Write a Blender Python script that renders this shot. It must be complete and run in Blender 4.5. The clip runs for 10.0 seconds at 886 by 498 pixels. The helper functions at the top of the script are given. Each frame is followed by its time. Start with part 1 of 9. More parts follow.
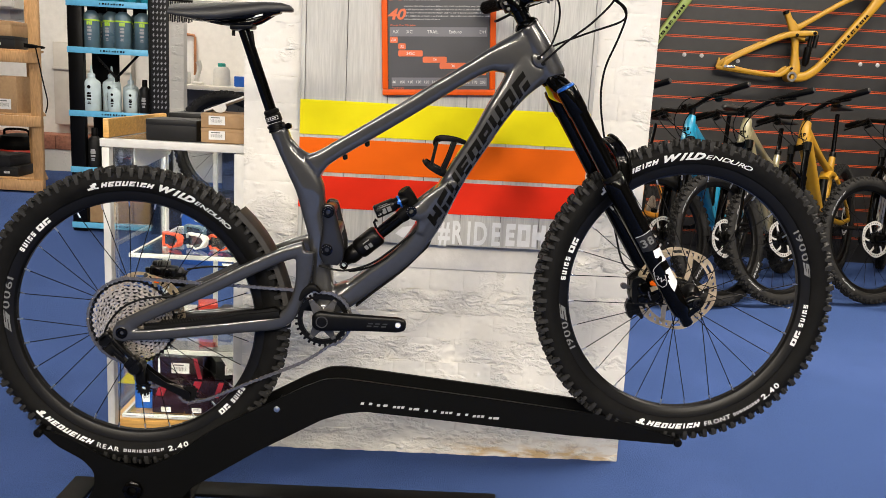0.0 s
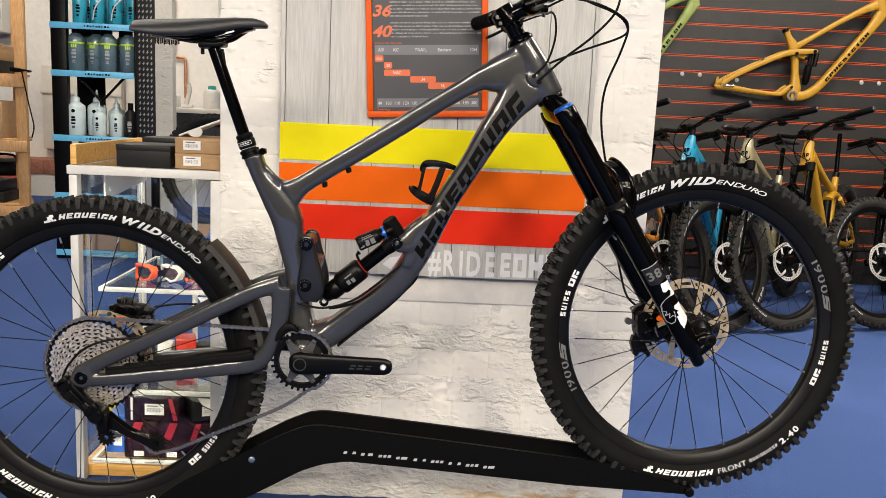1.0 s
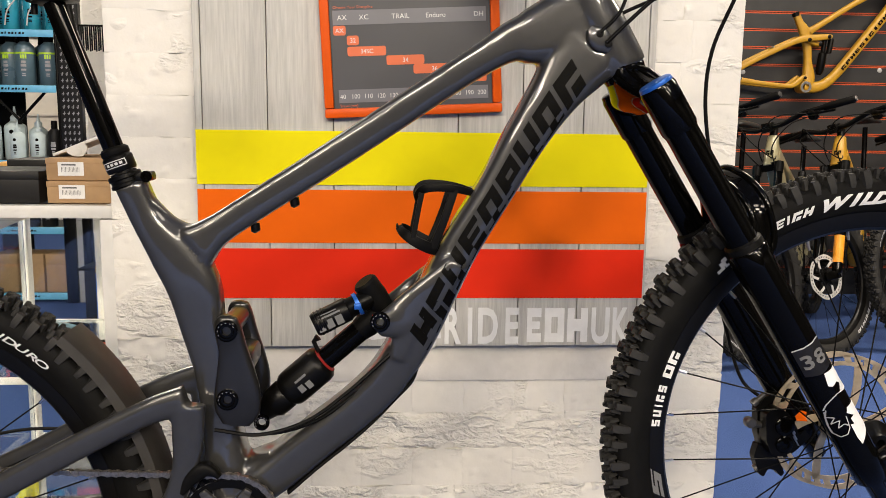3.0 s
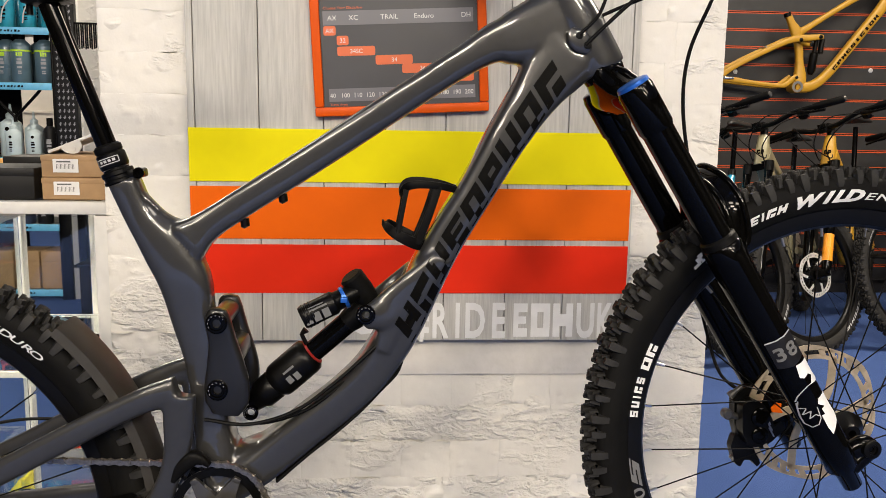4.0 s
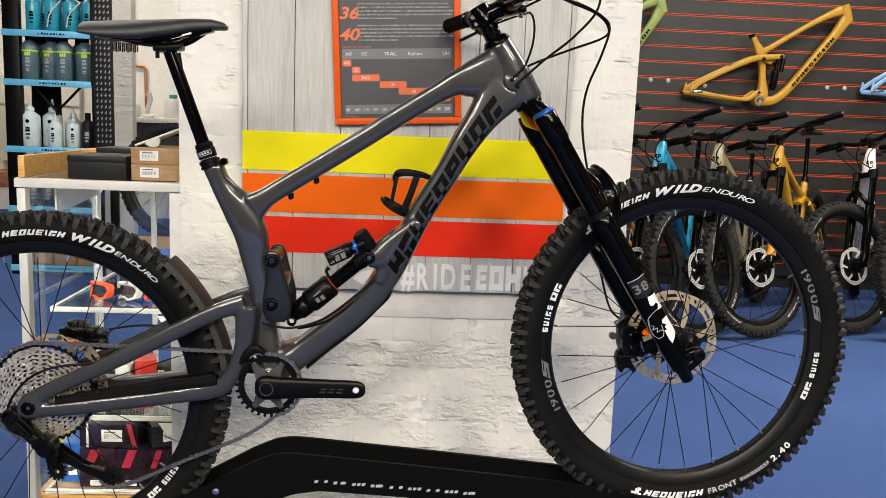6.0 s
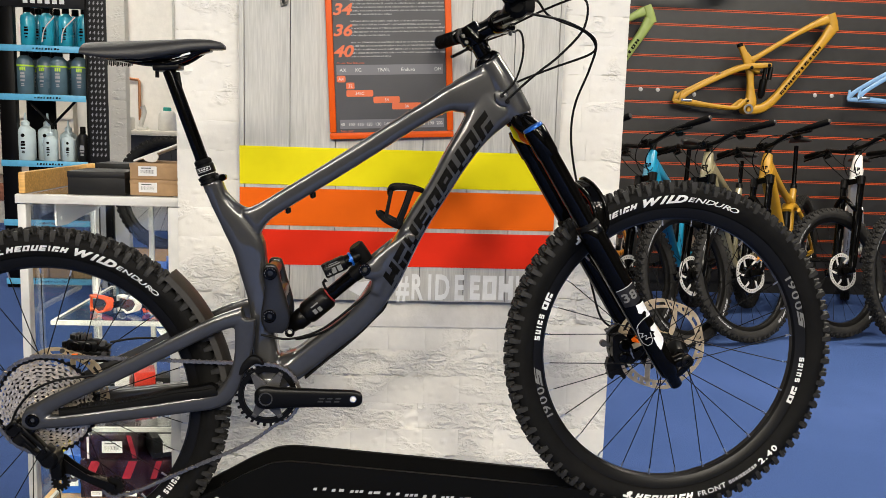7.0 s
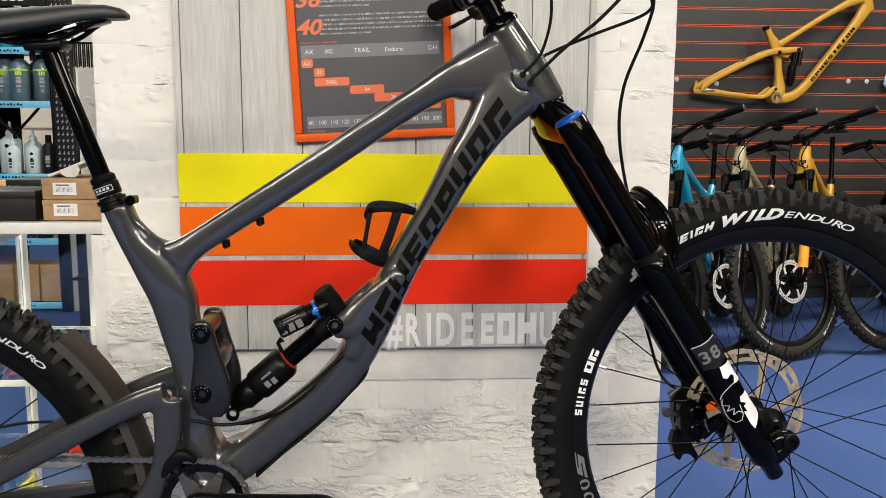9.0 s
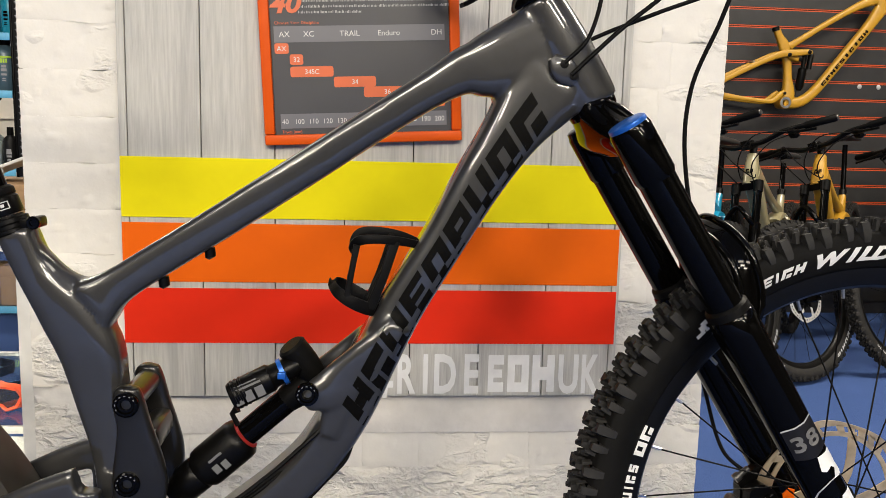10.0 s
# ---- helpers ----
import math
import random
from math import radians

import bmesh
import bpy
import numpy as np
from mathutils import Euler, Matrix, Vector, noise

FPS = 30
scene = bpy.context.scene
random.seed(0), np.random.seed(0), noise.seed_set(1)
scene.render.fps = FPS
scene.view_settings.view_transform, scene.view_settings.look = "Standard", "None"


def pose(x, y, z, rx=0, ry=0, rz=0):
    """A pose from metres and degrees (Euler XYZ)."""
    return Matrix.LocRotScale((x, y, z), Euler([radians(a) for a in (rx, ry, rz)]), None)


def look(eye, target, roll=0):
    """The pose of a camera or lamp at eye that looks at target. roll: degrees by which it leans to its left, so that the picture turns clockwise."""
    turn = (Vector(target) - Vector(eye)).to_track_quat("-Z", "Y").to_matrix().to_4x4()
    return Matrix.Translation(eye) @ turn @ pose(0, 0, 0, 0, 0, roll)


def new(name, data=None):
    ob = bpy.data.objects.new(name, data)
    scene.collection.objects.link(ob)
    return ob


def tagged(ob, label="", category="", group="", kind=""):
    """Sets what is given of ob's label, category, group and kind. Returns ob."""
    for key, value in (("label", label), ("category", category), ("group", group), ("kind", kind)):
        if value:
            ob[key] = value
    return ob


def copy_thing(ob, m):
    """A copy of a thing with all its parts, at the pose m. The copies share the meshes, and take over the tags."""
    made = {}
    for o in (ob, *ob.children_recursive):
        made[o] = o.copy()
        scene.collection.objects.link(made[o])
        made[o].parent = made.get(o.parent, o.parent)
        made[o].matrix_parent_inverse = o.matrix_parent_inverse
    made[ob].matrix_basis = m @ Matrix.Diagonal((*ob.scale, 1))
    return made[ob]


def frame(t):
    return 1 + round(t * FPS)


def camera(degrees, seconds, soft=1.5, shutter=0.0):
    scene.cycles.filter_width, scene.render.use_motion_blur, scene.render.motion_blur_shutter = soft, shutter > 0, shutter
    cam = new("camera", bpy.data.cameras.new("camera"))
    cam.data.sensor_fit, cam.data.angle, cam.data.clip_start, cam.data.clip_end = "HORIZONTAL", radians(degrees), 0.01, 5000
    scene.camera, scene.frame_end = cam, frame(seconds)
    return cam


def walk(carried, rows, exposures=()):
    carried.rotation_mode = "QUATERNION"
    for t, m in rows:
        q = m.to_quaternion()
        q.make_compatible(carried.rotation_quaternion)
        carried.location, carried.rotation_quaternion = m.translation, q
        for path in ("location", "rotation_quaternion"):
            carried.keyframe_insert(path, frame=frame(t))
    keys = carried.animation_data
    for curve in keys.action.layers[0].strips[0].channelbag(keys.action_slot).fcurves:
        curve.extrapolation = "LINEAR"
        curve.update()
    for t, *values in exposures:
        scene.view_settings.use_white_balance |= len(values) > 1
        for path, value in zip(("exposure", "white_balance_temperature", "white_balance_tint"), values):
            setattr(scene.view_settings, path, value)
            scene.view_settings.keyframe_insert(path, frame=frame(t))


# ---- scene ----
cam = camera(56.1, 10.0, 0.75)
PATH = [
    (0, (0.034, 0.088, 1.121), (0.081, 2.052, 0.742), 3.1),
    (0.5, (0.029, 0.122, 1.126), (0.079, 2.088, 0.765), 3.0),
    (1, (0.054, 0.245, 1.121), (0.106, 2.217, 0.792), 2.7),
    (1.5, (0.101, 0.458, 1.108), (0.137, 2.43, 0.779), 1.5),
    (2, (0.088, 0.612, 1.1), (0.135, 2.583, 0.766), 0.6),
    (2.5, (0.036, 0.834, 1.096), (0.112, 2.807, 0.776), 0.1),
    (2.7, (0.016, 0.911, 1.095), (0.124, 2.883, 0.782), 0.3),
    (3.8, (0.016, 0.981, 1.072), (0.149, 2.957, 0.791), 1.0),
    (4, (0.03, 0.922, 1.09), (0.162, 2.894, 0.785), 0.9),
    (4.5, (0.076, 0.664, 1.098), (0.205, 2.634, 0.783), 1.6),
    (5, (0.083, 0.536, 1.119), (0.208, 2.506, 0.797), 2.1),
    (5.5, (0.046, 0.422, 1.113), (0.173, 2.393, 0.796), 2.4),
    (7, (0.038, 0.302, 1.129), (0.182, 2.276, 0.843), 1.8),
    (7.5, (0.036, 0.301, 1.134), (0.183, 2.275, 0.852), 1.5),
    (8, (0.04, 0.359, 1.142), (0.189, 2.334, 0.86), 1.2),
    (8.5, (0.054, 0.595, 1.128), (0.201, 2.571, 0.852), 0.9),
    (9, (0.077, 0.796, 1.122), (0.212, 2.771, 0.836), 0.4),
    (9.5, (0.041, 0.951, 1.133), (0.226, 2.922, 0.846), 0.4),
    (10, (0.068, 1.1, 1.129), (0.241, 3.071, 0.84), 1.5),
]
walk(cam, [(t, look(eye, target, roll)) for t, eye, target, roll in PATH],
     [(0.0, 0.96, 6500, 11), (1.5, 0.89, 6650, 12), (2.5, 0.87, 6820, 12), (4.0, 0.82, 6720, 12), (5.0, 0.84, 6520, 11), (7.5, 0.84, 6380, 9), (8.5, 0.82, 6350, 9), (10.0, 0.81, 6500, 10)])

# ---- world and lamps ----
world = bpy.data.worlds.new("world")
world.use_nodes = True
scene.world = world
world.node_tree.nodes["Background"].inputs[0].default_value = (1.0, 0.97, 0.92, 1)
world.node_tree.nodes["Background"].inputs[1].default_value = 0.06
CEILING = 4.0
# unseen overhead lamps: count, width, places and watts are set to even the light
LAMPS = [(-3.2, -6.1, 190), (0.0, -6.1, 190), (3.2, -6.1, 190), (-1.7, -4.6, 180), (1.7, -4.6, 180), (-3.3, -3.0, 62), (-1.1, -3.0, 62), (1.1, -3.0, 62), (3.3, -3.0, 62), (-2.6, -0.6, 13), (2.6, -0.6, 13),
         (-2.0, 4.3, 20), (2.1, 3.6, 84), (4.0, 3.6, 100), (-3.6, 6.9, 60), (-1.6, 7.9, 9)]
for lx, ly, watts in LAMPS:
    lamp = bpy.data.lights.new("unseen_panel_light", "AREA")
    lamp.shape, lamp.size, lamp.size_y = "RECTANGLE", 1.35, 0.75
    lamp.energy, lamp.color = watts, (1.0, 0.90, 0.735)
    lob = new("unseen_panel_light", lamp)
    lob.matrix_world = pose(lx, ly, CEILING - 0.085)

# ---- materials ----
def mat(name, col, rough=0.5, metal=0.0, var=0.15, scale=30.0, bump=0.0, bscale=150.0, coat=0.0, coat_rough=0.06,
        stretch=(1, 1, 1), second=None, amount=0.0, mscale=6.0, spec=0.5, rvar=0.1, lumps=0.0, lscale=25.0):
    """Base colour with fine and broad variation, gloss variation and relief, all at real size."""
    m = bpy.data.materials.new(name)
    m.use_nodes = True
    nt = m.node_tree
    N, K = nt.nodes, nt.links.new
    b = N["Principled BSDF"]
    b.inputs["Metallic"].default_value = metal
    b.inputs["Specular IOR Level"].default_value = spec
    b.inputs["Coat Weight"].default_value = coat
    b.inputs["Coat Roughness"].default_value = coat_rough
    tc, inf = N.new("ShaderNodeTexCoord"), N.new("ShaderNodeObjectInfo")
    add = N.new("ShaderNodeVectorMath")
    add.operation = "ADD"
    mul = N.new("ShaderNodeMath")
    mul.operation = "MULTIPLY"
    mul.inputs[1].default_value = 37.0
    K(inf.outputs["Random"], mul.inputs[0])
    K(tc.outputs["Object"], add.inputs[0])
    K(mul.outputs[0], add.inputs[1])
    mp = N.new("ShaderNodeMapping")
    mp.inputs["Scale"].default_value = stretch
    K(add.outputs[0], mp.inputs["Vector"])

    def noise_node(s, detail=4.0):
        n = N.new("ShaderNodeTexNoise")
        n.inputs["Scale"].default_value, n.inputs["Detail"].default_value = s, detail
        K(mp.outputs[0], n.inputs["Vector"])
        return n
    n1, n2 = noise_node(scale), noise_node(mscale, 3.0)
    ramp = N.new("ShaderNodeValToRGB")
    ramp.color_ramp.elements[0].position, ramp.color_ramp.elements[1].position = 0.3, 0.7
    ramp.color_ramp.elements[0].color = (*[c * (1 - var) for c in col], 1)
    ramp.color_ramp.elements[1].color = (*[min(1, c * (1 + var)) for c in col], 1)
    K(n1.outputs["Fac"], ramp.inputs[0])
    out = ramp.outputs[0]
    mix = N.new("ShaderNodeMix")
    mix.data_type = "RGBA"
    r2 = N.new("ShaderNodeValToRGB")
    r2.color_ramp.elements[0].position, r2.color_ramp.elements[1].position = 0.48, 0.72
    r2.color_ramp.elements[0].color = (0, 0, 0, 1)
    a = amount if second else var * 0.6
    r2.color_ramp.elements[1].color = (a, a, a, 1)
    K(n2.outputs["Fac"], r2.inputs[0])
    K(r2.outputs[0], mix.inputs[0])
    K(out, mix.inputs[6])
    mix.inputs[7].default_value = (*(second or [c * 0.75 for c in col]), 1)
    K(mix.outputs[2], b.inputs["Base Color"])
    rr = N.new("ShaderNodeMapRange")
    rr.inputs[3].default_value, rr.inputs[4].default_value = max(0.02, rough - rvar), min(1, rough + rvar)
    K(n2.outputs["Fac"], rr.inputs[0])
    K(rr.outputs[0], b.inputs["Roughness"])
    normal = None
    if lumps:
        n3 = noise_node(lscale, 3.0)
        bp = N.new("ShaderNodeBump")
        bp.inputs["Strength"].default_value, bp.inputs["Distance"].default_value = 1.0, lumps
        K(n3.outputs["Fac"], bp.inputs["Height"])
        normal = bp.outputs[0]
    if bump:
        n4 = noise_node(bscale, 5.0)
        bp = N.new("ShaderNodeBump")
        bp.inputs["Strength"].default_value, bp.inputs["Distance"].default_value = 1.0, bump
        K(n4.outputs["Fac"], bp.inputs["Height"])
        if normal:
            K(normal, bp.inputs["Normal"])
        normal = bp.outputs[0]
    if normal:
        K(normal, b.inputs["Normal"])
    return m


def glow(name, col, strength):
    m = bpy.data.materials.new(name)
    m.use_nodes = True
    b = m.node_tree.nodes["Principled BSDF"]
    b.inputs["Base Color"].default_value = (*col, 1)
    b.inputs["Emission Color"].default_value = (*col, 1)
    b.inputs["Emission Strength"].default_value = strength
    return m


def glass(name, col=(0.93, 0.97, 0.96), rough=0.02):
    m = bpy.data.materials.new(name)
    m.use_nodes = True
    b = m.node_tree.nodes["Principled BSDF"]
    b.inputs["Base Color"].default_value = (*col, 1)
    b.inputs["Transmission Weight"].default_value = 1.0
    b.inputs["Roughness"].default_value = rough
    b.inputs["IOR"].default_value = 1.45
    return m


def painted_brick(name, spread, depth):
    """Thick white paint over old brick: flat skin with roller grain that breaks into spalled patches with hard little ledges."""
    m = mat(name, (0.70, 0.675, 0.62), 0.5, var=0.02, scale=60, second=(0.76, 0.71, 0.61), amount=0.18, mscale=9, rvar=0.08)
    nt = m.node_tree
    N, K = nt.nodes, nt.links.new
    geo = N.new("ShaderNodeNewGeometry")

    def field(stretch, detail, lo, hi, high, twist=0.0, rough=0.55):
        mp, n, r = N.new("ShaderNodeMapping"), N.new("ShaderNodeTexNoise"), N.new("ShaderNodeMapRange")
        mp.inputs["Scale"].default_value = stretch
        K(geo.outputs["Position"], mp.inputs["Vector"])
        K(mp.outputs[0], n.inputs["Vector"])
        n.inputs["Scale"].default_value, n.inputs["Detail"].default_value = 1.0, detail
        n.inputs["Roughness"].default_value, n.inputs["Distortion"].default_value = rough, twist
        r.inputs[1].default_value, r.inputs[2].default_value, r.inputs[3].default_value, r.inputs[4].default_value = lo, hi, 0.0, high
        K(n.outputs["Fac"], r.inputs[0])
        return r.outputs[0]

    def join(a, b, how):
        x = N.new("ShaderNodeMath")
        x.operation = how
        K(a, x.inputs[0])
        K(b, x.inputs[1])
        return x.outputs[0]
    ledges = field((26, 26, 52), 3.0, 0.44, 0.56, depth, 0.5)
    crumbs = field((64, 64, 105), 4.0, 0.38, 0.66, depth * 0.62, 0.3)
    patches = field((8.5, 8.5, 13), 2.0, spread - 0.035, spread + 0.035, 1.0, 0.4)
    swell = field((17, 17, 24), 1.0, 0.2, 0.8, 0.0014)
    grain = field((190, 190, 190), 3.0, 0.0, 1.0, 0.00028)
    broken = join(join(ledges, crumbs, "ADD"), patches, "MULTIPLY")
    total = join(join(broken, swell, "ADD"), grain, "ADD")
    bp = N.new("ShaderNodeBump")
    bp.inputs["Strength"].default_value, bp.inputs["Distance"].default_value = 1.0, 1.0
    K(total, bp.inputs["Height"])
    K(bp.outputs[0], N["Principled BSDF"].inputs["Normal"])
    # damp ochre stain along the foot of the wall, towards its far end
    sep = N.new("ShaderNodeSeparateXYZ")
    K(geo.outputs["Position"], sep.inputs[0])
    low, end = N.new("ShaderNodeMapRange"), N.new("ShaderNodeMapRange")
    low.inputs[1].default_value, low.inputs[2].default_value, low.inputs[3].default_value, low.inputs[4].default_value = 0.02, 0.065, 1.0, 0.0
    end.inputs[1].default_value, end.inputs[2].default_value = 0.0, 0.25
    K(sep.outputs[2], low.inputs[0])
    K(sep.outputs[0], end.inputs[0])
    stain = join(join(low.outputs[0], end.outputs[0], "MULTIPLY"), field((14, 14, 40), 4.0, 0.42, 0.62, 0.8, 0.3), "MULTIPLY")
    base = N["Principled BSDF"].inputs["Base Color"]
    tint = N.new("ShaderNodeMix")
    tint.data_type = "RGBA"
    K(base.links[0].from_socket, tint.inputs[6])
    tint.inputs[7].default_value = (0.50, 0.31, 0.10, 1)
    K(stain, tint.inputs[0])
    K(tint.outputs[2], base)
    return m


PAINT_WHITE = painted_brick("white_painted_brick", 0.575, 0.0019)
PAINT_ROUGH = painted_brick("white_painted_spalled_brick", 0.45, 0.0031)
PAINT_SMOOTH = mat("white_wall_paint", (0.78, 0.76, 0.72), 0.6, var=0.04, scale=20, bump=0.0012, bscale=60, lumps=0.003, lscale=8)
PLASTER = mat("grey_plaster", (0.64, 0.615, 0.575), 0.8, var=0.06, scale=30, bump=0.0008, bscale=120)
CARPET = mat("blue_carpet", (0.040, 0.076, 0.208), 0.97, var=0.35, scale=260, second=(0.056, 0.098, 0.262), amount=0.6, mscale=2.2,
             bump=0.004, bscale=420, spec=0.12, rvar=0.02)
CEIL = mat("ceiling_paint", (0.78, 0.77, 0.74), 0.9, var=0.04, scale=5)
PLANK = mat("limed_wood", (0.47, 0.46, 0.425), 0.6, var=0.12, scale=34, stretch=(9, 9, 0.5), second=(0.33, 0.32, 0.30), amount=0.7,
            mscale=7, bump=0.0006, bscale=60)
YELLOW = mat("yellow_vinyl", (0.74, 0.645, 0.003), 0.6, spec=0.12, var=0.04, scale=12, rvar=0.05)
ORANGE = mat("orange_vinyl", (0.72, 0.112, 0.001), 0.6, spec=0.12, var=0.04, scale=12, rvar=0.05)
RED = mat("red_vinyl", (0.68, 0.023, 0.005), 0.6, spec=0.12, var=0.04, scale=12, rvar=0.05)
FRAME_ORANGE = mat("orange_frame_plastic", (0.66, 0.085, 0.002), 0.45, var=0.05, scale=30, spec=0.2)
SLATE = mat("poster_print", (0.030, 0.0305, 0.037), 0.45, var=0.12, scale=9)
SLATE_LIGHT = mat("poster_band", (0.13, 0.13, 0.145), 0.4, var=0.05, scale=9)
INK_ORANGE = mat("orange_ink", (0.62, 0.115, 0.028), 0.4, var=0.05)
INK_WHITE = mat("white_ink", (0.60, 0.60, 0.58), 0.5, var=0.05)
INK_SMALL = mat("small_print_ink", (0.40, 0.40, 0.39), 0.5, var=0.05)
INK_GREY = mat("grey_ink", (0.33, 0.33, 0.34), 0.5, var=0.05)
INK_PALE = mat("pale_ink", (0.66, 0.66, 0.65), 0.55, var=0.06, scale=40)
INK_DIM = mat("dim_grey_ink", (0.11, 0.11, 0.108), 0.45, var=0.05)
CRANK_INK = mat("faint_grey_ink", (0.018, 0.018, 0.018), 0.4, var=0.05)
SPIDER = mat("dark_anodised_alloy", (0.085, 0.082, 0.078), 0.34, var=0.12, metal=0.7)
SEAL_RED = mat("dark_red_seal", (0.22, 0.012, 0.01), 0.5, var=0.1)
SLAT = mat("charcoal_slatwall", (0.0175, 0.0168, 0.0172), 0.42, var=0.18, scale=14, bump=0.0004, bscale=90, rvar=0.08)
INSERT = mat("orange_slat_insert", (0.46, 0.072, 0.018), 0.4, var=0.08)
BIKE_GREY = mat("gloss_graphite_paint", (0.0225, 0.0222, 0.0220), 0.32, var=0.06, scale=90, coat=1.0, coat_rough=0.04, rvar=0.04, spec=0.25)
BLACK_GLOSS = mat("gloss_black_alloy", (0.0012, 0.0011, 0.0010), 0.06, var=0.1, rvar=0.02, spec=0.14)
MUDGUARD = mat("worn_black_plastic", (0.022, 0.020, 0.018), 0.6, var=0.2, scale=40, bump=0.0002, bscale=600, spec=0.3)
# greyer rubber for the wheels further back
RUBBER_FAR = mat("grey_tyre_rubber", (0.013, 0.0125, 0.012), 0.75, var=0.3, scale=60, second=(0.030, 0.028, 0.026), amount=0.4, mscale=20, spec=0.2)
BLACK_SATIN = mat("satin_black_alloy", (0.0018, 0.0017, 0.0016), 0.34, var=0.15, scale=80, metal=0.0, rvar=0.08, spec=0.14)
BLACK_MATT = mat("matt_black_plastic", (0.0024, 0.0023, 0.0022), 0.52, var=0.2, scale=70, bump=0.0002, bscale=900, spec=0.10)
DECAL_BLACK = mat("black_decal", (0.0022, 0.0020, 0.0018), 0.5, var=0.1, spec=0.05)
LINK_GREY = mat("satin_graphite_alloy", (0.0085, 0.0082, 0.008), 0.3, var=0.1, scale=80, spec=0.3, coat=0.3, coat_rough=0.1)
BADGE_NAVY = mat("dark_badge_print", (0.0085, 0.0085, 0.0105), 0.4, var=0.1, scale=60, spec=0.2)
RUBBER = mat("tyre_rubber", (0.0034, 0.0033, 0.0031), 0.68, var=0.22, scale=60, second=(0.009, 0.0086, 0.008), amount=0.4, mscale=16, spec=0.09,
             bump=0.0003, bscale=800)
# knobs a tone greyer than the sidewall
RUBBER_TREAD = mat("tread_rubber", (0.0140, 0.0136, 0.0131), 0.58, var=0.3, scale=90, second=(0.027, 0.0255, 0.024), amount=0.5, mscale=28, spec=0.2,
                  bump=0.0004, bscale=600)
RIM_BLACK = mat("black_anodised_rim", (0.0030, 0.0028, 0.0026), 0.36, var=0.12, metal=0.0, rvar=0.06, spec=0.20)
STEEL = mat("cassette_steel", (0.52, 0.46, 0.38), 0.30, var=0.5, scale=150, metal=0.7, rvar=0.12)
CHAIN_STEEL = mat("chain_steel", (0.26, 0.235, 0.205), 0.28, var=0.3, scale=300, metal=0.9)
BRASS_STEEL = mat("rotor_steel_with_bronze_sheen", (0.58, 0.46, 0.30), 0.38, var=0.25, scale=40, metal=0.7)
ROTOR_STEEL = mat("rotor_steel", (0.72, 0.70, 0.67), 0.38, var=0.15, scale=40, metal=0.6)
BLUE_ANOD = mat("blue_anodised", (0.012, 0.10, 0.42), 0.3, var=0.1, metal=0.4)
SADDLE = mat("saddle_cover", (0.0125, 0.0122, 0.0120), 0.5, var=0.12, scale=70, bump=0.0003, bscale=700, rvar=0.06)
STAND = mat("black_powder_coat", (0.0010, 0.0010, 0.0009), 0.55, var=0.2, scale=120, bump=0.0001, bscale=900, rvar=0.06, spec=0.09)
SILVER = mat("bright_alloy", (0.62, 0.62, 0.62), 0.28, var=0.1, metal=1.0)
WHITE_METAL = mat("white_powder_coat", (0.60, 0.59, 0.56), 0.4, var=0.05, scale=40, rvar=0.06)
PINE = mat("varnished_pine", (0.66, 0.37, 0.10), 0.42, var=0.2, scale=20, stretch=(0.7, 8, 8), second=(0.48, 0.27, 0.09), amount=0.5, mscale=9,
           bump=0.0004, bscale=60)
PINE_RAW = mat("raw_pine", (0.47, 0.27, 0.115), 0.6, var=0.2, scale=22, stretch=(5, 5, 0.8), second=(0.32, 0.17, 0.07), amount=0.5, mscale=8)
CARD = mat("brown_cardboard", (0.37, 0.23, 0.115), 0.8, var=0.1, scale=40, second=(0.29, 0.18, 0.09), amount=0.4, mscale=8, bump=0.0003)
BOX_BLACK = mat("black_carton", (0.009, 0.0088, 0.009), 0.5, var=0.15, scale=20, spec=0.25)
BOX_MAROON = mat("maroon_carton", (0.016, 0.004, 0.006), 0.25, var=0.2, scale=15)
BOX_RED = mat("red_stripe_ink", (0.26, 0.008, 0.022), 0.4, var=0.2, scale=15)
LABEL = mat("white_label", (0.72, 0.71, 0.69), 0.55, var=0.05)
SKY_BLUE = mat("light_blue_print", (0.13, 0.47, 0.72), 0.4, var=0.08, scale=30)
BOTTLE_BLUE = mat("translucent_blue_bottle", (0.02, 0.30, 0.42), 0.25, var=0.15, scale=14, coat=0.3)
BOTTLE_SLATE = mat("slate_blue_bottle", (0.085, 0.145, 0.18), 0.3, var=0.15, scale=14, coat=0.3)
BOTTLE_WHITE = mat("pale_sealant_bottle", (0.52, 0.62, 0.64), 0.35, var=0.08, scale=20)
LIME = mat("lime_print", (0.42, 0.66, 0.03), 0.4, var=0.1)
TURQ = mat("gloss_turquoise_paint", (0.006, 0.24, 0.42), 0.3, var=0.08, coat=0.8)
OLIVE = mat("gloss_olive_paint", (0.24, 0.215, 0.125), 0.32, var=0.08, coat=0.7)
MUSTARD = mat("gloss_mustard_paint", (0.35, 0.185, 0.007), 0.5, var=0.08, coat=0.1)
GREEN = mat("gloss_apple_green_paint", (0.20, 0.26, 0.065), 0.45, var=0.08, coat=0.2)
PALE_BLUE = mat("gloss_pale_blue_paint", (0.16, 0.30, 0.52), 0.34, var=0.08, coat=0.5)
PEARL = mat("gloss_white_paint", (0.66, 0.65, 0.62), 0.3, var=0.05, coat=0.8)
AMBER = mat("gloss_orange_paint", (0.65, 0.25, 0.02), 0.3, var=0.08, coat=0.7)
COPPER = mat("copper_pipe_metal", (0.55, 0.25, 0.12), 0.35, var=0.15, metal=0.9)
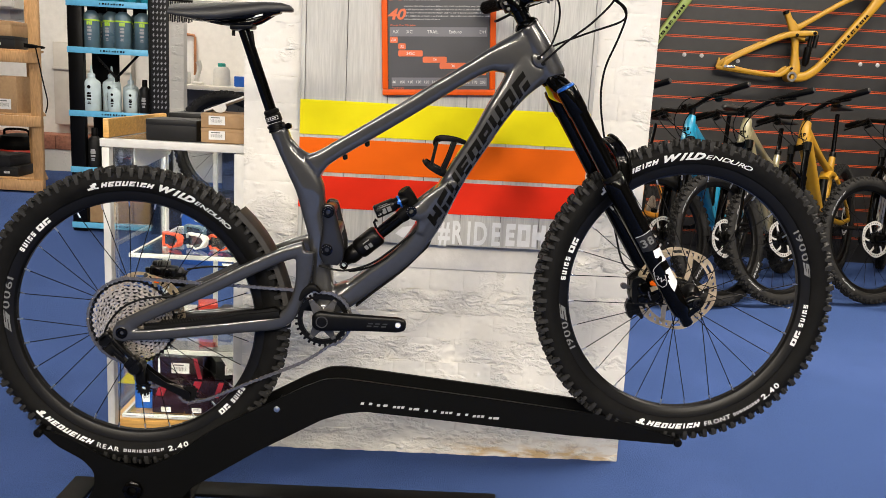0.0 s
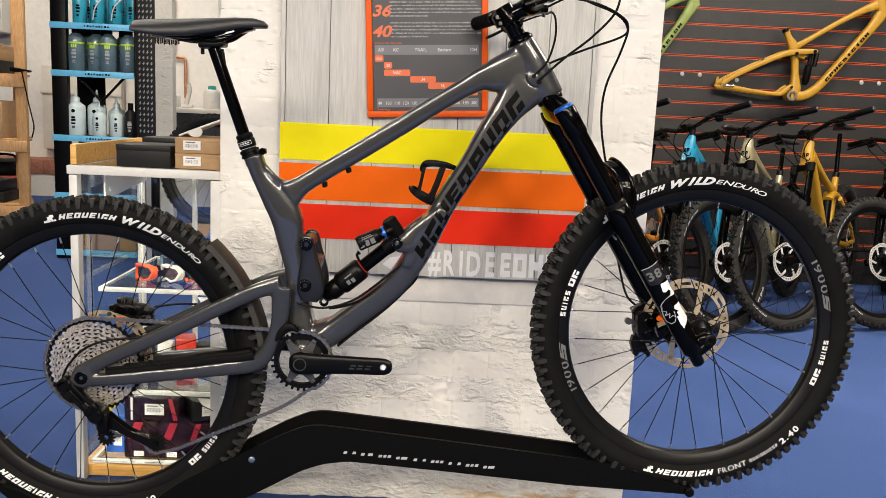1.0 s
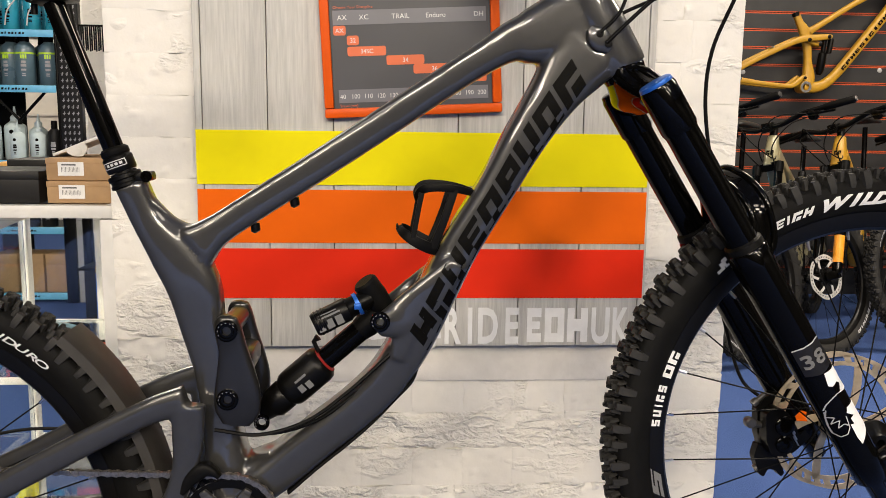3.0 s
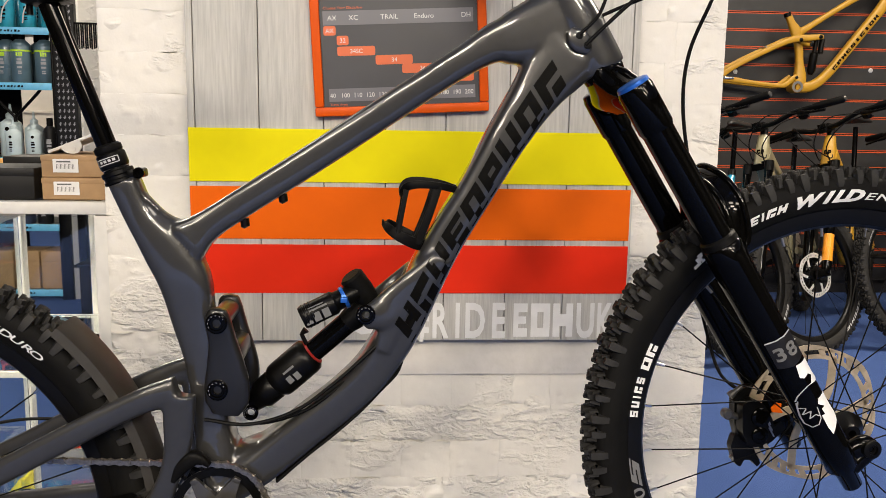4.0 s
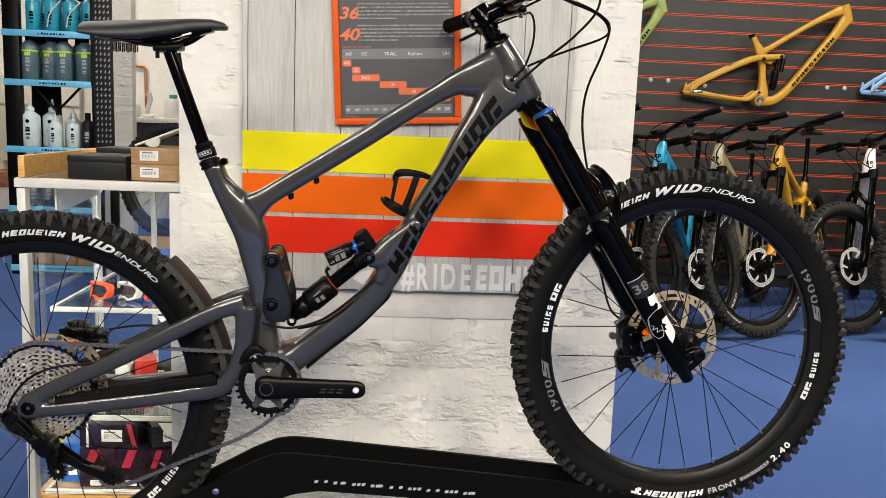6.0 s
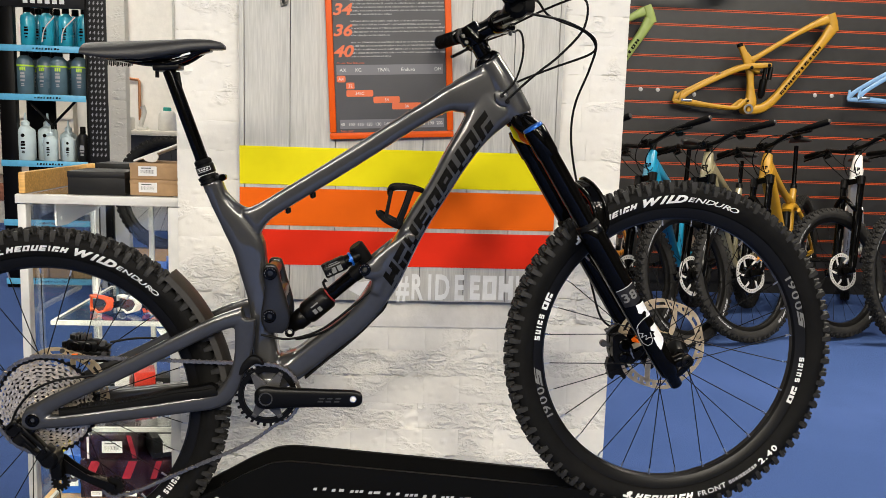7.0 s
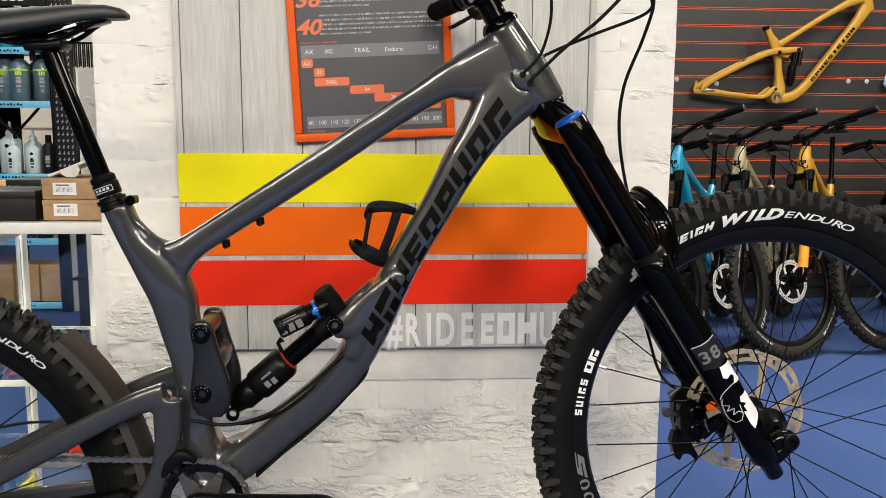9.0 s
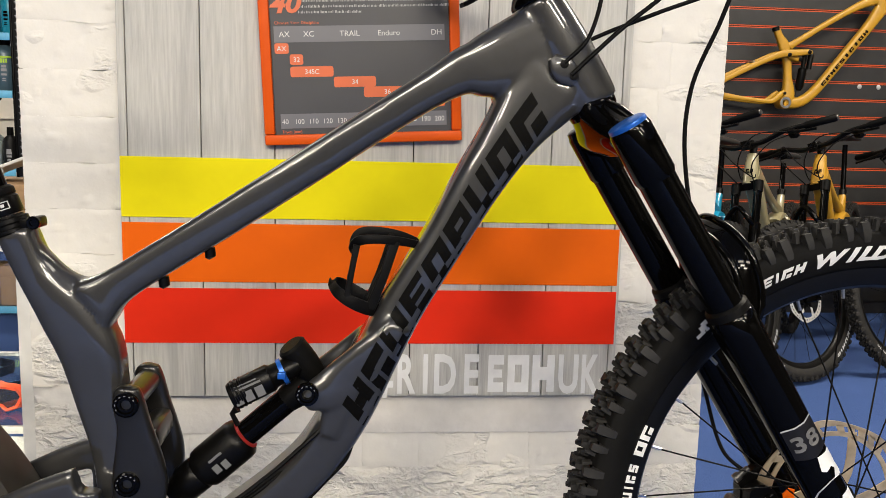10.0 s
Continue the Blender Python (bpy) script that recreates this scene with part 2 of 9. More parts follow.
VAC_RED = mat("red_drum_plastic", (0.58, 0.035, 0.018), 0.35, var=0.08)
GOG_ORANGE = mat("orange_goggle_plastic", (0.72, 0.085, 0.02), 0.35, var=0.06)
LENS = mat("smoked_lens", (0.03, 0.035, 0.04), 0.08, var=0.2, coat=1.0)
BRICK_BARE = mat("red_brick", (0.33, 0.135, 0.085), 0.85, var=0.25, scale=40, second=(0.42, 0.22, 0.15), amount=0.5, mscale=9, bump=0.002)
TRUNKING = mat("beige_panel", (0.66, 0.62, 0.55), 0.6, var=0.05, scale=10)
GLASS = glass("clear_glass")
BLUE_PLASTIC = mat("blue_plastic", (0.01, 0.09, 0.42), 0.35, var=0.1)
CABINET_NAVY = mat("dark_navy_paint", (0.010, 0.014, 0.030), 0.45, var=0.12, scale=12)
TEAL_PLASTIC = mat("teal_plastic", (0.02, 0.30, 0.25), 0.4, var=0.1)
DIFFUSER = glow("lamp_diffuser", (1.0, 0.96, 0.9), 1.9)

# ---- mesh helpers ----
ORG = {}
_text_cache = {}


def thing(name, label, category, at=(0, 0, 0), group="", kind=""):
    ob = new(name)
    ob.location = at
    ob.empty_display_size = 0.05
    ORG[ob] = Vector(at)
    return tagged(ob, label, category, group, kind)


def finish(me, angle=38):
    me.shade_smooth()
    me.set_sharp_from_angle(angle=radians(angle))


def part(name, bm, material, parent=None, label="", angle=38, kind=""):
    """One mesh object from a bmesh in world coordinates, under a thing or a part."""
    me = bpy.data.meshes.new(name)
    org = ORG.get(parent, Vector((0, 0, 0)))
    if org.length > 0:
        bmesh.ops.translate(bm, vec=-org, verts=bm.verts[:])
    bmesh.ops.recalc_face_normals(bm, faces=bm.faces[:])
    bm.to_mesh(me)
    bm.free()
    finish(me, angle)
    me.materials.append(material)
    ob = new(name, me)
    if parent:
        ob.parent = parent
        ORG[ob] = org
    if label:
        ob["label"] = label
    if kind:
        ob["kind"] = kind
    return ob


def solid(name, bm, material, label, category, group="", kind="", angle=38):
    """A top-level thing that is one mesh; its origin goes to its base."""
    xs = [v.co for v in bm.verts]
    base = Vector(((min(v.x for v in xs) + max(v.x for v in xs)) / 2, (min(v.y for v in xs) + max(v.y for v in xs)) / 2, min(v.z for v in xs)))
    bmesh.ops.translate(bm, vec=-base, verts=bm.verts[:])
    ob = part(name, bm, material, angle=angle)
    ob.location = base
    ORG[ob] = base
    return tagged(ob, label, category, group, kind)


def box(bm, x0, y0, z0, x1, y1, z1, bevel=0.0, m=None, seg=2):
    r = bmesh.ops.create_cube(bm, size=1.0)
    vs = r["verts"]
    bmesh.ops.scale(bm, vec=(x1 - x0, y1 - y0, z1 - z0), verts=vs)
    bmesh.ops.translate(bm, vec=((x0 + x1) / 2, (y0 + y1) / 2, (z0 + z1) / 2), verts=vs)
    if m is not None:
        bmesh.ops.transform(bm, matrix=m, verts=vs)
    if bevel:
        es = list({e for v in vs for e in v.link_edges})
        bmesh.ops.bevel(bm, geom=es, offset=bevel, segments=seg, affect="EDGES", profile=0.5)
    return bm


def rings(bm, loops, close=True, cap=True):
    """Skin over a row of equally long closed loops of points."""
    vs = [[bm.verts.new(p) for p in loop] for loop in loops]
    n = len(loops[0])
    for a, b in zip(vs, vs[1:]):
        for i in range(n):
            bm.faces.new((a[i], a[(i + 1) % n], b[(i + 1) % n], b[i]))
    if cap:
        bm.faces.new(vs[0][::-1])
        bm.faces.new(vs[-1])
    return bm


def tube(bm, pts, r, seg=10, cap=True):
    """A round tube through points; r is one radius or one for each point."""
    pts = [Vector(p) for p in pts]
    rs = r if isinstance(r, (list, tuple)) else [r] * len(pts)
    side = None
    loops = []
    for i, p in enumerate(pts):
        d = (pts[min(i + 1, len(pts) - 1)] - pts[max(i - 1, 0)]).normalized()
        if side is None:
            side = d.cross(Vector((0.03, 1, 0.02)))
            if side.length < 0.2:
                side = d.cross(Vector((1, 0, 0.1)))
        side = (side - d * side.dot(d)).normalized()
        up = d.cross(side)
        loops.append([p + (side * math.cos(a) + up * math.sin(a)) * rs[i] for a in (2 * math.pi * k / seg for k in range(seg))])
    return rings(bm, loops, cap=cap)


def smooth_path(pts, n=8):
    """Catmull-Rom points through the given ones."""
    P = [Vector(p) for p in pts]
    P = [P[0] * 2 - P[1]] + P + [P[-1] * 2 - P[-2]]
    out = []
    for a, b, c, d in zip(P, P[1:], P[2:], P[3:]):
        for k in range(n):
            t = k / n
            out.append(0.5 * (2 * b + (c - a) * t + (2 * a - 5 * b + 4 * c - d) * t * t + (3 * b - a - 3 * c + d) * t ** 3))
    return out + [P[-2]]


def cyl(bm, p, q, r, r2=None, seg=20):
    return tube(bm, [p, q], [r, r if r2 is None else r2], seg)


def spin(bm, c, profile, seg=48, axis="y"):
    """A turned body round the axis through c: profile of (radius, along the axis); closed profiles give rings."""
    c = Vector(c)
    loops = []
    for k in range(seg):
        a = 2 * math.pi * k / seg
        ca, sa = math.cos(a), math.sin(a)
        if axis == "y":
            loops.append([c + Vector((r * ca, h, r * sa)) for r, h in profile])
        elif axis == "z":
            loops.append([c + Vector((r * ca, r * sa, h)) for r, h in profile])
        else:
            loops.append([c + Vector((h, r * ca, r * sa)) for r, h in profile])
    vs = [[bm.verts.new(p) for p in lo] for lo in loops]
    n = len(profile)
    for i in range(seg):
        a, b = vs[i], vs[(i + 1) % seg]
        for j in range(n):
            bm.faces.new((a[j], a[(j + 1) % n], b[(j + 1) % n], b[j]))
    return bm


def turned(bm, c, profile, seg=24, axis="z"):
    """A turned solid whose open profile starts and ends near the axis."""
    return spin(bm, c, [(0.0004, profile[0][1])] + list(profile) + [(0.0004, profile[-1][1])], seg, axis)


def loft(bm, secs, y=0.0, n=2.6, seg=20, dense=6):
    """A tube in the upright plane: sections (x, z, half height, half width[, y]) with rounded-square outline."""
    S = [tuple(s) + ((y,) if len(s) == 4 else ()) for s in secs]
    A = [np.array(s, float) for s in S]
    A = [2 * A[0] - A[1]] + A + [2 * A[-1] - A[-2]]
    line = []
    for a, b, c, d in zip(A, A[1:], A[2:], A[3:]):
        for k in range(dense):
            t = k / dense
            line.append(0.5 * (2 * b + (c - a) * t + (2 * a - 5 * b + 4 * c - d) * t * t + (3 * b - a - 3 * c + d) * t ** 3))
    line.append(A[-2])
    loops = []
    for i, s in enumerate(line):
        p, q = line[max(i - 1, 0)], line[min(i + 1, len(line) - 1)]
        d = Vector((q[0] - p[0], 0, q[1] - p[1])).normalized()
        nrm = Vector((-d.z, 0, d.x))
        lo = []
        for k in range(seg):
            a = 2 * math.pi * k / seg
            ca, sa = math.cos(a), math.sin(a)
            u = math.copysign(abs(ca) ** (2 / n), ca) * max(s[2], 0.002)
            v = math.copysign(abs(sa) ** (2 / n), sa) * max(s[3], 0.002)
            lo.append(Vector((s[0], s[4], s[1])) + nrm * u + Vector((0, v, 0)))
        loops.append(lo)
    return rings(bm, loops)


def plate(bm, outline, y0, y1, holes=(), bevel=0.0):
    """A flat sheet in the upright plane, cut from an outline of (x, z)."""
    f = bm.faces.new([bm.verts.new((x, y0, z)) for x, z in outline])
    r = bmesh.ops.extrude_face_region(bm, geom=[f])
    vs = [e for e in r["geom"] if isinstance(e, bmesh.types.BMVert)]
    bmesh.ops.translate(bm, vec=(0, y1 - y0, 0), verts=vs)
    bmesh.ops.triangulate(bm, faces=[g for g in bm.faces if len(g.verts) > 4])
    return bm


def rounded(pts, r=0.01, n=4):
    """An outline with its corners rounded."""
    out = []
    P = [Vector((p[0], p[1])) for p in pts]
    for i, p in enumerate(P):
        a, b = P[i - 1] - p, P[(i + 1) % len(P)] - p
        k = min(r, a.length * 0.45, b.length * 0.45)
        s, e = p + a.normalized() * k, p + b.normalized() * k
        for j in range(n + 1):
            t = j / n
            q = s * (1 - t) ** 2 + p * 2 * t * (1 - t) + e * t * t
            out.append((q.x, q.y))
    return out


def letters(body, size=1.0, squeeze=1.0, shear=0.0, bold=0.0):
    """Flat outlines of a word in the built-in font: points (x, y) and faces."""
    key = (body, size, squeeze, shear, bold)
    if key not in _text_cache:
        cu = bpy.data.curves.new("lettering", "FONT")
        cu.body, cu.size, cu.shear, cu.resolution_u = body, size, shear, 3
        cu.offset = bold * size
        tmp = bpy.data.objects.new("lettering", cu)
        scene.collection.objects.link(tmp)
        dg = bpy.context.evaluated_depsgraph_get()
        me = tmp.evaluated_get(dg).to_mesh()
        _text_cache[key] = ([(v.co.x * squeeze, v.co.y) for v in me.vertices], [tuple(p.vertices) for p in me.polygons])
        tmp.evaluated_get(dg).to_mesh_clear()
        bpy.data.objects.remove(tmp)
    return _text_cache[key]


def write(bm, body, x, z, y, height, squeeze=1.0, align="l", turn=0.0, shear=0.0, lift=0.0006, bold=0.0):
    """A word on an upright face that looks towards -y."""
    vs, fs = letters(body, height / 0.7, squeeze, shear, bold)
    w = max(v[0] for v in vs)
    off = {"l": 0, "c": -w / 2, "r": -w}[align]
    ca, sa = math.cos(radians(turn)), math.sin(radians(turn))
    pv = []
    for a, b in vs:
        a += off
        pv.append(bm.verts.new((x + a * ca - b * sa, y - lift, z + a * sa + b * ca)))
    for f in fs:
        if len(set(f)) == len(f):
            try:
                bm.faces.new([pv[i] for i in f])
            except ValueError:
                pass
    return bm


def bar(bm, x0, z0, x1, z1, y, turn=None, lift=0.0006, slant=0.0):
    """A flat printed bar on an upright face that looks towards -y."""
    pts = [Vector((x0, 0, z0)), Vector((x1, 0, z0)), Vector((x1 + slant, 0, z1)), Vector((x0 + slant, 0, z1))]
    if turn:
        c, ang = Vector((turn[0], 0, turn[1])), radians(turn[2])
        rot = Matrix.Rotation(-ang, 3, "Y")
        pts = [c + rot @ (p - c) for p in pts]
    bm.faces.new([bm.verts.new((p.x, y - lift, p.z)) for p in pts])
    return bm


B = bmesh.new

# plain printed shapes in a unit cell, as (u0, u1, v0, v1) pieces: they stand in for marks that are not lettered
SHAPES = {"A": ((0, 0.34, 0, 1), (0.66, 1, 0, 1), (0.34, 0.66, 0.32, 0.68)), "B": ((0, 0.34, 0, 1), (0.66, 1, 0, 1), (0.34, 0.66, 0, 0.3)), "C": ((0, 0.36, 0, 1), (0.36, 1, 0.62, 1), (0.5, 1, 0, 0.4)),
          "D": ((0, 0.36, 0, 1), (0.36, 1, 0.74, 1), (0.36, 0.9, 0.39, 0.61), (0.36, 1, 0, 0.26)), "E": ((0, 0.36, 0, 1), (0.36, 1, 0.68, 1), (0.36, 1, 0.30, 0.5), (0.72, 1, 0.5, 0.68)),
          "F": ((0, 0.34, 0, 1), (0.66, 1, 0, 1), (0.34, 0.66, 0.74, 1), (0.34, 0.66, 0, 0.26)), "I": ((0.25, 0.75, 0, 1),), "S": ((0, 1, 0.74, 1), (0, 1, 0.38, 0.62), (0, 1, 0, 0.26), (0, 0.34, 0.62, 0.74), (0.66, 1, 0.26, 0.38))}


# ---- the room ----
X0, X1, Y0, Y1 = -6.5, 6.0, -6.8, 9.7
WALL_Y = 6.16

floor = part("floor", box(B(), X0, Y0, -0.1, X1, Y1, 0), CARPET)
tagged(floor, "deep blue short-pile carpet across the whole shop", "floor", kind="structure")
ceiling = part("ceiling", box(B(), X0, Y0, CEILING, X1, Y1, CEILING + 0.12), CEIL)
tagged(ceiling, "plain white painted shop ceiling", "ceiling", kind="structure")
# south, west and east walls are unseen; their charcoal keeps reflections and bounce dark
for nm, bx, lab in (("wall_south", (X0, Y0 - 0.15, 0, X1, Y0, CEILING), "unseen plain wall closing the shop front, charcoal to darken reflections"),
                    ("wall_west", (X0 - 0.15, Y0, 0, X0, Y1, CEILING), "unseen plain side wall, charcoal to darken reflections"),
                    ("wall_east", (X1, Y0, 0, X1 + 0.15, Y1, CEILING), "unseen plain side wall, charcoal to darken reflections"),
                    ("wall_north", (X0, Y1, 0, X1, Y1 + 0.2, CEILING), "white painted brick wall at the back")):
    tagged(part(nm, box(B(), *bx), PAINT_SMOOTH if nm == "wall_north" else SLAT), lab, "wall", kind="structure")

for lx, ly, watts in LAMPS:
    fix = thing("ceiling_light", "unseen added ceiling light panel, wide and white with an opal diffuser", "ceiling light", (lx, ly, CEILING - 0.08), group="ceiling lights")
    part("housing", box(B(), lx - 0.72, ly - 0.42, CEILING - 0.05, lx + 0.72, ly + 0.42, CEILING - 0.001, 0.006), WHITE_METAL, fix)
    part("diffuser", box(B(), lx - 0.70, ly - 0.40, CEILING - 0.075, lx + 0.70, ly + 0.40, CEILING - 0.051, 0.01), DIFFUSER, fix)


# ---- painted brick pillar ----
def brick_meshes(length, n, tag):
    """Painted bricks: 's' broken and rough, the others smooth; the front carries the relief of the paint."""
    out = []
    rough, calm = tag == "s", tag[0] in "uv"
    cell = 0.0050 if rough else 0.0054
    for i in range(n):
        bm = B()
        L, D, H = length + 0.0012, 0.055, 0.0758
        nx, nz = round(L / cell), round(H / cell)
        off = Vector((i * 3.7 + len(tag), 0.3 * i, i * 1.9))
        front = [[None] * (nz + 1) for _ in range(nx + 1)]
        for a in range(nx + 1):
            for c in range(nz + 1):
                x, z = -L / 2 + L * a / nx, -H / 2 + H * c / nz
                q = Vector((x * 0.75, 0, z * 1.45)) + off
                ledge = min(1.0, max(0.0, (noise.noise(q * 17 + off) - 0.08) * 11.0))
                pit = min(1.0, max(0.0, (noise.noise(q * 34 + off * 0.7) - 0.30) * 7.0))
                if rough:
                    # flat paint that breaks off into spalled hollows here and there
                    spall = min(1.0, max(0.0, (noise.noise(q * 8 + off) + 0.16) * 7.0))
                    v = noise.fractal(q * 9, 1.0, 2.0, 2) * 0.0012 + spall * (noise.fractal(q * 22, 0.8, 2.1, 3) * 0.0046 - 0.0034 * ledge - 0.0030 * pit - 0.0008)
                elif calm:
                    v = noise.fractal(q * 9, 1.0, 2.0, 2) * 0.0010 + min(0.0030, max(0.0, noise.noise(q * 66) - 0.50) * 0.025) - min(0.0014, max(0.0, noise.noise(q * 40 + off) - 0.52) * 0.02)
                else:
                    spall = min(1.0, max(0.0, (noise.noise(q * 8 + off) - 0.12) * 7.0))
                    v = noise.fractal(q * 9, 1.0, 2.0, 2) * 0.0014 + spall * (noise.fractal(q * 22, 0.8, 2.1, 3) * 0.0036 - 0.0022 * ledge - 0.0018 * pit)
                ez = min(H / 2 - abs(z), 0.008) / 0.008
                ex = min(L / 2 - abs(x), 0.004) / 0.004
                rag = noise.noise(q * 42 + Vector((5, 5, 5)))
                y = -0.003 - v * (0.35 + 0.65 * ex) + (1 - ez) * ((0.0005 + 0.0020 * rag) if calm else (0.0010 + 0.0055 * rag)) + (1 - ex) * (0.0008 + 0.0016 * rag)
                front[a][c] = bm.verts.new((x, min(y, 0.004), z + (1 - ez) * 0.0030 * rag))
        for a in range(nx):
            for c in range(nz):
                bm.faces.new((front[a][c], front[a + 1][c], front[a + 1][c + 1], front[a][c + 1]))
        cs = [(0, 0), (nx, 0), (nx, nz), (0, nz)]
        back = [bm.verts.new((front[a][c].co.x, D, front[a][c].co.z)) for a, c in cs]
        runs = ([front[a][0] for a in range(nx + 1)], [front[nx][c] for c in range(nz + 1)], [front[a][nz] for a in range(nx, -1, -1)], [front[0][c] for c in range(nz, -1, -1)])
        for k, run in enumerate(runs):
            bm.faces.new(run + [back[(k + 1) % 4], back[k]])
        me = bpy.data.meshes.new("brick")
        bmesh.ops.recalc_face_normals(bm, faces=bm.faces[:])
        bm.to_mesh(me)
        bm.free()
        finish(me, 60)
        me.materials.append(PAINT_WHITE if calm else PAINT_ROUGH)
        out.append(me)
    return out


def lay_bricks(parent, x0, x1, y, z0, z1, turn=0.0, seed=1, meshes={}):
    """Courses of painted bricks on a face that looks towards -y (or turned about z round its first corner)."""
    rnd = random.Random(seed)
    if not meshes:
        meshes["s"], meshes["h"] = brick_meshes(0.215, 9, "s"), brick_meshes(0.1, 8, "hh")
        meshes["t"] = brick_meshes(0.215, 6, "tttt")
        meshes["u"], meshes["v"] = brick_meshes(0.215, 8, "uuuuu"), brick_meshes(0.1, 8, "vvvvvv")
        meshes["q"], meshes["w"] = brick_meshes(0.157, 3, "qqq"), brick_meshes(0.157, 3, "vvv")
    R = Matrix.Translation((x0, y, 0)) @ Matrix.Rotation(radians(turn), 4, "Z")
    row, z = 0, z0 + 0.036
    while z < z1 - 0.02:
        x = 0.0
        first = True
        while x < x1 - x0 - 0.02:
            left = x1 - x0 - x
            kind = ("q" if first else ("h" if rnd.random() < 0.35 else "v")) if row % 2 else ("h" if left < 0.16 else "q" if left < 0.22 else "s")
            if kind == "s" and rnd.random() < 0.45:
                kind = "t"
            if z > 0.72 + 0.12 * rnd.random():
                kind = {"s": "u", "t": "u", "h": "v", "q": "w"}.get(kind, kind)
            L = {"s": 0.215, "t": 0.215, "u": 0.215, "v": 0.1, "h": 0.1, "q": 0.157, "w": 0.157}[kind]
            sx = 1.0
            if left - L < 0.07:
                sx, L = left / L, left
            ob = new("brick", rnd.choice(meshes[kind]))
            ob.parent = parent
            ob.matrix_basis = R @ pose(x + L / 2, rnd.uniform(-0.0006, 0.0006), z, rnd.uniform(-0.5, 0.5), rnd.uniform(-0.3, 0.3), rnd.uniform(-0.3, 0.3)) @ Matrix.Diagonal((sx, 1, 1, 1))
            x += L
            first = False
        z += 0.0755
        row += 1


PX0, PX1, PY = -0.50, 0.672, 2.52
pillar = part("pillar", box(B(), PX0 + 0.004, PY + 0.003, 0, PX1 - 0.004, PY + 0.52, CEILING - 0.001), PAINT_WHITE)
tagged(pillar, "white painted brick pillar with thick uneven paint standing on the carpet", "pillar", kind="structure")
band = part("plaster_strip", box(B(), -0.335, PY - 0.012, 0.592, 0.49, PY + 0.02, 0.668, 0.004), PLASTER, pillar, "smooth grey plaster strip below the board")

# ---- sign board on the pillar: limed planks with three coloured stripes ----
BY = 2.474
board = thing("sign_board", "limed plank board with yellow, orange and red stripes", "sign", (0.08, PY, 0.672))
box_b = B()
box(box_b, -0.335, BY + 0.012, 0.672, 0.495, PY - 0.004, 1.80)
part("backing", box_b, BLACK_MATT, board)
edges = [-0.335, -0.321, -0.206, -0.089, 0.024, 0.136, 0.2535, 0.366, 0.481, 0.495]
for a, b in zip(edges, edges[1:]):
    part("plank", box(B(), a + 0.0008, BY, 0.672, b - 0.0008, BY + 0.014, 1.80, 0.0012), PLANK, board)
for nm, z0, z1, mm, lab in (("stripe", 0.974, 1.071, YELLOW, "yellow stripe"), ("stripe", 0.868, 0.965, ORANGE, "orange stripe"), ("stripe", 0.765, 0.857, RED, "red stripe")):
    part(nm, box(B(), -0.333, BY - 0.0025, z0, 0.489, BY - 0.0002, z1), mm, board, lab)
for word, xa, xb in (("#", 0.074, 0.109), ("R", 0.116, 0.147), ("I", 0.160, 0.168), ("D", 0.179, 0.217), ("E", 0.231, 0.256), ("U", 0.395, 0.430), ("K", 0.436, 0.467)):
    vs = letters(word, 0.066 / 0.7, 1.0, 0.0, 0.03)[0]
    x_lo, x_hi = min(v[0] for v in vs), max(v[0] for v in vs)
    sq = (xb - xa) / (x_hi - x_lo)
    part("lettering", write(B(), word, xa - x_lo * sq, 0.679, BY, 0.066, sq, bold=0.03), INK_PALE, board, "pale grey printed letter")
for x0, x1, c in ((0.272, 0.299, "D"), (0.306, 0.343, "F"), (0.349, 0.388, "A")):
    bm = B()
    for u0, u1, v0, v1 in SHAPES[c]:
        bar(bm, x0 + (x1 - x0) * u0, 0.679 + 0.066 * v0, x0 + (x1 - x0) * u1, 0.679 + 0.066 * v1, BY)
    part("logo_shape", bm, INK_PALE, board, "pale grey printed block")
part("logo_shape", plate(B(), [(-0.05, 0.70), (-0.02, 0.684), (0.02, 0.69), (0.045, 0.684), (0.03, 0.712), (0.0, 0.725), (-0.03, 0.72)], BY - 0.001, BY - 0.0004), INK_PALE, board, "pale grey printed logo shape")
for zz in (0.70, 1.65):
    for xx in (-0.31, 0.47):
        part("screw", turned(B(), (xx, BY, zz), [(0.003, 0.0), (0.003, -0.001), (0.002, -0.0015)], 10, "y"), PLASTER, board)

hook = thing("wall_hook", "small dark metal hook plate screwed to the planks", "hook", (-0.222, BY, 1.43))
part("plate", plate(B(), rounded([(-0.236, 1.470), (-0.208, 1.470), (-0.212, 1.424), (-0.230, 1.418)], 0.004), BY - 0.004, BY - 0.0004), SPIDER, hook)
part("peg", tube(B(), [(-0.222, BY - 0.003, 1.432), (-0.222, BY - 0.020, 1.428), (-0.222, BY - 0.024, 1.436)], 0.0035, 8), SPIDER, hook)

# ---- framed chart hung a little askew ----
CH = Matrix.Translation((-0.102, 0, 1.093)) @ Matrix.Rotation(radians(-2.9), 4, "Y")
CW, CHH, CY = 0.316, 0.53, BY - 0.003


def on_chart(bm):
    bmesh.ops.transform(bm, matrix=CH, verts=bm.verts[:])
    return bm


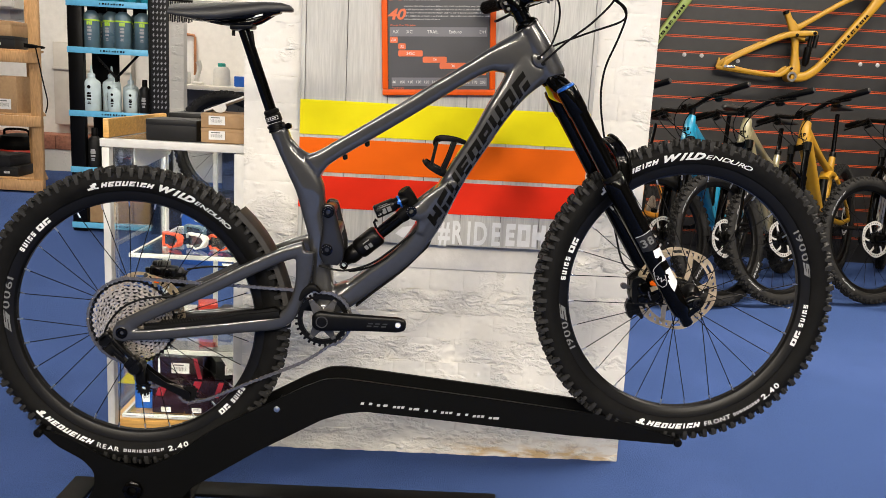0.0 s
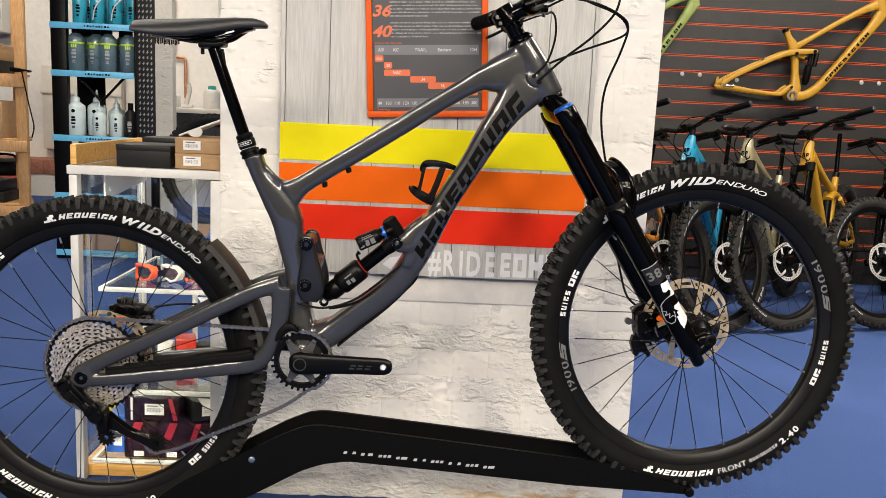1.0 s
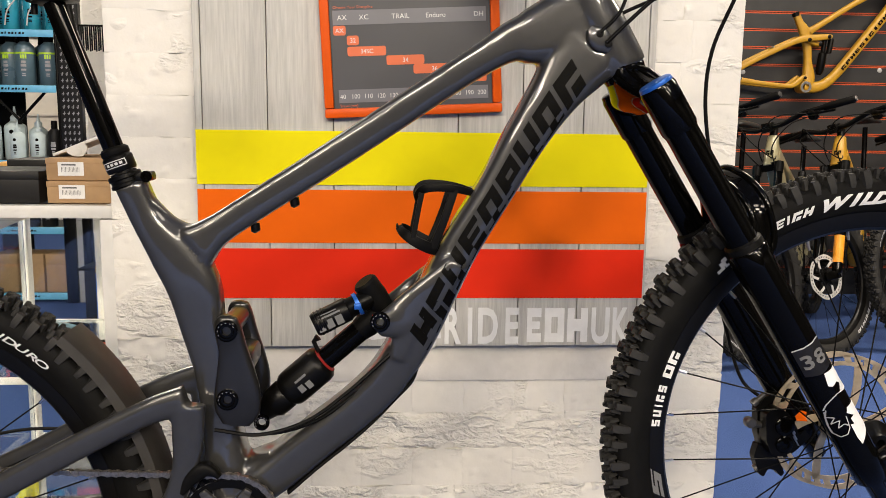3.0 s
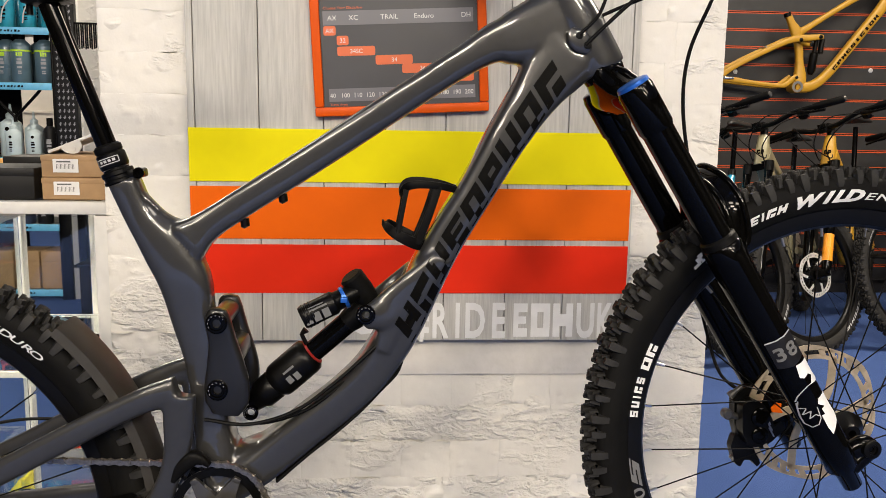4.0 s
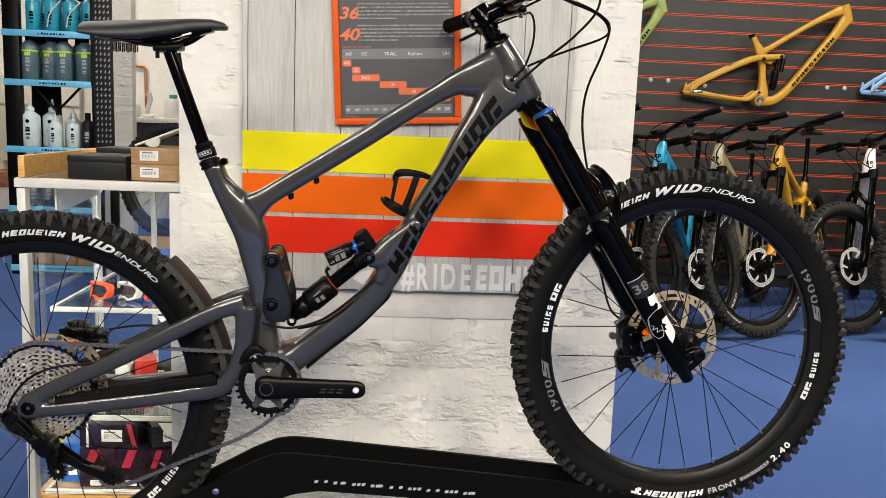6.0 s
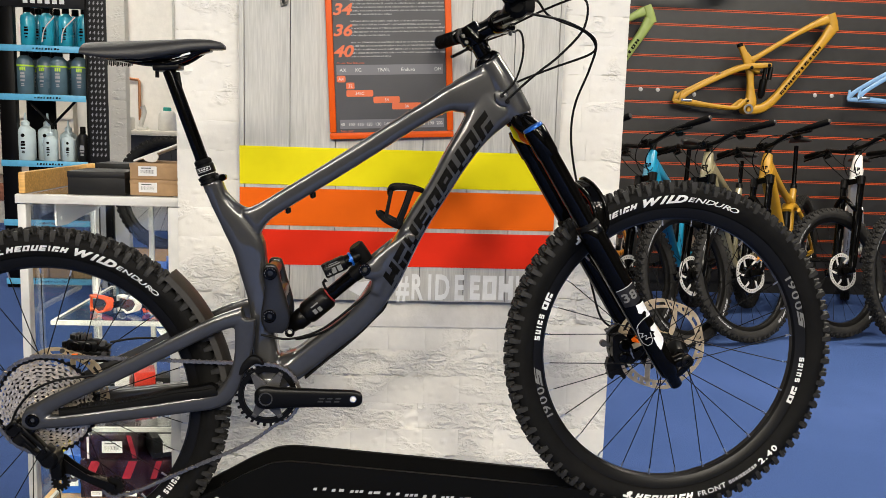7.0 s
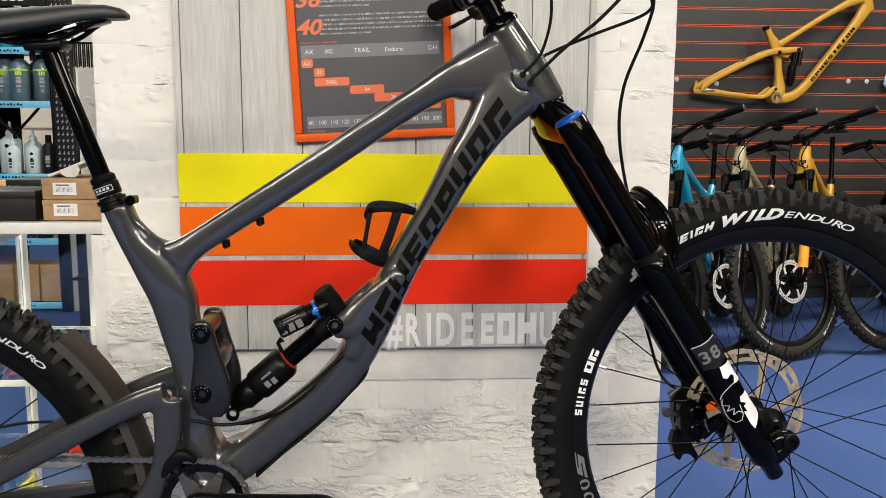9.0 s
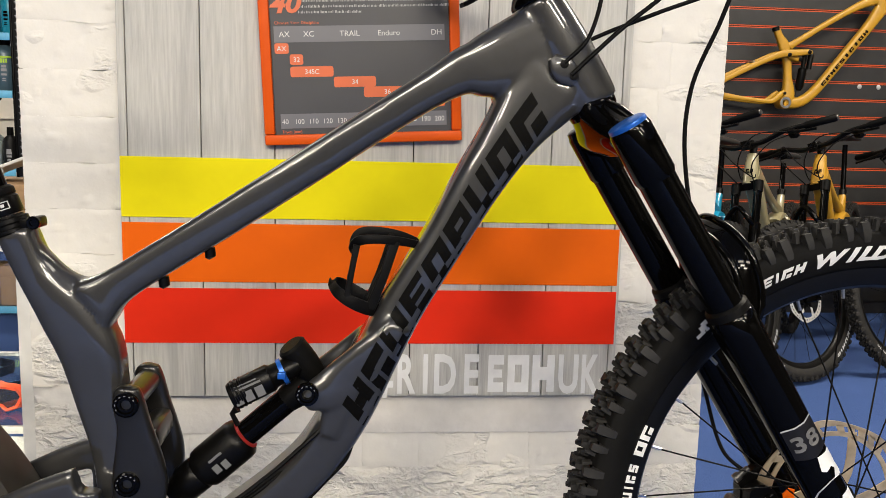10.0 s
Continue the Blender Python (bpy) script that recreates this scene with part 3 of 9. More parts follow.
chart = thing("framed_chart", "dark printed chart in a bright orange snap frame", "poster", (0.056, CY, 1.10))
for q in ((0, 0, CW, 0.0165), (0, CHH - 0.0165, CW, CHH), (0, 0.017, 0.0165, CHH - 0.017), (CW - 0.0165, 0.017, CW, CHH - 0.017)):
    part("frame_bar", on_chart(box(B(), q[0], CY - 0.016, q[1], q[2], CY, q[3], 0.003)), FRAME_ORANGE, chart)
part("print", on_chart(box(B(), 0.014, CY - 0.008, 0.014, CW - 0.014, CY - 0.001, CHH - 0.014)), SLATE, chart)
FY = CY - 0.0082
bm = B()
bar(bm, 0.022, 0.1605, CW - 0.024, 0.1855, FY)
bar(bm, 0.026, 0.026, CW - 0.024, 0.049, FY)
part("printed_band", on_chart(bm), SLATE_LIGHT, chart)
STEPS = [("AX", 0.022, 0.044, 0.143), ("32", 0.045, 0.066, 0.1255), ("34SC", 0.045, 0.113, 0.1065), ("34", 0.113, 0.180, 0.0895), ("36", 0.160, 0.235, 0.073), ("40", 0.236, 0.29, 0.056)]
for _, a, b, zz in STEPS:
    part("printed_box", on_chart(plate(B(), rounded([(a, zz), (b, zz), (b, zz + 0.0165), (a, zz + 0.0165)], 0.004), FY - 0.0008, FY - 0.0002)), INK_ORANGE, chart, "orange printed box")
for w, a, b, zz in STEPS:
    part("lettering", on_chart(write(B(), w, (a + b) / 2, zz + 0.0045, FY, 0.0075, 1.0, "c", lift=0.0014)), INK_WHITE, chart)
for w, x in (("AX", 0.030), ("XC", 0.068), ("TRAIL", 0.125), ("Enduro", 0.185), ("DH", 0.27)):
    part("lettering", on_chart(write(B(), w, x, 0.1690, FY, 0.0085, 1.0, "l", lift=0.0012)), INK_WHITE, chart)
for k, w in enumerate("40 100 110 120 130 140 150 160 170 180 190 200".split()):
    part("scale_number", on_chart(write(B(), w, 0.033 + 0.0225 * k, 0.033, FY, 0.0078, 0.95, "c", lift=0.0012)), INK_WHITE, chart)
for w, zz in (("40", 0.2065), ("36", 0.258), ("34", 0.3095), ("32", 0.361)):
    part("model_number", on_chart(write(B(), w, 0.016, zz, FY, 0.0275, 1.2, shear=0.25, lift=0.0012, bold=0.03)), INK_ORANGE, chart, "orange printed number")
part("lettering", on_chart(write(B(), "Travel (mm)", 0.027, 0.0185, FY, 0.0045, lift=0.0012)), INK_ORANGE, chart, "orange printed words")
part("lettering", on_chart(write(B(), "Choose Your Discipline", 0.023, 0.1885, FY, 0.0044, 1.15, lift=0.0012)), INK_ORANGE, chart, "orange printed words")
bm = B()
rnd = random.Random(5)
for base in (0.2395, 0.2915, 0.3430, 0.3945):
    for k in range(5):
        zz = base - k * 0.0087
        x = 0.062
        end = 0.286 if k < 4 else 0.15
        while x < end:
            for _ in range(rnd.randint(2, 9)):
                tall = rnd.random() < 0.3
                bar(bm, x, zz, x + rnd.uniform(0.0007, 0.0013), zz + (0.0040 if tall else 0.0029), FY)
                x += 0.00215
            x += 0.0016
bar(bm, 0.03, 0.44, 0.2, 0.47, FY)
part("small_print", on_chart(bm), INK_SMALL, chart, "small white printed text lines", kind="stuff")

# ---- slat wall ----
slatwall = part("wall_slatted", box(B(), 0.2, WALL_Y + 0.0125, 0, X1 - 0.002, WALL_Y + 0.16, CEILING - 0.001), SLAT)
tagged(slatwall, "charcoal slatted display wall with orange groove inserts", "wall", kind="structure")
PITCH, zz = 0.1072, 0.085
slat_me = ins_me = None
while zz + PITCH < CEILING:
    top = min(zz + PITCH - 0.016, CEILING - 0.003)
    if slat_me is None:
        s = part("slat", box(B(), 0.2, WALL_Y, zz, X1 - 0.004, WALL_Y + 0.012, top), SLAT, slatwall)
        slat_me, z_first = s.data, zz
        i1 = part("groove_insert", box(box(B(), 0.2, WALL_Y + 0.001, top - 0.0005, X1 - 0.004, WALL_Y + 0.012, top + 0.0052),
                                       0.2, WALL_Y + 0.001, top + 0.0108, X1 - 0.004, WALL_Y + 0.012, top + 0.0165), INSERT, slatwall, "orange groove insert")
        ins_me = i1.data
    else:
        for nm, me in (("slat", slat_me), ("groove_insert", ins_me)):
            ob = new(nm, me)
            ob.parent = slatwall
            ob.location.z = zz - z_first
    zz += PITCH

# ---- wheels ----
WHEEL_MESH = {}
RT, RIM_IN, RIM_OUT, TW = 0.366, 0.2825, 0.311, 0.0295


def side_y(r):
    """Half width of the tyre at radius r."""
    t = (r - 0.305) / (0.352 - 0.305)
    t = min(max(t, 0.0), 1.0)
    return 0.0165 + (TW - 0.0165) * math.sin(min(t, 0.62) / 0.62 * math.pi / 2) - (0.007 * ((t - 0.62) / 0.38) ** 2 if t > 0.62 else 0)


def block(bm, a, r0, r1, y, la, ly, lean=0.0, taper=0.8, skew=0.0):
    """A tread knob at the angle a: la long round the wheel, ly wide."""
    lo, hi = [], []
    for s, u in ((-1, -1), (1, -1), (1, 1), (-1, 1)):
        for rr, k, store in ((r0, 1.0, lo), (r1, taper, hi)):
            aa = a + (s * la / 2 * k + u * skew * la / 2) / rr
            yy = y + u * ly / 2 * k + (lean if rr == r1 else 0)
            store.append(bm.verts.new((rr * math.cos(aa), yy, rr * math.sin(aa))))
    for i in range(4):
        bm.faces.new((lo[i], lo[(i + 1) % 4], hi[(i + 1) % 4], hi[i]))
    bm.faces.new(hi)


def wedge(bm, a, s, la, r_in, r_out):
    """A shoulder knob: broad and tall at the tread, running out to a point low on the sidewall."""
    rows = []
    for r, k, lift in ((r_in, 0.66, 0.0006), (r_in + 0.30 * (r_out - r_in), 0.84, 0.0040), (r_in + 0.72 * (r_out - r_in), 0.96, 0.0054)):
        y = side_y(r) + lift
        rows.append([(r, a - la / 2 * k / r, y - lift - 0.003), (r, a - la * 0.36 * k / r, y), (r, a + la * 0.30 * k / r, y), (r, a + la / 2 * k / r, y - lift - 0.003)])
    y = side_y(0.350)
    rows.append([(0.352, a - la * 0.50 / r_out, y - 0.004), (r_out, a - la * 0.34 / r_out, y + 0.0016), (r_out, a + la * 0.26 / r_out, y + 0.0016), (0.352, a + la * 0.50 / r_out, y - 0.004)])
    rows.append([(0.350, a - la * 0.46 / r_out, y - 0.012), (r_out, a - la * 0.28 / r_out, y - 0.0062), (r_out, a + la * 0.22 / r_out, y - 0.0062), (0.350, a + la * 0.46 / r_out, y - 0.012)])
    vs = [[bm.verts.new((r * math.cos(t), s * yy, r * math.sin(t))) for r, t, yy in row] for row in rows]
    for p, q in zip(vs, vs[1:]):
        for j in range(3):
            bm.faces.new((p[j], p[j + 1], q[j + 1], q[j]) if s < 0 else (q[j], q[j + 1], p[j + 1], p[j]))
    bm.faces.new(vs[-1] if s < 0 else vs[-1][::-1])


def wheel_meshes(fine=True):
    key = "fine" if fine else "far"
    if key in WHEEL_MESH:
        return WHEEL_MESH[key]
    seg = 120 if fine else 56
    out = {}

    def keep(name, bm, m, angle=35):
        me = bpy.data.meshes.new(name)
        bmesh.ops.recalc_face_normals(bm, faces=bm.faces[:])
        bm.to_mesh(me)
        bm.free()
        finish(me, angle)
        me.materials.append(m)
        out[name] = me

    keep("rim", spin(B(), (0, 0, 0), [(RIM_IN, -0.006), (RIM_IN, 0.006), (RIM_IN + 0.004, 0.0115), (RIM_IN + 0.014, 0.0165), (RIM_OUT, 0.0175), (RIM_OUT + 0.001, 0.0165),
                                      (RIM_OUT - 0.006, 0.0145), (RIM_OUT - 0.006, -0.0145), (RIM_OUT + 0.001, -0.0165), (RIM_OUT, -0.0175), (RIM_IN + 0.014, -0.0165), (RIM_IN + 0.004, -0.0115)], seg), RIM_BLACK, 25)
    rs = [0.3075, 0.311, 0.316, 0.322, 0.329, 0.336, 0.342, 0.347, 0.3505]
    prof = [(r, side_y(r)) for r in rs] + [(0.3530, 0.013), (0.3545, 0.0)]
    prof += [(r, -y) for r, y in prof[-2::-1]]
    keep("tyre", spin(B(), (0, 0, 0), prof, seg), RUBBER if fine else RUBBER_FAR, 60)
    bm = B()
    n = 88 if fine else 60
    for i in range(n):
        a = 2 * math.pi * i / n
        sgn = 1 if i % 2 else -1
        pitch = 2 * math.pi * RT / n
        for s in (-1, 1):
            step_a = 2 * math.pi / n
            block(bm, a, 0.352, RT + 0.0006, s * 0.0066, pitch * 0.40, 0.0088, 0, 0.55, 0.34 * s)
            block(bm, a + 0.5 * step_a, 0.352, RT - 0.0010, s * 0.0040, pitch * 0.26, 0.0052, 0, 0.5, -0.3 * s)
            block(bm, a + 0.27 * step_a, 0.351, RT - 0.0012, s * 0.0158, pitch * 0.28, 0.0060, s * 0.0006, 0.45, -0.25 * s)
            block(bm, a + 0.76 * step_a, 0.351, RT - 0.0026, s * 0.0145, pitch * 0.24, 0.0056, s * 0.0006, 0.45, 0.3 * s)
            wedge(bm, a + 0.08 * sgn * step_a, s, pitch * (0.64 if i % 2 else 0.54), 0.3395 if i % 2 else 0.3425, RT - (0.0034 if i % 2 else 0.0048))
    keep("tread", bm, RUBBER_TREAD if fine else RUBBER_FAR, 20)
    hub = B()
    spin(hub, (0, 0, 0), [(0.006, -0.052), (0.012, -0.052), (0.014, -0.047), (0.027, -0.036), (0.0275, -0.032), (0.017, -0.024), (0.016, 0.024), (0.0275, 0.032), (0.0275, 0.036), (0.014, 0.045), (0.012, 0.052), (0.006, 0.052)], 28)
    keep("hub", hub, BLACK_SATIN)
    sp = B()
    tube(sp, [(0.0265, 0, 0), (RIM_IN - 0.013, 0, 0)], 0.00105 if fine else 0.0012, 6)
    keep("spoke", sp, BLACK_MATT)
    nip = B()
    tube(nip, [(RIM_IN - 0.013, 0, 0), (RIM_IN + 0.001, 0, 0)], 0.0021, 6)
    keep("nipple", nip, SILVER)
    for name, mm in (("rotor", BRASS_STEEL), ("bright_rotor", ROTOR_STEEL)):
        bm = B()
        n = 144
        # wavy band: an inner and an outer rim joined by slanted bars, so that the slots are open
        for r0, r1, wave in ((0.0955, 0.1020, 0.0022), (0.0825, 0.0885, 0.0)):
            va = [[bm.verts.new((r * math.cos(2 * math.pi * k / n), y, r * math.sin(2 * math.pi * k / n))) for k in range(n) for r in (rr + (wave * math.cos(12 * math.pi * k / n) if rr == r1 else 0),)] for rr in (r0, r1) for y in (-0.001, 0.001)]
            for k in range(n):
                q = (k + 1) % n
                for a, b in ((0, 1), (1, 3), (3, 2), (2, 0)):
                    bm.faces.new((va[a][k], va[a][q], va[b][q], va[b][k]))
        for i in range(36):
            if i % 6 == 5 and name == "rotor":
                continue
            a = 2 * math.pi * i / 36
            vs = [bm.verts.new((r * math.cos(a + d), y, r * math.sin(a + d))) for y in (-0.001, 0.001) for r, d in ((0.0875, -0.066), (0.0875, 0.040), (0.0975, 0.100), (0.0975, -0.006))]
            bm.faces.new(vs[:4]), bm.faces.new(vs[4:][::-1])
            for k in range(4):
                bm.faces.new((vs[k], vs[(k + 1) % 4], vs[(k + 1) % 4 + 4], vs[k + 4]))
        for i in range(6):
            a = 2 * math.pi * i / 6
            pts = [(0.024 + 0.063 * t, a + 0.75 * t - 0.25 * t * t) for t in np.linspace(0, 1, 6)]
            loops = []
            for r, an in pts:
                c, w = Vector((r * math.cos(an), 0, r * math.sin(an))), Vector((-math.sin(an + 0.9), 0, math.cos(an + 0.9))) * 0.0068
                loops.append([c + w + Vector((0, 0.001, 0)), c - w + Vector((0, 0.001, 0)), c - w - Vector((0, 0.001, 0)), c + w - Vector((0, 0.001, 0))])
            rings(bm, loops)
        spin(bm, (0, 0, 0), [(0.016, -0.0015), (0.016, 0.0015), (0.029, 0.0015), (0.029, -0.0015)], 32)
        keep(name, bm, mm)
        if name == "bright_rotor":
            out[name].materials.append(BLACK_SATIN)
            for f in out[name].polygons:
                if math.hypot(f.center.x, f.center.z) < 0.045:
                    f.material_index = 1
    WHEEL_MESH[key] = out
    return out


def wheel(parent, at, name="front_wheel", fine=True, spokes=28, turn=0.0, rotor="rotor", rotor_side=1, m=None, rim_mesh=None, phase=0.0):
    """A spoked wheel with a knobbly tyre in the xz plane, under a bike."""
    W = wheel_meshes(fine)
    rim = new(name, rim_mesh or W["rim"])
    rim.parent = parent
    rim.matrix_basis = m if m is not None else Matrix.Translation(Vector(at) - ORG[parent]) @ Matrix.Rotation(radians(turn), 4, "Y")
    ORG[rim] = Vector((0, 0, 0))

    def sub(nm, me, mm=None):
        ob = new(nm, me)
        ob.parent = rim
        if mm is not None:
            ob.matrix_basis = mm
        ORG[ob] = Vector((0, 0, 0))
        return ob
    tyre = sub("tyre", W["tyre"])
    sub("tread", W["tread"])
    sub("hub", W["hub"])
    for i in range(spokes):
        a = 360 / spokes * i + phase
        s = 1 if i % 2 else -1
        lace = (38 if (i // 2) % 2 else -38) * 0.85
        p0 = Vector((0.0265 * math.cos(radians(a + lace * 2.1)), s * 0.033, 0.0265 * math.sin(radians(a + lace * 2.1))))
        p1 = Vector(((RIM_IN - 0.012) * math.cos(radians(a)), s * 0.003, (RIM_IN - 0.012) * math.sin(radians(a))))
        d = p1 - p0
        rot = d.to_track_quat("X", "Z").to_matrix().to_4x4()
        k = d.length / (RIM_IN - 0.013 - 0.0265)
        mm = Matrix.Translation(p0 - d.normalized() * 0.0265 * k) @ rot @ Matrix.Diagonal((k, 1, 1, 1))
        sub("spoke", W["spoke"], mm)
        if fine:
            sub("nipple", W["nipple"], Matrix.Rotation(-radians(a), 4, "Y") @ Matrix.Translation((0, s * 0.003, 0)))
    if rotor:
        sub("brake_rotor", W[rotor], Matrix.Translation((0, 0.046 * rotor_side, 0)) @ Matrix.Rotation(0.3, 4, "Y"))
    return rim, tyre


def arc_word(bm, body, a0, a1, r, height, yf, outward=True, bold=0.0, shear=0.0, space=0.14):
    """A word set letter by letter along an arc; outward=False stands it with its feet outwards (below the hub)."""
    span = []
    for c in body:
        xs = [v[0] for v in letters(c, 1.0, 1.0, shear, bold)[0]] if c.strip() else [0.0, 0.3]
        span.append((min(xs), max(xs)))
    adv = [b - a - 0.42 * shear + space for a, b in span]
    tot = sum(adv)
    pos = 0.0
    for c, w, (x_lo, x_hi) in zip(body, adv, span):
        mid = radians(a0 + (a1 - a0) * (pos + w / 2) / tot)
        vs, fs = letters(c, 1.0, 1.0, shear, bold)
        k = height / 0.7
        half = (x_lo + x_hi) / 2
        sx = abs(radians(a1 - a0)) * r / tot
        flat = B()
        pv = [flat.verts.new((x, y, 0)) for x, y in vs]
        for f in fs:
            if len(set(f)) == len(f):
                try:
                    flat.faces.new([pv[i] for i in f])
                except ValueError:
                    pass
        bmesh.ops.triangulate(flat, faces=flat.faces[:])
        bmesh.ops.subdivide_edges(flat, edges=flat.edges[:], cuts=2, use_grid_fill=True)
        at = {}
        for v in flat.verts:
            dx, dy = (v.co.x - half) * sx, (v.co.y - 0.35) * k
            rr, an = (r + dy, mid - dx / r) if outward else (r - dy, mid + dx / r)
            at[v] = bm.verts.new((rr * math.cos(an), -yf(rr) - 0.0007, rr * math.sin(an)))
        for f in flat.faces:
            bm.faces.new([at[v] for v in f.verts])
        flat.free()
        pos += w
    return bm


def arc_shapes(bm, order, a0, a1, r0, r1, yf, gap=0.2, slant=0.0):
    """A run of plain shapes along an arc from a0 to a1 degrees; a falling run stands upright above the hub, a rising one below it."""
    down = a1 > a0
    wid = [0.55 if c == "I" else 1.0 for c in order]
    pos = 0.0
    for c, w in zip(order, wid):
        cell = (a1 - a0) * w / sum(wid)
        for u0, u1, v0, v1 in SHAPES[c]:
            grid = []
            for i in range(3):
                row = []
                for j in range(3):
                    u, v = u0 + (u1 - u0) * i / 2, v0 + (v1 - v0) * j / 2
                    an = radians(a0 + (a1 - a0) * pos / sum(wid) + cell * (gap / 2 + (1 - gap) * u) + slant * (v - 0.5) * abs(cell) * (1 if down else -1))
                    r = r1 + (r0 - r1) * v if down else r0 + (r1 - r0) * v
                    row.append(bm.verts.new((r * math.cos(an), -yf(r) - 0.0007, r * math.sin(an))))
                grid.append(row)
            for p, q in zip(grid, grid[1:]):
                for k in range(2):
                    bm.faces.new((p[k], q[k], q[k + 1], p[k + 1]))
        pos += w
    return bm


def mark_part(name, bm, m, parent, label=""):
    me = bpy.data.meshes.new(name)
    bm.to_mesh(me)
    bm.free()
    me.materials.append(m)
    ob = new(name, me)
    ob.parent = parent
    if label:
        ob["label"] = label
    return ob


# ---- the display bike ----
CYB = 2.02
FH, RH = (0.664, CYB, 0.671), (-0.642, CYB, 0.543)
bike = thing("mountain_bike", "dark grey full-suspension mountain bike held on a black display stand", "bicycle", (0.0, CYB, 0.178))


def S(rows, w, y=CYB):
    """Sections from (x, z, half height) rows with half widths w."""
    ws = w if isinstance(w, (list, tuple)) else [w] * len(rows)
    return [(x, z, h, ww, y) for (x, z, h), ww in zip(rows, ws)]


# main frame: moulded in one piece
TT = [(-0.231, 0.930, 0.030), (-0.205, 0.950, 0.0205), (-0.158, 0.981, 0.0190), (-0.08, 1.0308, 0.0190), (0.003, 1.0855, 0.0192), (0.072, 1.1318, 0.0190), (0.129, 1.1685, 0.0200), (0.164, 1.189, 0.0250), (0.190, 1.196, 0.034), (0.25, 1.219, 0.046)]
DT = [(0.262, 1.185, 0.050), (0.222, 1.128, 0.0330), (0.1845, 1.070, 0.0272), (0.148, 1.005, 0.0242), (0.1085, 0.940, 0.0245), (0.085, 0.895, 0.0255), (0.053, 0.830, 0.0280), (0.031, 0.788, 0.0268), (0.004, 0.749, 0.0258), (-0.033, 0.713, 0.0258), (-0.0755, 0.679, 0.0262), (-0.118, 0.644, 0.0270), (-0.152, 0.619, 0.0270), (-0.184, 0.596, 0.024)]
ST = [(-0.310, 1.008, 0.0195), (-0.290, 0.962, 0.0200), (-0.260, 0.920, 0.030), (-0.237, 0.880, 0.0335), (-0.226, 0.825, 0.0280), (-0.211, 0.763, 0.026), (-0.205, 0.691, 0.0250), (-0.199, 0.645, 0.0265), (-0.192, 0.598, 0.022)]
HT = [(0.2425, 1.268, 0.0275), (0.274, 1.218, 0.0315), (0.303, 1.170, 0.0315), (0.310, 1.158, 0.0300)]
bm = B()
loft(bm, S(TT, [0.022, 0.019, 0.017, 0.017, 0.019, 0.022, 0.025, 0.026, 0.027, 0.026]), n=4.4, seg=32)
loft(bm, S(DT, [0.027, 0.029, 0.031, 0.032, 0.034, 0.036, 0.038, 0.038, 0.037, 0.036, 0.036, 0.037, 0.040, 0.042]), n=4.4, seg=32)
loft(bm, S(ST, [0.0195, 0.0195, 0.022, 0.024, 0.024, 0.026, 0.030, 0.036, 0.042]), n=3.6, seg=32)
loft(bm, S(HT, [0.0275, 0.029, 0.029, 0.0285]), n=2.3, seg=24)
# shock mount ears on the down tube
for s in (-1, 1):
    yy = CYB + s * 0.034
    loft(bm, [(0.100, 0.915, 0.012, 0.008, yy), (0.070, 0.880, 0.022, 0.009, yy), (0.035, 0.848, 0.024, 0.010, yy), (0.010, 0.837, 0.018, 0.011, yy + s * 0.004), (0.000, 0.836, 0.013, 0.010, yy + s * 0.005), (-0.006, 0.835, 0.006, 0.007, yy + s * 0.005)], n=3.2)
    loft(bm, [(0.060, 0.870, 0.014, 0.008, yy), (0.036, 0.825, 0.016, 0.008, yy), (0.024, 0.790, 0.012, 0.008, yy)], n=3.0)
# seat tube gusset and bottom bracket shell
loft(bm, [(-0.293, 0.985, 0.012, 0.015, CYB), (-0.262, 0.955, 0.012, 0.014, CYB), (-0.228, 0.944, 0.012, 0.013, CYB), (-0.19, 0.952, 0.010, 0.012, CYB)], n=2.5)
loft(bm, [(-0.186, 0.62, 0.02, 0.036, CYB), (-0.155, 0.645, 0.012, 0.03, CYB), (-0.12, 0.66, 0.008, 0.025, CYB)], n=2.5)
spin(bm, (-0.192, CYB, 0.579), [(0.012, -0.045), (0.024, -0.045), (0.027, -0.036), (0.027, 0.036), (0.024, 0.045), (0.012, 0.045)], 32)
frame_part = part("frame", bm, BIKE_GREY, bike, "glossy dark grey carbon frame", angle=60)
md = frame_part.modifiers.new("blend", "REMESH")
md.mode, md.voxel_size, md.use_smooth_shade = "VOXEL", 0.0032, True
md = frame_part.modifiers.new("soften", "SMOOTH")
md.factor, md.iterations = 0.5, 6

# rear triangle: chain stays and seat stays
CS = [(-0.672, 0.526, 0.0165), (-0.626, 0.524, 0.0135), (-0.570, 0.529, 0.0145), (-0.448, 0.545, 0.0155), (-0.355, 0.557, 0.0165), (-0.300, 0.566, 0.0180), (-0.272, 0.585, 0.0175), (-0.254, 0.622, 0.0145), (-0.242, 0.660, 0.0170), (-0.238, 0.700, 0.0200), (-0.237, 0.737, 0.022)]
SS = [(-0.657, 0.536, 0.0190), (-0.599, 0.571, 0.0155), (-0.486, 0.626, 0.0160), (-0.375, 0.684, 0.0165), (-0.288, 0.727, 0.0165), (-0.238, 0.742, 0.0200)]
def blended(ob, voxel, n):
    md = ob.modifiers.new("blend", "REMESH")
    md.mode, md.voxel_size, md.use_smooth_shade = "VOXEL", voxel, True
    md = ob.modifiers.new("soften", "SMOOTH")
    md.factor, md.iterations = 0.5, n
    return ob


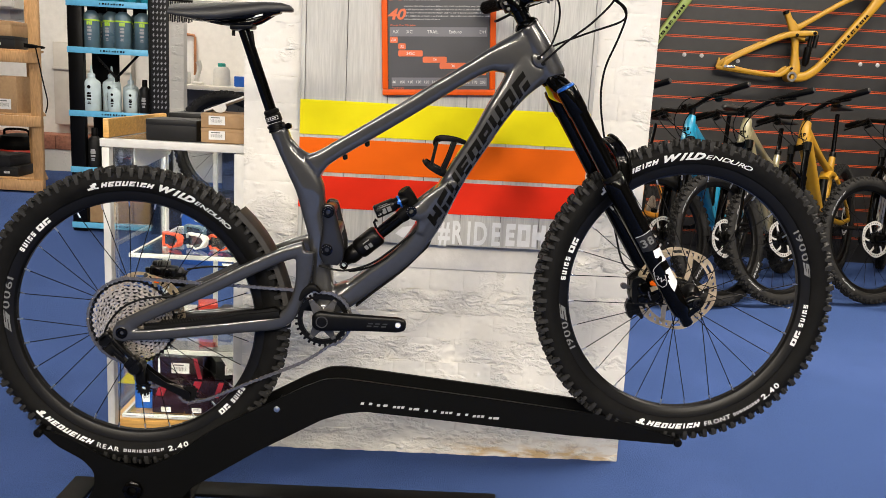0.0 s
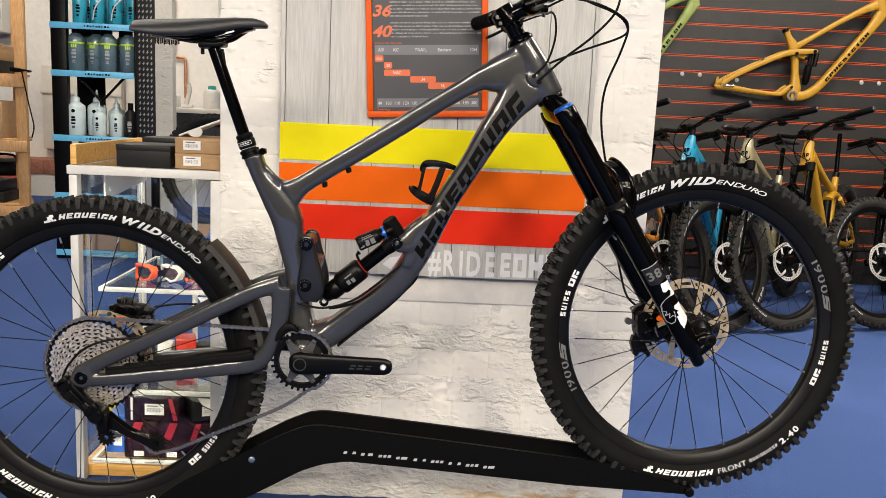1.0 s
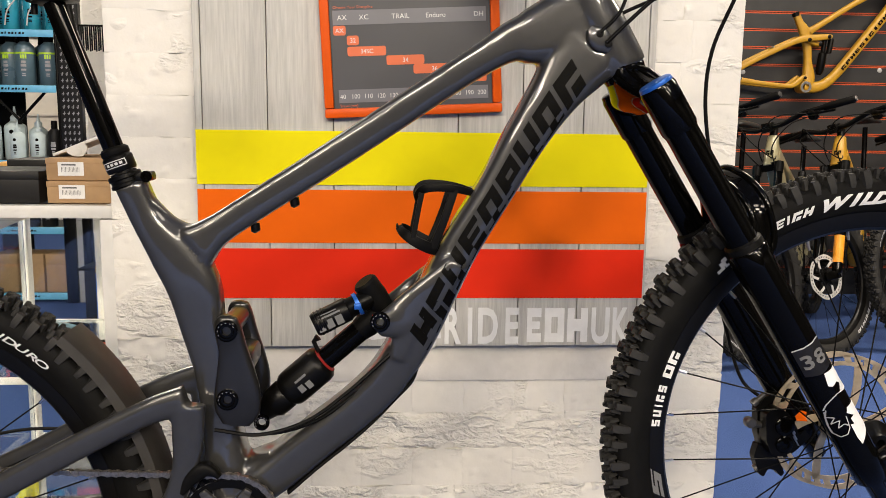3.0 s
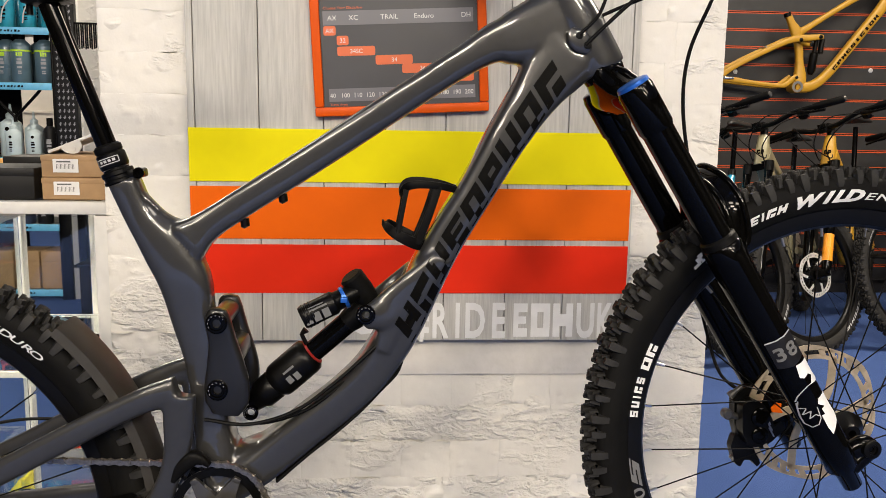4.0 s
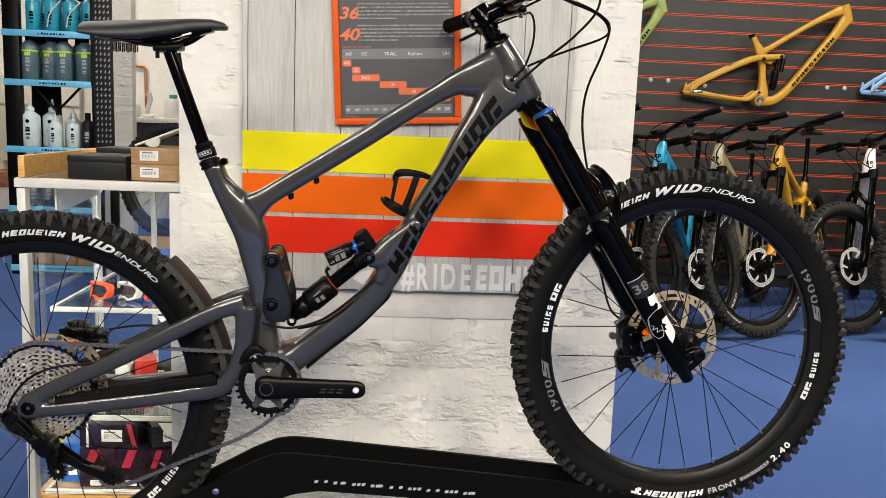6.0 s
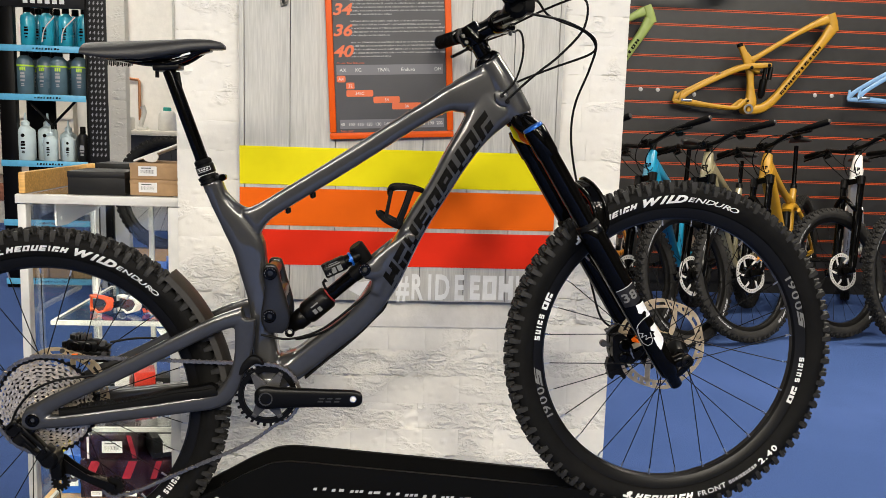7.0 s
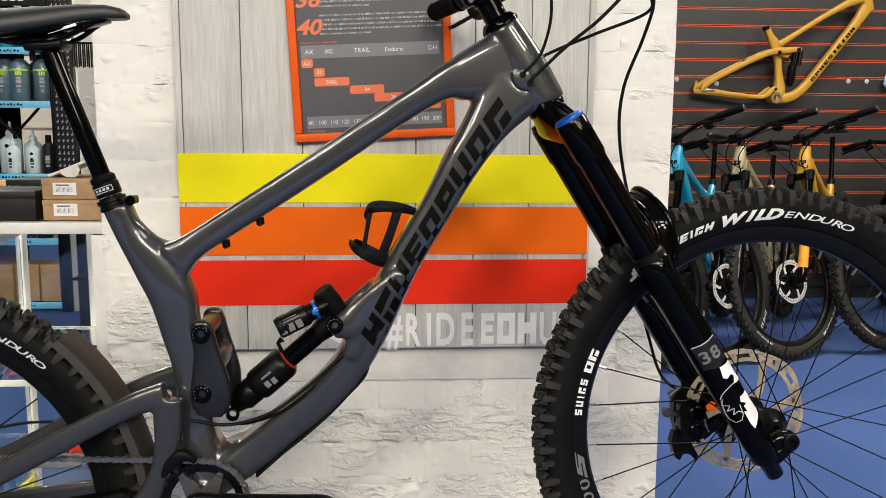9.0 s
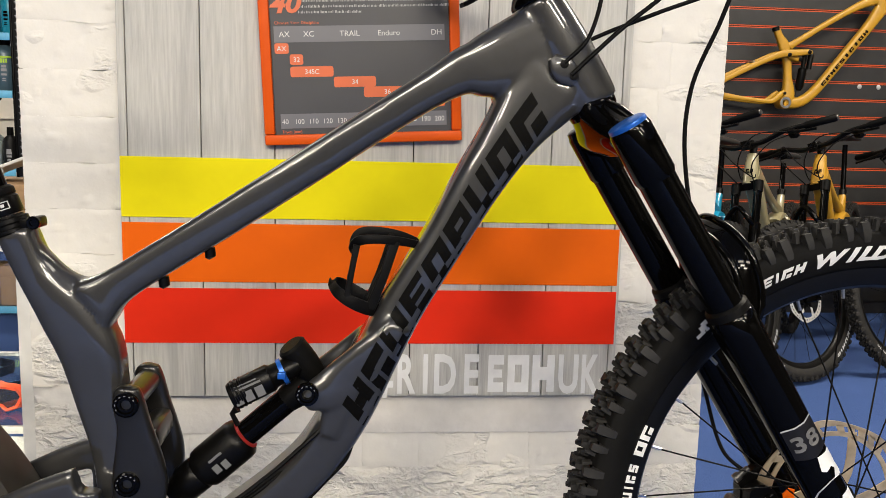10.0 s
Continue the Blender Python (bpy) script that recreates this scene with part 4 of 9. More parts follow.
for s in (-1, 1):
    cw = [0.009, 0.0095, 0.010, 0.011, 0.011, 0.011, 0.011, 0.010, 0.010, 0.011, 0.012]
    cy = [0.070, 0.070, 0.069, 0.064, 0.058, 0.053, 0.052, 0.052, 0.052, 0.052, 0.052]
    bm = B()
    loft(bm, [(x, z, h, w, CYB + s * o) for (x, z, h), w, o in zip(CS, cw, cy)], n=3.0, seg=18)
    turned(bm, (RH[0] - 0.008, CYB + s * 0.070, RH[2] - 0.013), [(0.021, -0.010), (0.023, -0.006), (0.023, 0.006), (0.021, 0.010)], 28, "y")
    loft(bm, [(x, z, h, w, CYB + s * o) for (x, z, h), w, o in zip(SS, [0.009, 0.009, 0.010, 0.010, 0.011, 0.012], [0.070, 0.069, 0.064, 0.058, 0.053, 0.051])], n=3.0, seg=18)
    blended(part("swingarm_side", bm, BIKE_GREY, bike, "glossy dark grey chain stay and seat stay moulded together", angle=60), 0.003, 5)
part("swingarm_brace", box(B(), -0.34, CYB - 0.05, 0.690, -0.318, CYB + 0.05, 0.712, 0.008), BIKE_GREY, bike)

# ribbed chain-slap guard on the chain stay
bm = B()
ridge = [(-0.600, 0.546), (-0.52, 0.557), (-0.44, 0.570), (-0.38, 0.583), (-0.325, 0.590), (-0.292, 0.596)]
path = smooth_path([(x, 0, z) for x, z in ridge], 6)
loft(bm, [(p.x, p.z - 0.0075, 0.0110, 0.0125, CYB - 0.064 + 0.010 * i / len(path)) for i, p in enumerate(path)], n=3, dense=1, seg=12)
for i in range(3, len(path) - 2):
    for dx in (0.0, 0.5):
        p = path[i].lerp(path[i + 1], dx)
        yy = CYB - 0.064 + 0.010 * i / len(path)
        vs = [bm.verts.new((p.x + a, yy + b, p.z + c)) for a, b, c in ((-0.004, -0.011, 0.002), (-0.004, 0.009, 0.002), (0.004, 0.009, 0.002), (0.004, -0.011, 0.002), (-0.0036, -0.010, 0.0085), (-0.0036, 0.008, 0.0085))]
        for f in ((0, 3, 2, 1), (0, 4, 5, 1), (3, 2, 5, 4), (0, 3, 4), (1, 5, 2)):
            bm.faces.new([vs[k] for k in f])
part("chain_guard", bm, BLACK_MATT, bike, "ribbed black rubber chain-stay protector", angle=20)

# rocker link, bolts
bm = B()
for s in (-1, 1):
    yy = CYB + s * 0.042
    loft(bm, [(-0.188, 0.849, 0.005, 0.005, yy), (-0.188, 0.845, 0.0125, 0.0085, yy), (-0.187, 0.831, 0.0165, 0.0095, yy), (-0.182, 0.806, 0.0178, 0.0085, yy), (-0.179, 0.779, 0.0232, 0.009, yy), (-0.1775, 0.750, 0.0285, 0.0098, yy), (-0.178, 0.725, 0.0280, 0.0095, yy), (-0.180, 0.708, 0.0180, 0.008, yy)], n=3.0, seg=24)
box(bm, -0.184, CYB - 0.036, 0.770, -0.158, CYB + 0.036, 0.800, 0.009)
cyl(bm, (-0.187, CYB - 0.04, 0.831), (-0.187, CYB + 0.04, 0.831), 0.0135, seg=20)
rocker = part("rocker_link", bm, LINK_GREY, bike, "satin dark grey alloy rocker link")
for x, z, yy, r in ((-0.187, 0.831, CYB - 0.0525, 0.0135), (-0.188, 0.743, CYB - 0.053, 0.0135), (0.002, 0.842, CYB - 0.052, 0.0125), (-0.150, 0.704, CYB - 0.030, 0.010)):
    bm = B()
    spin(bm, (x, yy, z), [(0.0045, 0.004), (r, 0.004), (r, -0.0015), (r * 0.86, -0.003), (r * 0.7, -0.003), (r * 0.62, -0.0012), (0.0055, -0.0012), (0.005, 0.002)], 28)
    part("pivot_bolt", bm, BLACK_GLOSS, bike, "black pivot bolt")
    bm = B()
    for k in range(7):
        a = k * 0.5 + 0.6
        box(bm, -0.0005, -0.0004, -0.0009, 0.0005, 0.0002, 0.0009, 0, Matrix.Translation((x, yy - 0.0033, z)) @ Matrix.Rotation(-a, 4, "Y") @ Matrix.Translation((r * 0.78, 0, 0)))
    part("bolt_print", bm, SLATE_LIGHT, bike)

# shock
shock_a, shock_b = Vector((-0.153, CYB, 0.707)), Vector((0.001, CYB, 0.841))
ax = (shock_b - shock_a).normalized()
bm = B()


def along(d):
    return shock_a + ax * d


tube(bm, [along(0.0), along(0.014), along(0.020), along(0.040), along(0.042), along(0.0435), along(0.048), along(0.054), along(0.098), along(0.104), along(0.108)], [0.013, 0.0165, 0.0205, 0.0210, 0.0200, 0.0205, 0.0240, 0.0248, 0.0248, 0.0236, 0.019], 28)
part("shock_can", bm, BLACK_SATIN, bike, "black rear shock air can")
bm = B()
tube(bm, [along(0.1075), along(0.109), along(0.1105)], [0.0180, 0.0187, 0.0165], 28)
part("shock_seal", bm, SEAL_RED, bike, "dark red seal ring")
bm = B()
cyl(bm, along(0.10), along(0.19), 0.0150, seg=24)
part("shock_shaft", bm, BLACK_GLOSS, bike, "polished black shock shaft")
bm = B()
tube(bm, [along(0.165), along(0.182), along(0.21)], [0.014, 0.0175, 0.0165], 22)
res0, res1 = Vector((0.006, CYB - 0.004, 0.850)), Vector((-0.018, CYB - 0.012, 0.884))
tube(bm, [res0, res0.lerp(res1, 0.45), res1, res1 + (res1 - res0).normalized() * 0.003], [0.0145, 0.0165, 0.0165, 0.0135], 22)
part("shock_head", bm, BLACK_MATT, bike)
ra, rb = Vector((-0.010, CYB - 0.016, 0.866)), Vector((-0.082, CYB - 0.030, 0.832))
bm = B()
tube(bm, [ra, ra.lerp(rb, 0.12), ra.lerp(rb, 0.38), ra.lerp(rb, 0.42), ra.lerp(rb, 0.96), rb], [0.010, 0.0125, 0.0132, 0.0158, 0.0158, 0.0140], 24)
for f in (0.80, 0.86, 0.92):
    tube(bm, [ra.lerp(rb, f - 0.02), ra.lerp(rb, f - 0.012), ra.lerp(rb, f + 0.012), ra.lerp(rb, f + 0.02)], [0.0150, 0.0166, 0.0166, 0.0150], 24)
part("shock_reservoir", bm, BLACK_SATIN, bike, "black piggyback reservoir with small print")
bm = B()
tube(bm, [ra.lerp(rb, 0.21), ra.lerp(rb, 0.27)], [0.0152, 0.0152], 20)
box(bm, -0.003, -0.019, -0.003, 0.006, -0.012, 0.004, 0.001, Matrix.Translation(ra.lerp(rb, 0.25)))
part("blue_dial", bm, BLUE_ANOD, bike, "blue anodised shock dial")
bm = B()
rd, nrm = (rb - ra).normalized(), Vector((0, -1, 0))
up_r = rd.cross(nrm).normalized()
for k, (a0, a1, h0, h1) in enumerate(((0.50, 0.62, -0.010, 0.002), (0.66, 0.78, -0.010, 0.002), (0.82, 0.93, -0.010, 0.002), (0.50, 0.93, 0.005, 0.0075), (0.55, 0.93, 0.009, 0.0105))):
    c = [ra.lerp(rb, a0) + up_r * h0, ra.lerp(rb, a1) + up_r * h0, ra.lerp(rb, a1) + up_r * h1, ra.lerp(rb, a0) + up_r * h1]
    bm.faces.new([bm.verts.new(Vector((p.x, 0, p.z)) + Vector((0, (ra.lerp(rb, 0.7)).y - math.sqrt(max(0.0166 ** 2 - ((h0 + h1) / 2) ** 2, 0)) - 0.0012, 0))) for p in c])
part("reservoir_print", bm, INK_DIM, bike)
bm = B()
sd = ax.cross(Vector((0, -1, 0))).normalized()
for a0, a1, h0, h1 in ((0.064, 0.072, 0.000, 0.010), (0.075, 0.083, 0.002, 0.012), (0.066, 0.084, -0.008, -0.005)):
    c = [along(a0) + sd * h0, along(a1) + sd * h0, along(a1) + sd * h1, along(a0) + sd * h1]
    bm.faces.new([bm.verts.new((p.x, CYB - 0.0262, p.z)) for p in c])
part("shock_print", bm, INK_DIM, bike)
bm = B()
tube(bm, [along(0.104) + Vector((-0.004, -0.006, 0.016)), along(0.104) + Vector((-0.010, -0.008, 0.030)), along(0.104) + Vector((-0.004, -0.008, 0.036))], [0.003, 0.003, 0.005], 10)
part("air_valve", bm, BLACK_MATT, bike)

# frame lettering as plain slanted shapes, wrapped on to the tube
bm = B()
def on_down_tube(z):
    """Centre, half height and direction of the down tube at the height z."""
    for (xa, za, ra), (xb, zb, rb) in zip(DT, DT[1:]):
        if zb <= z <= za:
            k = (za - z) / (za - zb)
            return Vector((xa + (xb - xa) * k, 0, z)), ra + (rb - ra) * k, Vector((xa - xb, 0, za - zb)).normalized()


def patch(bm, z0, z1, f0, f1, n=5, shear=0.010):
    """A printed block between two heights; f is the share of the tube's half height, positive towards the top."""
    rows = []
    for i in range(n + 1):
        row = []
        for j in range(4):
            f = f0 + (f1 - f0) * j / 3
            c, half, d = on_down_tube(z0 + (z1 - z0) * i / n + shear * f)
            p = c + Vector((-d.z, 0, d.x)) * min(half, 0.0285) * f
            row.append(bm.verts.new((p.x, CYB - 0.06, p.z)))
        rows.append(row)
    for a, b in zip(rows, rows[1:]):
        for j in range(3):
            bm.faces.new((a[j], b[j], b[j + 1], a[j + 1]))


for k, c in enumerate("ACBDFEBFC"):
    z = 0.835 + (1.142 - 0.835) * k / 8
    for u0, u1, v0, v1 in SHAPES[c]:
        patch(bm, z - 0.0165 + 0.033 * u0, z - 0.0165 + 0.033 * u1, -0.80 + 1.2 * v0, -0.80 + 1.2 * v1, 2)
deco = part("frame_decal", bm, DECAL_BLACK, bike, "black block-shaped frame graphics", angle=80, kind="stuff")
md = deco.modifiers.new("wrap", "SHRINKWRAP")
md.target, md.wrap_method, md.use_project_y, md.use_negative_direction, md.use_positive_direction, md.offset = frame_part, "PROJECT", True, False, True, 0.0007

# small frame details: cable port, accessory bolts, down tube guard
bm = B()
loft(bm, [(0.258, 1.206, 0.005, 0.002, CYB - 0.0285), (0.266, 1.198, 0.013, 0.0042, CYB - 0.0285), (0.276, 1.188, 0.013, 0.0042, CYB - 0.0285), (0.284, 1.180, 0.005, 0.002, CYB - 0.0285)], n=3)
part("cable_port", bm, BIKE_GREY, bike, "grey cable port cover", angle=60)
bm = B()
for x, z in ((0.270, 1.199), (0.281, 1.187)):
    turned(bm, (x, CYB - 0.0325, z), [(0.0048, 0.004), (0.0048, -0.0006), (0.003, -0.001)], 12, "y")
part("cable_grommet", bm, BLACK_MATT, bike)
for x, z in ((-0.110, 0.984), (-0.160, 0.951)):
    bm = B()
    turned(bm, (x, CYB, z), [(0.003, 0.0), (0.003, 0.010), (0.0, 0.010)], 12, "z")
    tube(bm, [(x + 0.002, CYB, z + 0.008), (x + 0.003, CYB, z - 0.002), (x + 0.004, CYB, z - 0.004)], [0.006, 0.006, 0.003], 12)
    part("accessory_bolt", bm, BLACK_SATIN, bike)
bm = B()
gd = [(0.050, 0.776), (0.042, 0.756), (0.022, 0.734), (-0.006, 0.704), (-0.040, 0.673), (-0.080, 0.640), (-0.118, 0.606)]
loft(bm, [(x, z, 0.0035, 0.030, CYB) for x, z in gd], n=3)
part("downtube_guard", bm, BLACK_MATT, bike, "black rubber down tube protector")
bm = B()
path = smooth_path([(-0.205, CYB - 0.056, 0.705), (-0.15, CYB - 0.048, 0.695), (-0.09, CYB - 0.046, 0.712), (-0.04, CYB - 0.044, 0.748), (0.0, CYB - 0.040, 0.783), (0.02, CYB - 0.034, 0.80)], 6)
tube(bm, path, 0.0026, 8)
part("gear_cable", bm, BLACK_MATT, bike)
bm = B()
tube(bm, [p + Vector((0.012, 0.014, -0.004)) for p in path[6:]], 0.0026, 8)
part("brake_hose", bm, BLACK_MATT, bike)

# bottle cage of flat moulded bands
bm = B()
for s in (-1, 1):
    loft(bm, [(0.121, 1.000, 0.0045, 0.0016, CYB + 0.012 * s), (0.100, 1.006, 0.0048, 0.0016, CYB + 0.028 * s), (0.074, 1.009, 0.0050, 0.0016, CYB + 0.036 * s), (0.056, 1.007, 0.0055, 0.0016, CYB + 0.034 * s), (0.049, 0.999, 0.0050, 0.0020, CYB + 0.024 * s), (0.049, 0.992, 0.0040, 0.0030, CYB + 0.010 * s), (0.050, 0.990, 0.0035, 0.003, CYB)], n=3.5, seg=12, dense=4)
    loft(bm, [(0.085, 0.925, 0.0070, 0.0016, CYB + 0.010 * s), (0.066, 0.931, 0.0075, 0.0016, CYB + 0.027 * s), (0.046, 0.941, 0.0070, 0.0016, CYB + 0.034 * s), (0.032, 0.950, 0.0062, 0.0016, CYB + 0.028 * s), (0.026, 0.955, 0.0050, 0.0025, CYB + 0.012 * s), (0.026, 0.956, 0.0045, 0.003, CYB)], n=3.5, seg=12, dense=4)
    loft(bm, [(0.053, 1.002, 0.0036, 0.0016, CYB + 0.033 * s), (0.048, 0.974, 0.0032, 0.0016, CYB + 0.034 * s), (0.043, 0.946, 0.0036, 0.0016, CYB + 0.034 * s)], n=3.5, seg=10, dense=3)
    loft(bm, [(0.094, 1.006, 0.0055, 0.0016, CYB + 0.030 * s), (0.082, 0.968, 0.0052, 0.0016, CYB + 0.031 * s), (0.068, 0.931, 0.0060, 0.0016, CYB + 0.027 * s)], n=3.5, seg=10, dense=3)
loft(bm, [(0.124, 1.002, 0.004, 0.013, CYB), (0.105, 0.963, 0.004, 0.014, CYB), (0.088, 0.925, 0.004, 0.013, CYB)], n=3)
part("bottle_cage", bm, BLACK_MATT, bike, "empty matt black bottle cage", angle=50)

# seat post, collar, saddle
post0, post1 = Vector((-0.318, CYB, 1.018)), Vector((-0.394, CYB, 1.230))
pd = (post1 - post0).normalized()
bm = B()
tube(bm, [post0 - pd * 0.03, post0 + pd * 0.005], 0.0165, 24)
tube(bm, [post0 + pd * 0.006, post0 + pd * 0.009, post0 + pd * 0.024, post0 + pd * 0.0265], [0.0172, 0.0186, 0.0186, 0.0165], 28)
part("post_collar", bm, BLACK_SATIN, bike, "black dropper post collar")
bm = B()
tube(bm, [post0 + pd * 0.0265, post0 + pd * 0.028, post0 + pd * 0.034, post0 + pd * 0.037], [0.0165, 0.0176, 0.0176, 0.0145], 28)
part("wiper_ring", bm, BLACK_MATT, bike)
bm = B()
cyl(bm, post0 + pd * 0.03, post1 - pd * 0.004, 0.0128, seg=24)
part("seat_post", bm, BLACK_GLOSS, bike, "gloss black dropper post")
bm = B()
for d0, d1 in ((-0.014, -0.0085), (-0.0045, 0.0025)):
    tube(bm, [post0 + pd * d0, post0 + pd * (d0 + 0.0012), post0 + pd * (d1 - 0.0012), post0 + pd * d1], [0.0195, 0.0206, 0.0206, 0.0195], 28)
tube(bm, [post0 - pd * 0.0086, post0 - pd * 0.0044], 0.0190, 28)
ear = Matrix.Translation(post0 - pd * 0.004) @ Matrix.Rotation(radians(-8), 4, "Y")
box(bm, 0.014, -0.014, -0.0065, 0.034, 0.014, 0.0055, 0.003, ear)
seat_clamp = part("seat_clamp", bm, BLACK_SATIN, bike, "black seat clamp with bolt")
bm = B()
turned(bm, ear @ Vector((0.030, -0.0142, 0.0)), [(0.0072, 0.002), (0.0072, -0.003), (0.0060, -0.0042), (0.0036, -0.0042), (0.0030, -0.002), (0.0010, -0.002)], 16, "y")
part("clamp_bolt", bm, BLACK_GLOSS, seat_clamp)
bm = B()
for a0, a1, h0, h1 in ((-0.9, 0.75, 0.0118, 0.0128), (-0.9, 0.75, 0.0192, 0.0202), (-0.9, -0.84, 0.0128, 0.0192), (0.69, 0.75, 0.0128, 0.0192), (-0.62, -0.42, 0.0145, 0.0178), (-0.32, -0.12, 0.0145, 0.0178), (-0.02, 0.18, 0.0145, 0.0178), (0.28, 0.48, 0.0145, 0.0178)):
    n = 6
    e1 = Vector((0, 1, 0)).cross(pd).normalized()
    for k in range(n):
        q = []
        for a, h in ((a0 + (a1 - a0) * k / n, h0), (a0 + (a1 - a0) * (k + 1) / n, h0), (a0 + (a1 - a0) * (k + 1) / n, h1), (a0 + (a1 - a0) * k / n, h1)):
            q.append(bm.verts.new(post0 + pd * h + e1 * (0.0190 * math.sin(a)) + Vector((0, -0.0190 * math.cos(a), 0))))
        bm.faces.new(q)
part("collar_print", bm, INK_SMALL, bike, "pale outlined print on the collar")
bm = B()
box(bm, -0.026, -0.023, -0.004, 0.026, 0.023, 0.009, 0.004, Matrix.Translation(post1) @ Matrix.Rotation(radians(-6), 4, "Y"))
cyl(bm, post1 + Vector((0.018, 0, -0.006)), post1 + Vector((0.023, 0, -0.038)), 0.004, seg=10)
cyl(bm, post1 + Vector((-0.022, 0, -0.018)), post1 + Vector((-0.022, 0, 0.016)), 0.004, seg=10)
part("saddle_clamp", bm, BLACK_SATIN, bike)
bm = B()
rows = []
spine = [(-0.543, 1.266, 0.068, 0.010), (-0.525, 1.265, 0.071, 0.014), (-0.490, 1.264, 0.070, 0.0185), (-0.440, 1.266, 0.060, 0.0210), (-0.390, 1.272, 0.042, 0.019), (-0.345, 1.279, 0.027, 0.016), (-0.310, 1.282, 0.022, 0.0125), (-0.290, 1.280, 0.018, 0.010), (-0.283, 1.277, 0.010, 0.006)]
for x, z, w, h in spine:
    lo = []
    for k in range(24):
        a = 2 * math.pi * k / 24
        ca, sa = math.cos(a), math.sin(a)
        u = math.copysign(abs(ca) ** 0.75, ca) * w
        drop = -0.22 * w * abs(ca) ** 2.2
        zz = z + (h * 0.75 * abs(sa) ** 0.7 if sa > 0 else -h * abs(sa) ** 0.7) + drop
        if sa > 0.6:
            zz -= 0.004 * math.exp(-(u / 0.012) ** 2)
        lo.append((x, CYB + u, zz))
    rows.append(lo)
rings(bm, rows)
part("saddle", bm, SADDLE, bike, "dark grey padded saddle", angle=70)
bm = B()
rows = []
for x, z, w, h in ((-0.525, 1.250, 0.050, 0.004), (-0.49, 1.247, 0.052, 0.007), (-0.44, 1.247, 0.044, 0.009), (-0.39, 1.253, 0.032, 0.009), (-0.345, 1.262, 0.021, 0.008), (-0.31, 1.270, 0.014, 0.005)):
    rows.append([(x, CYB + w * math.copysign(abs(math.cos(a)) ** 0.6, math.cos(a)), z + h * math.copysign(abs(math.sin(a)) ** 0.6, math.sin(a))) for a in (2 * math.pi * k / 16 for k in range(16))])
part("saddle_base", rings(bm, rows), BLACK_GLOSS, bike, "black plastic saddle shell", angle=60)
bm = B()
for s in (-1, 1):
    tube(bm, smooth_path([(-0.500, CYB + 0.030 * s, 1.250), (-0.470, CYB + 0.026 * s, 1.242), (-0.43, CYB + 0.022 * s, 1.238), (-0.37, CYB + 0.022 * s, 1.241), (-0.325, CYB + 0.012 * s, 1.265)], 5), 0.0036, 8)
part("saddle_rail", bm, BLACK_GLOSS, bike, "black saddle rails")
bm = B()
box(bm, -0.02, -0.0008, -0.002, 0.02, 0.0, 0.0015, 0, Matrix.Translation((-0.365, CYB - 0.024, 1.2545)) @ Matrix.Rotation(radians(-17), 4, "Y"))
part("saddle_print", bm, INK_PALE, bike)

# rear mudguard flap
bm = B()
loops = []
for a in np.linspace(-5, 62, 25):
    an = radians(a)
    R = 0.372 + 0.004 * math.sin(an)
    row = []
    for w, dr in ((-0.036, -0.014), (-0.034, -0.002), (-0.018, 0.003), (0, 0.004), (0.018, 0.003), (0.034, -0.002), (0.036, -0.014), (0.033, -0.014), (0.031, -0.004), (0, 0.001), (-0.031, -0.004), (-0.033, -0.014)):
        row.append((RH[0] + (R + dr) * math.cos(an), CYB + w, RH[2] + (R + dr) * math.sin(an)))
    loops.append(row)
loops = loops[5:20]
rings(bm, loops)
part("mudguard", bm, MUDGUARD, bike, "short worn black rear mudguard")

# the front end is turned a little to the left about the head tube
H_TOP, H_LOW = Vector((0.2425, CYB, 1.268)), Vector((0.310, CYB, 1.158))
STEER = Matrix.Translation(H_TOP) @ Matrix.Rotation(radians(4.5), 4, (H_TOP - H_LOW).normalized()) @ Matrix.Translation(-H_TOP)


def spart(name, bm, m, parent, label="", angle=38):
    bmesh.ops.transform(bm, matrix=STEER, verts=bm.verts[:])
    return part(name, bm, m, parent, label, angle)


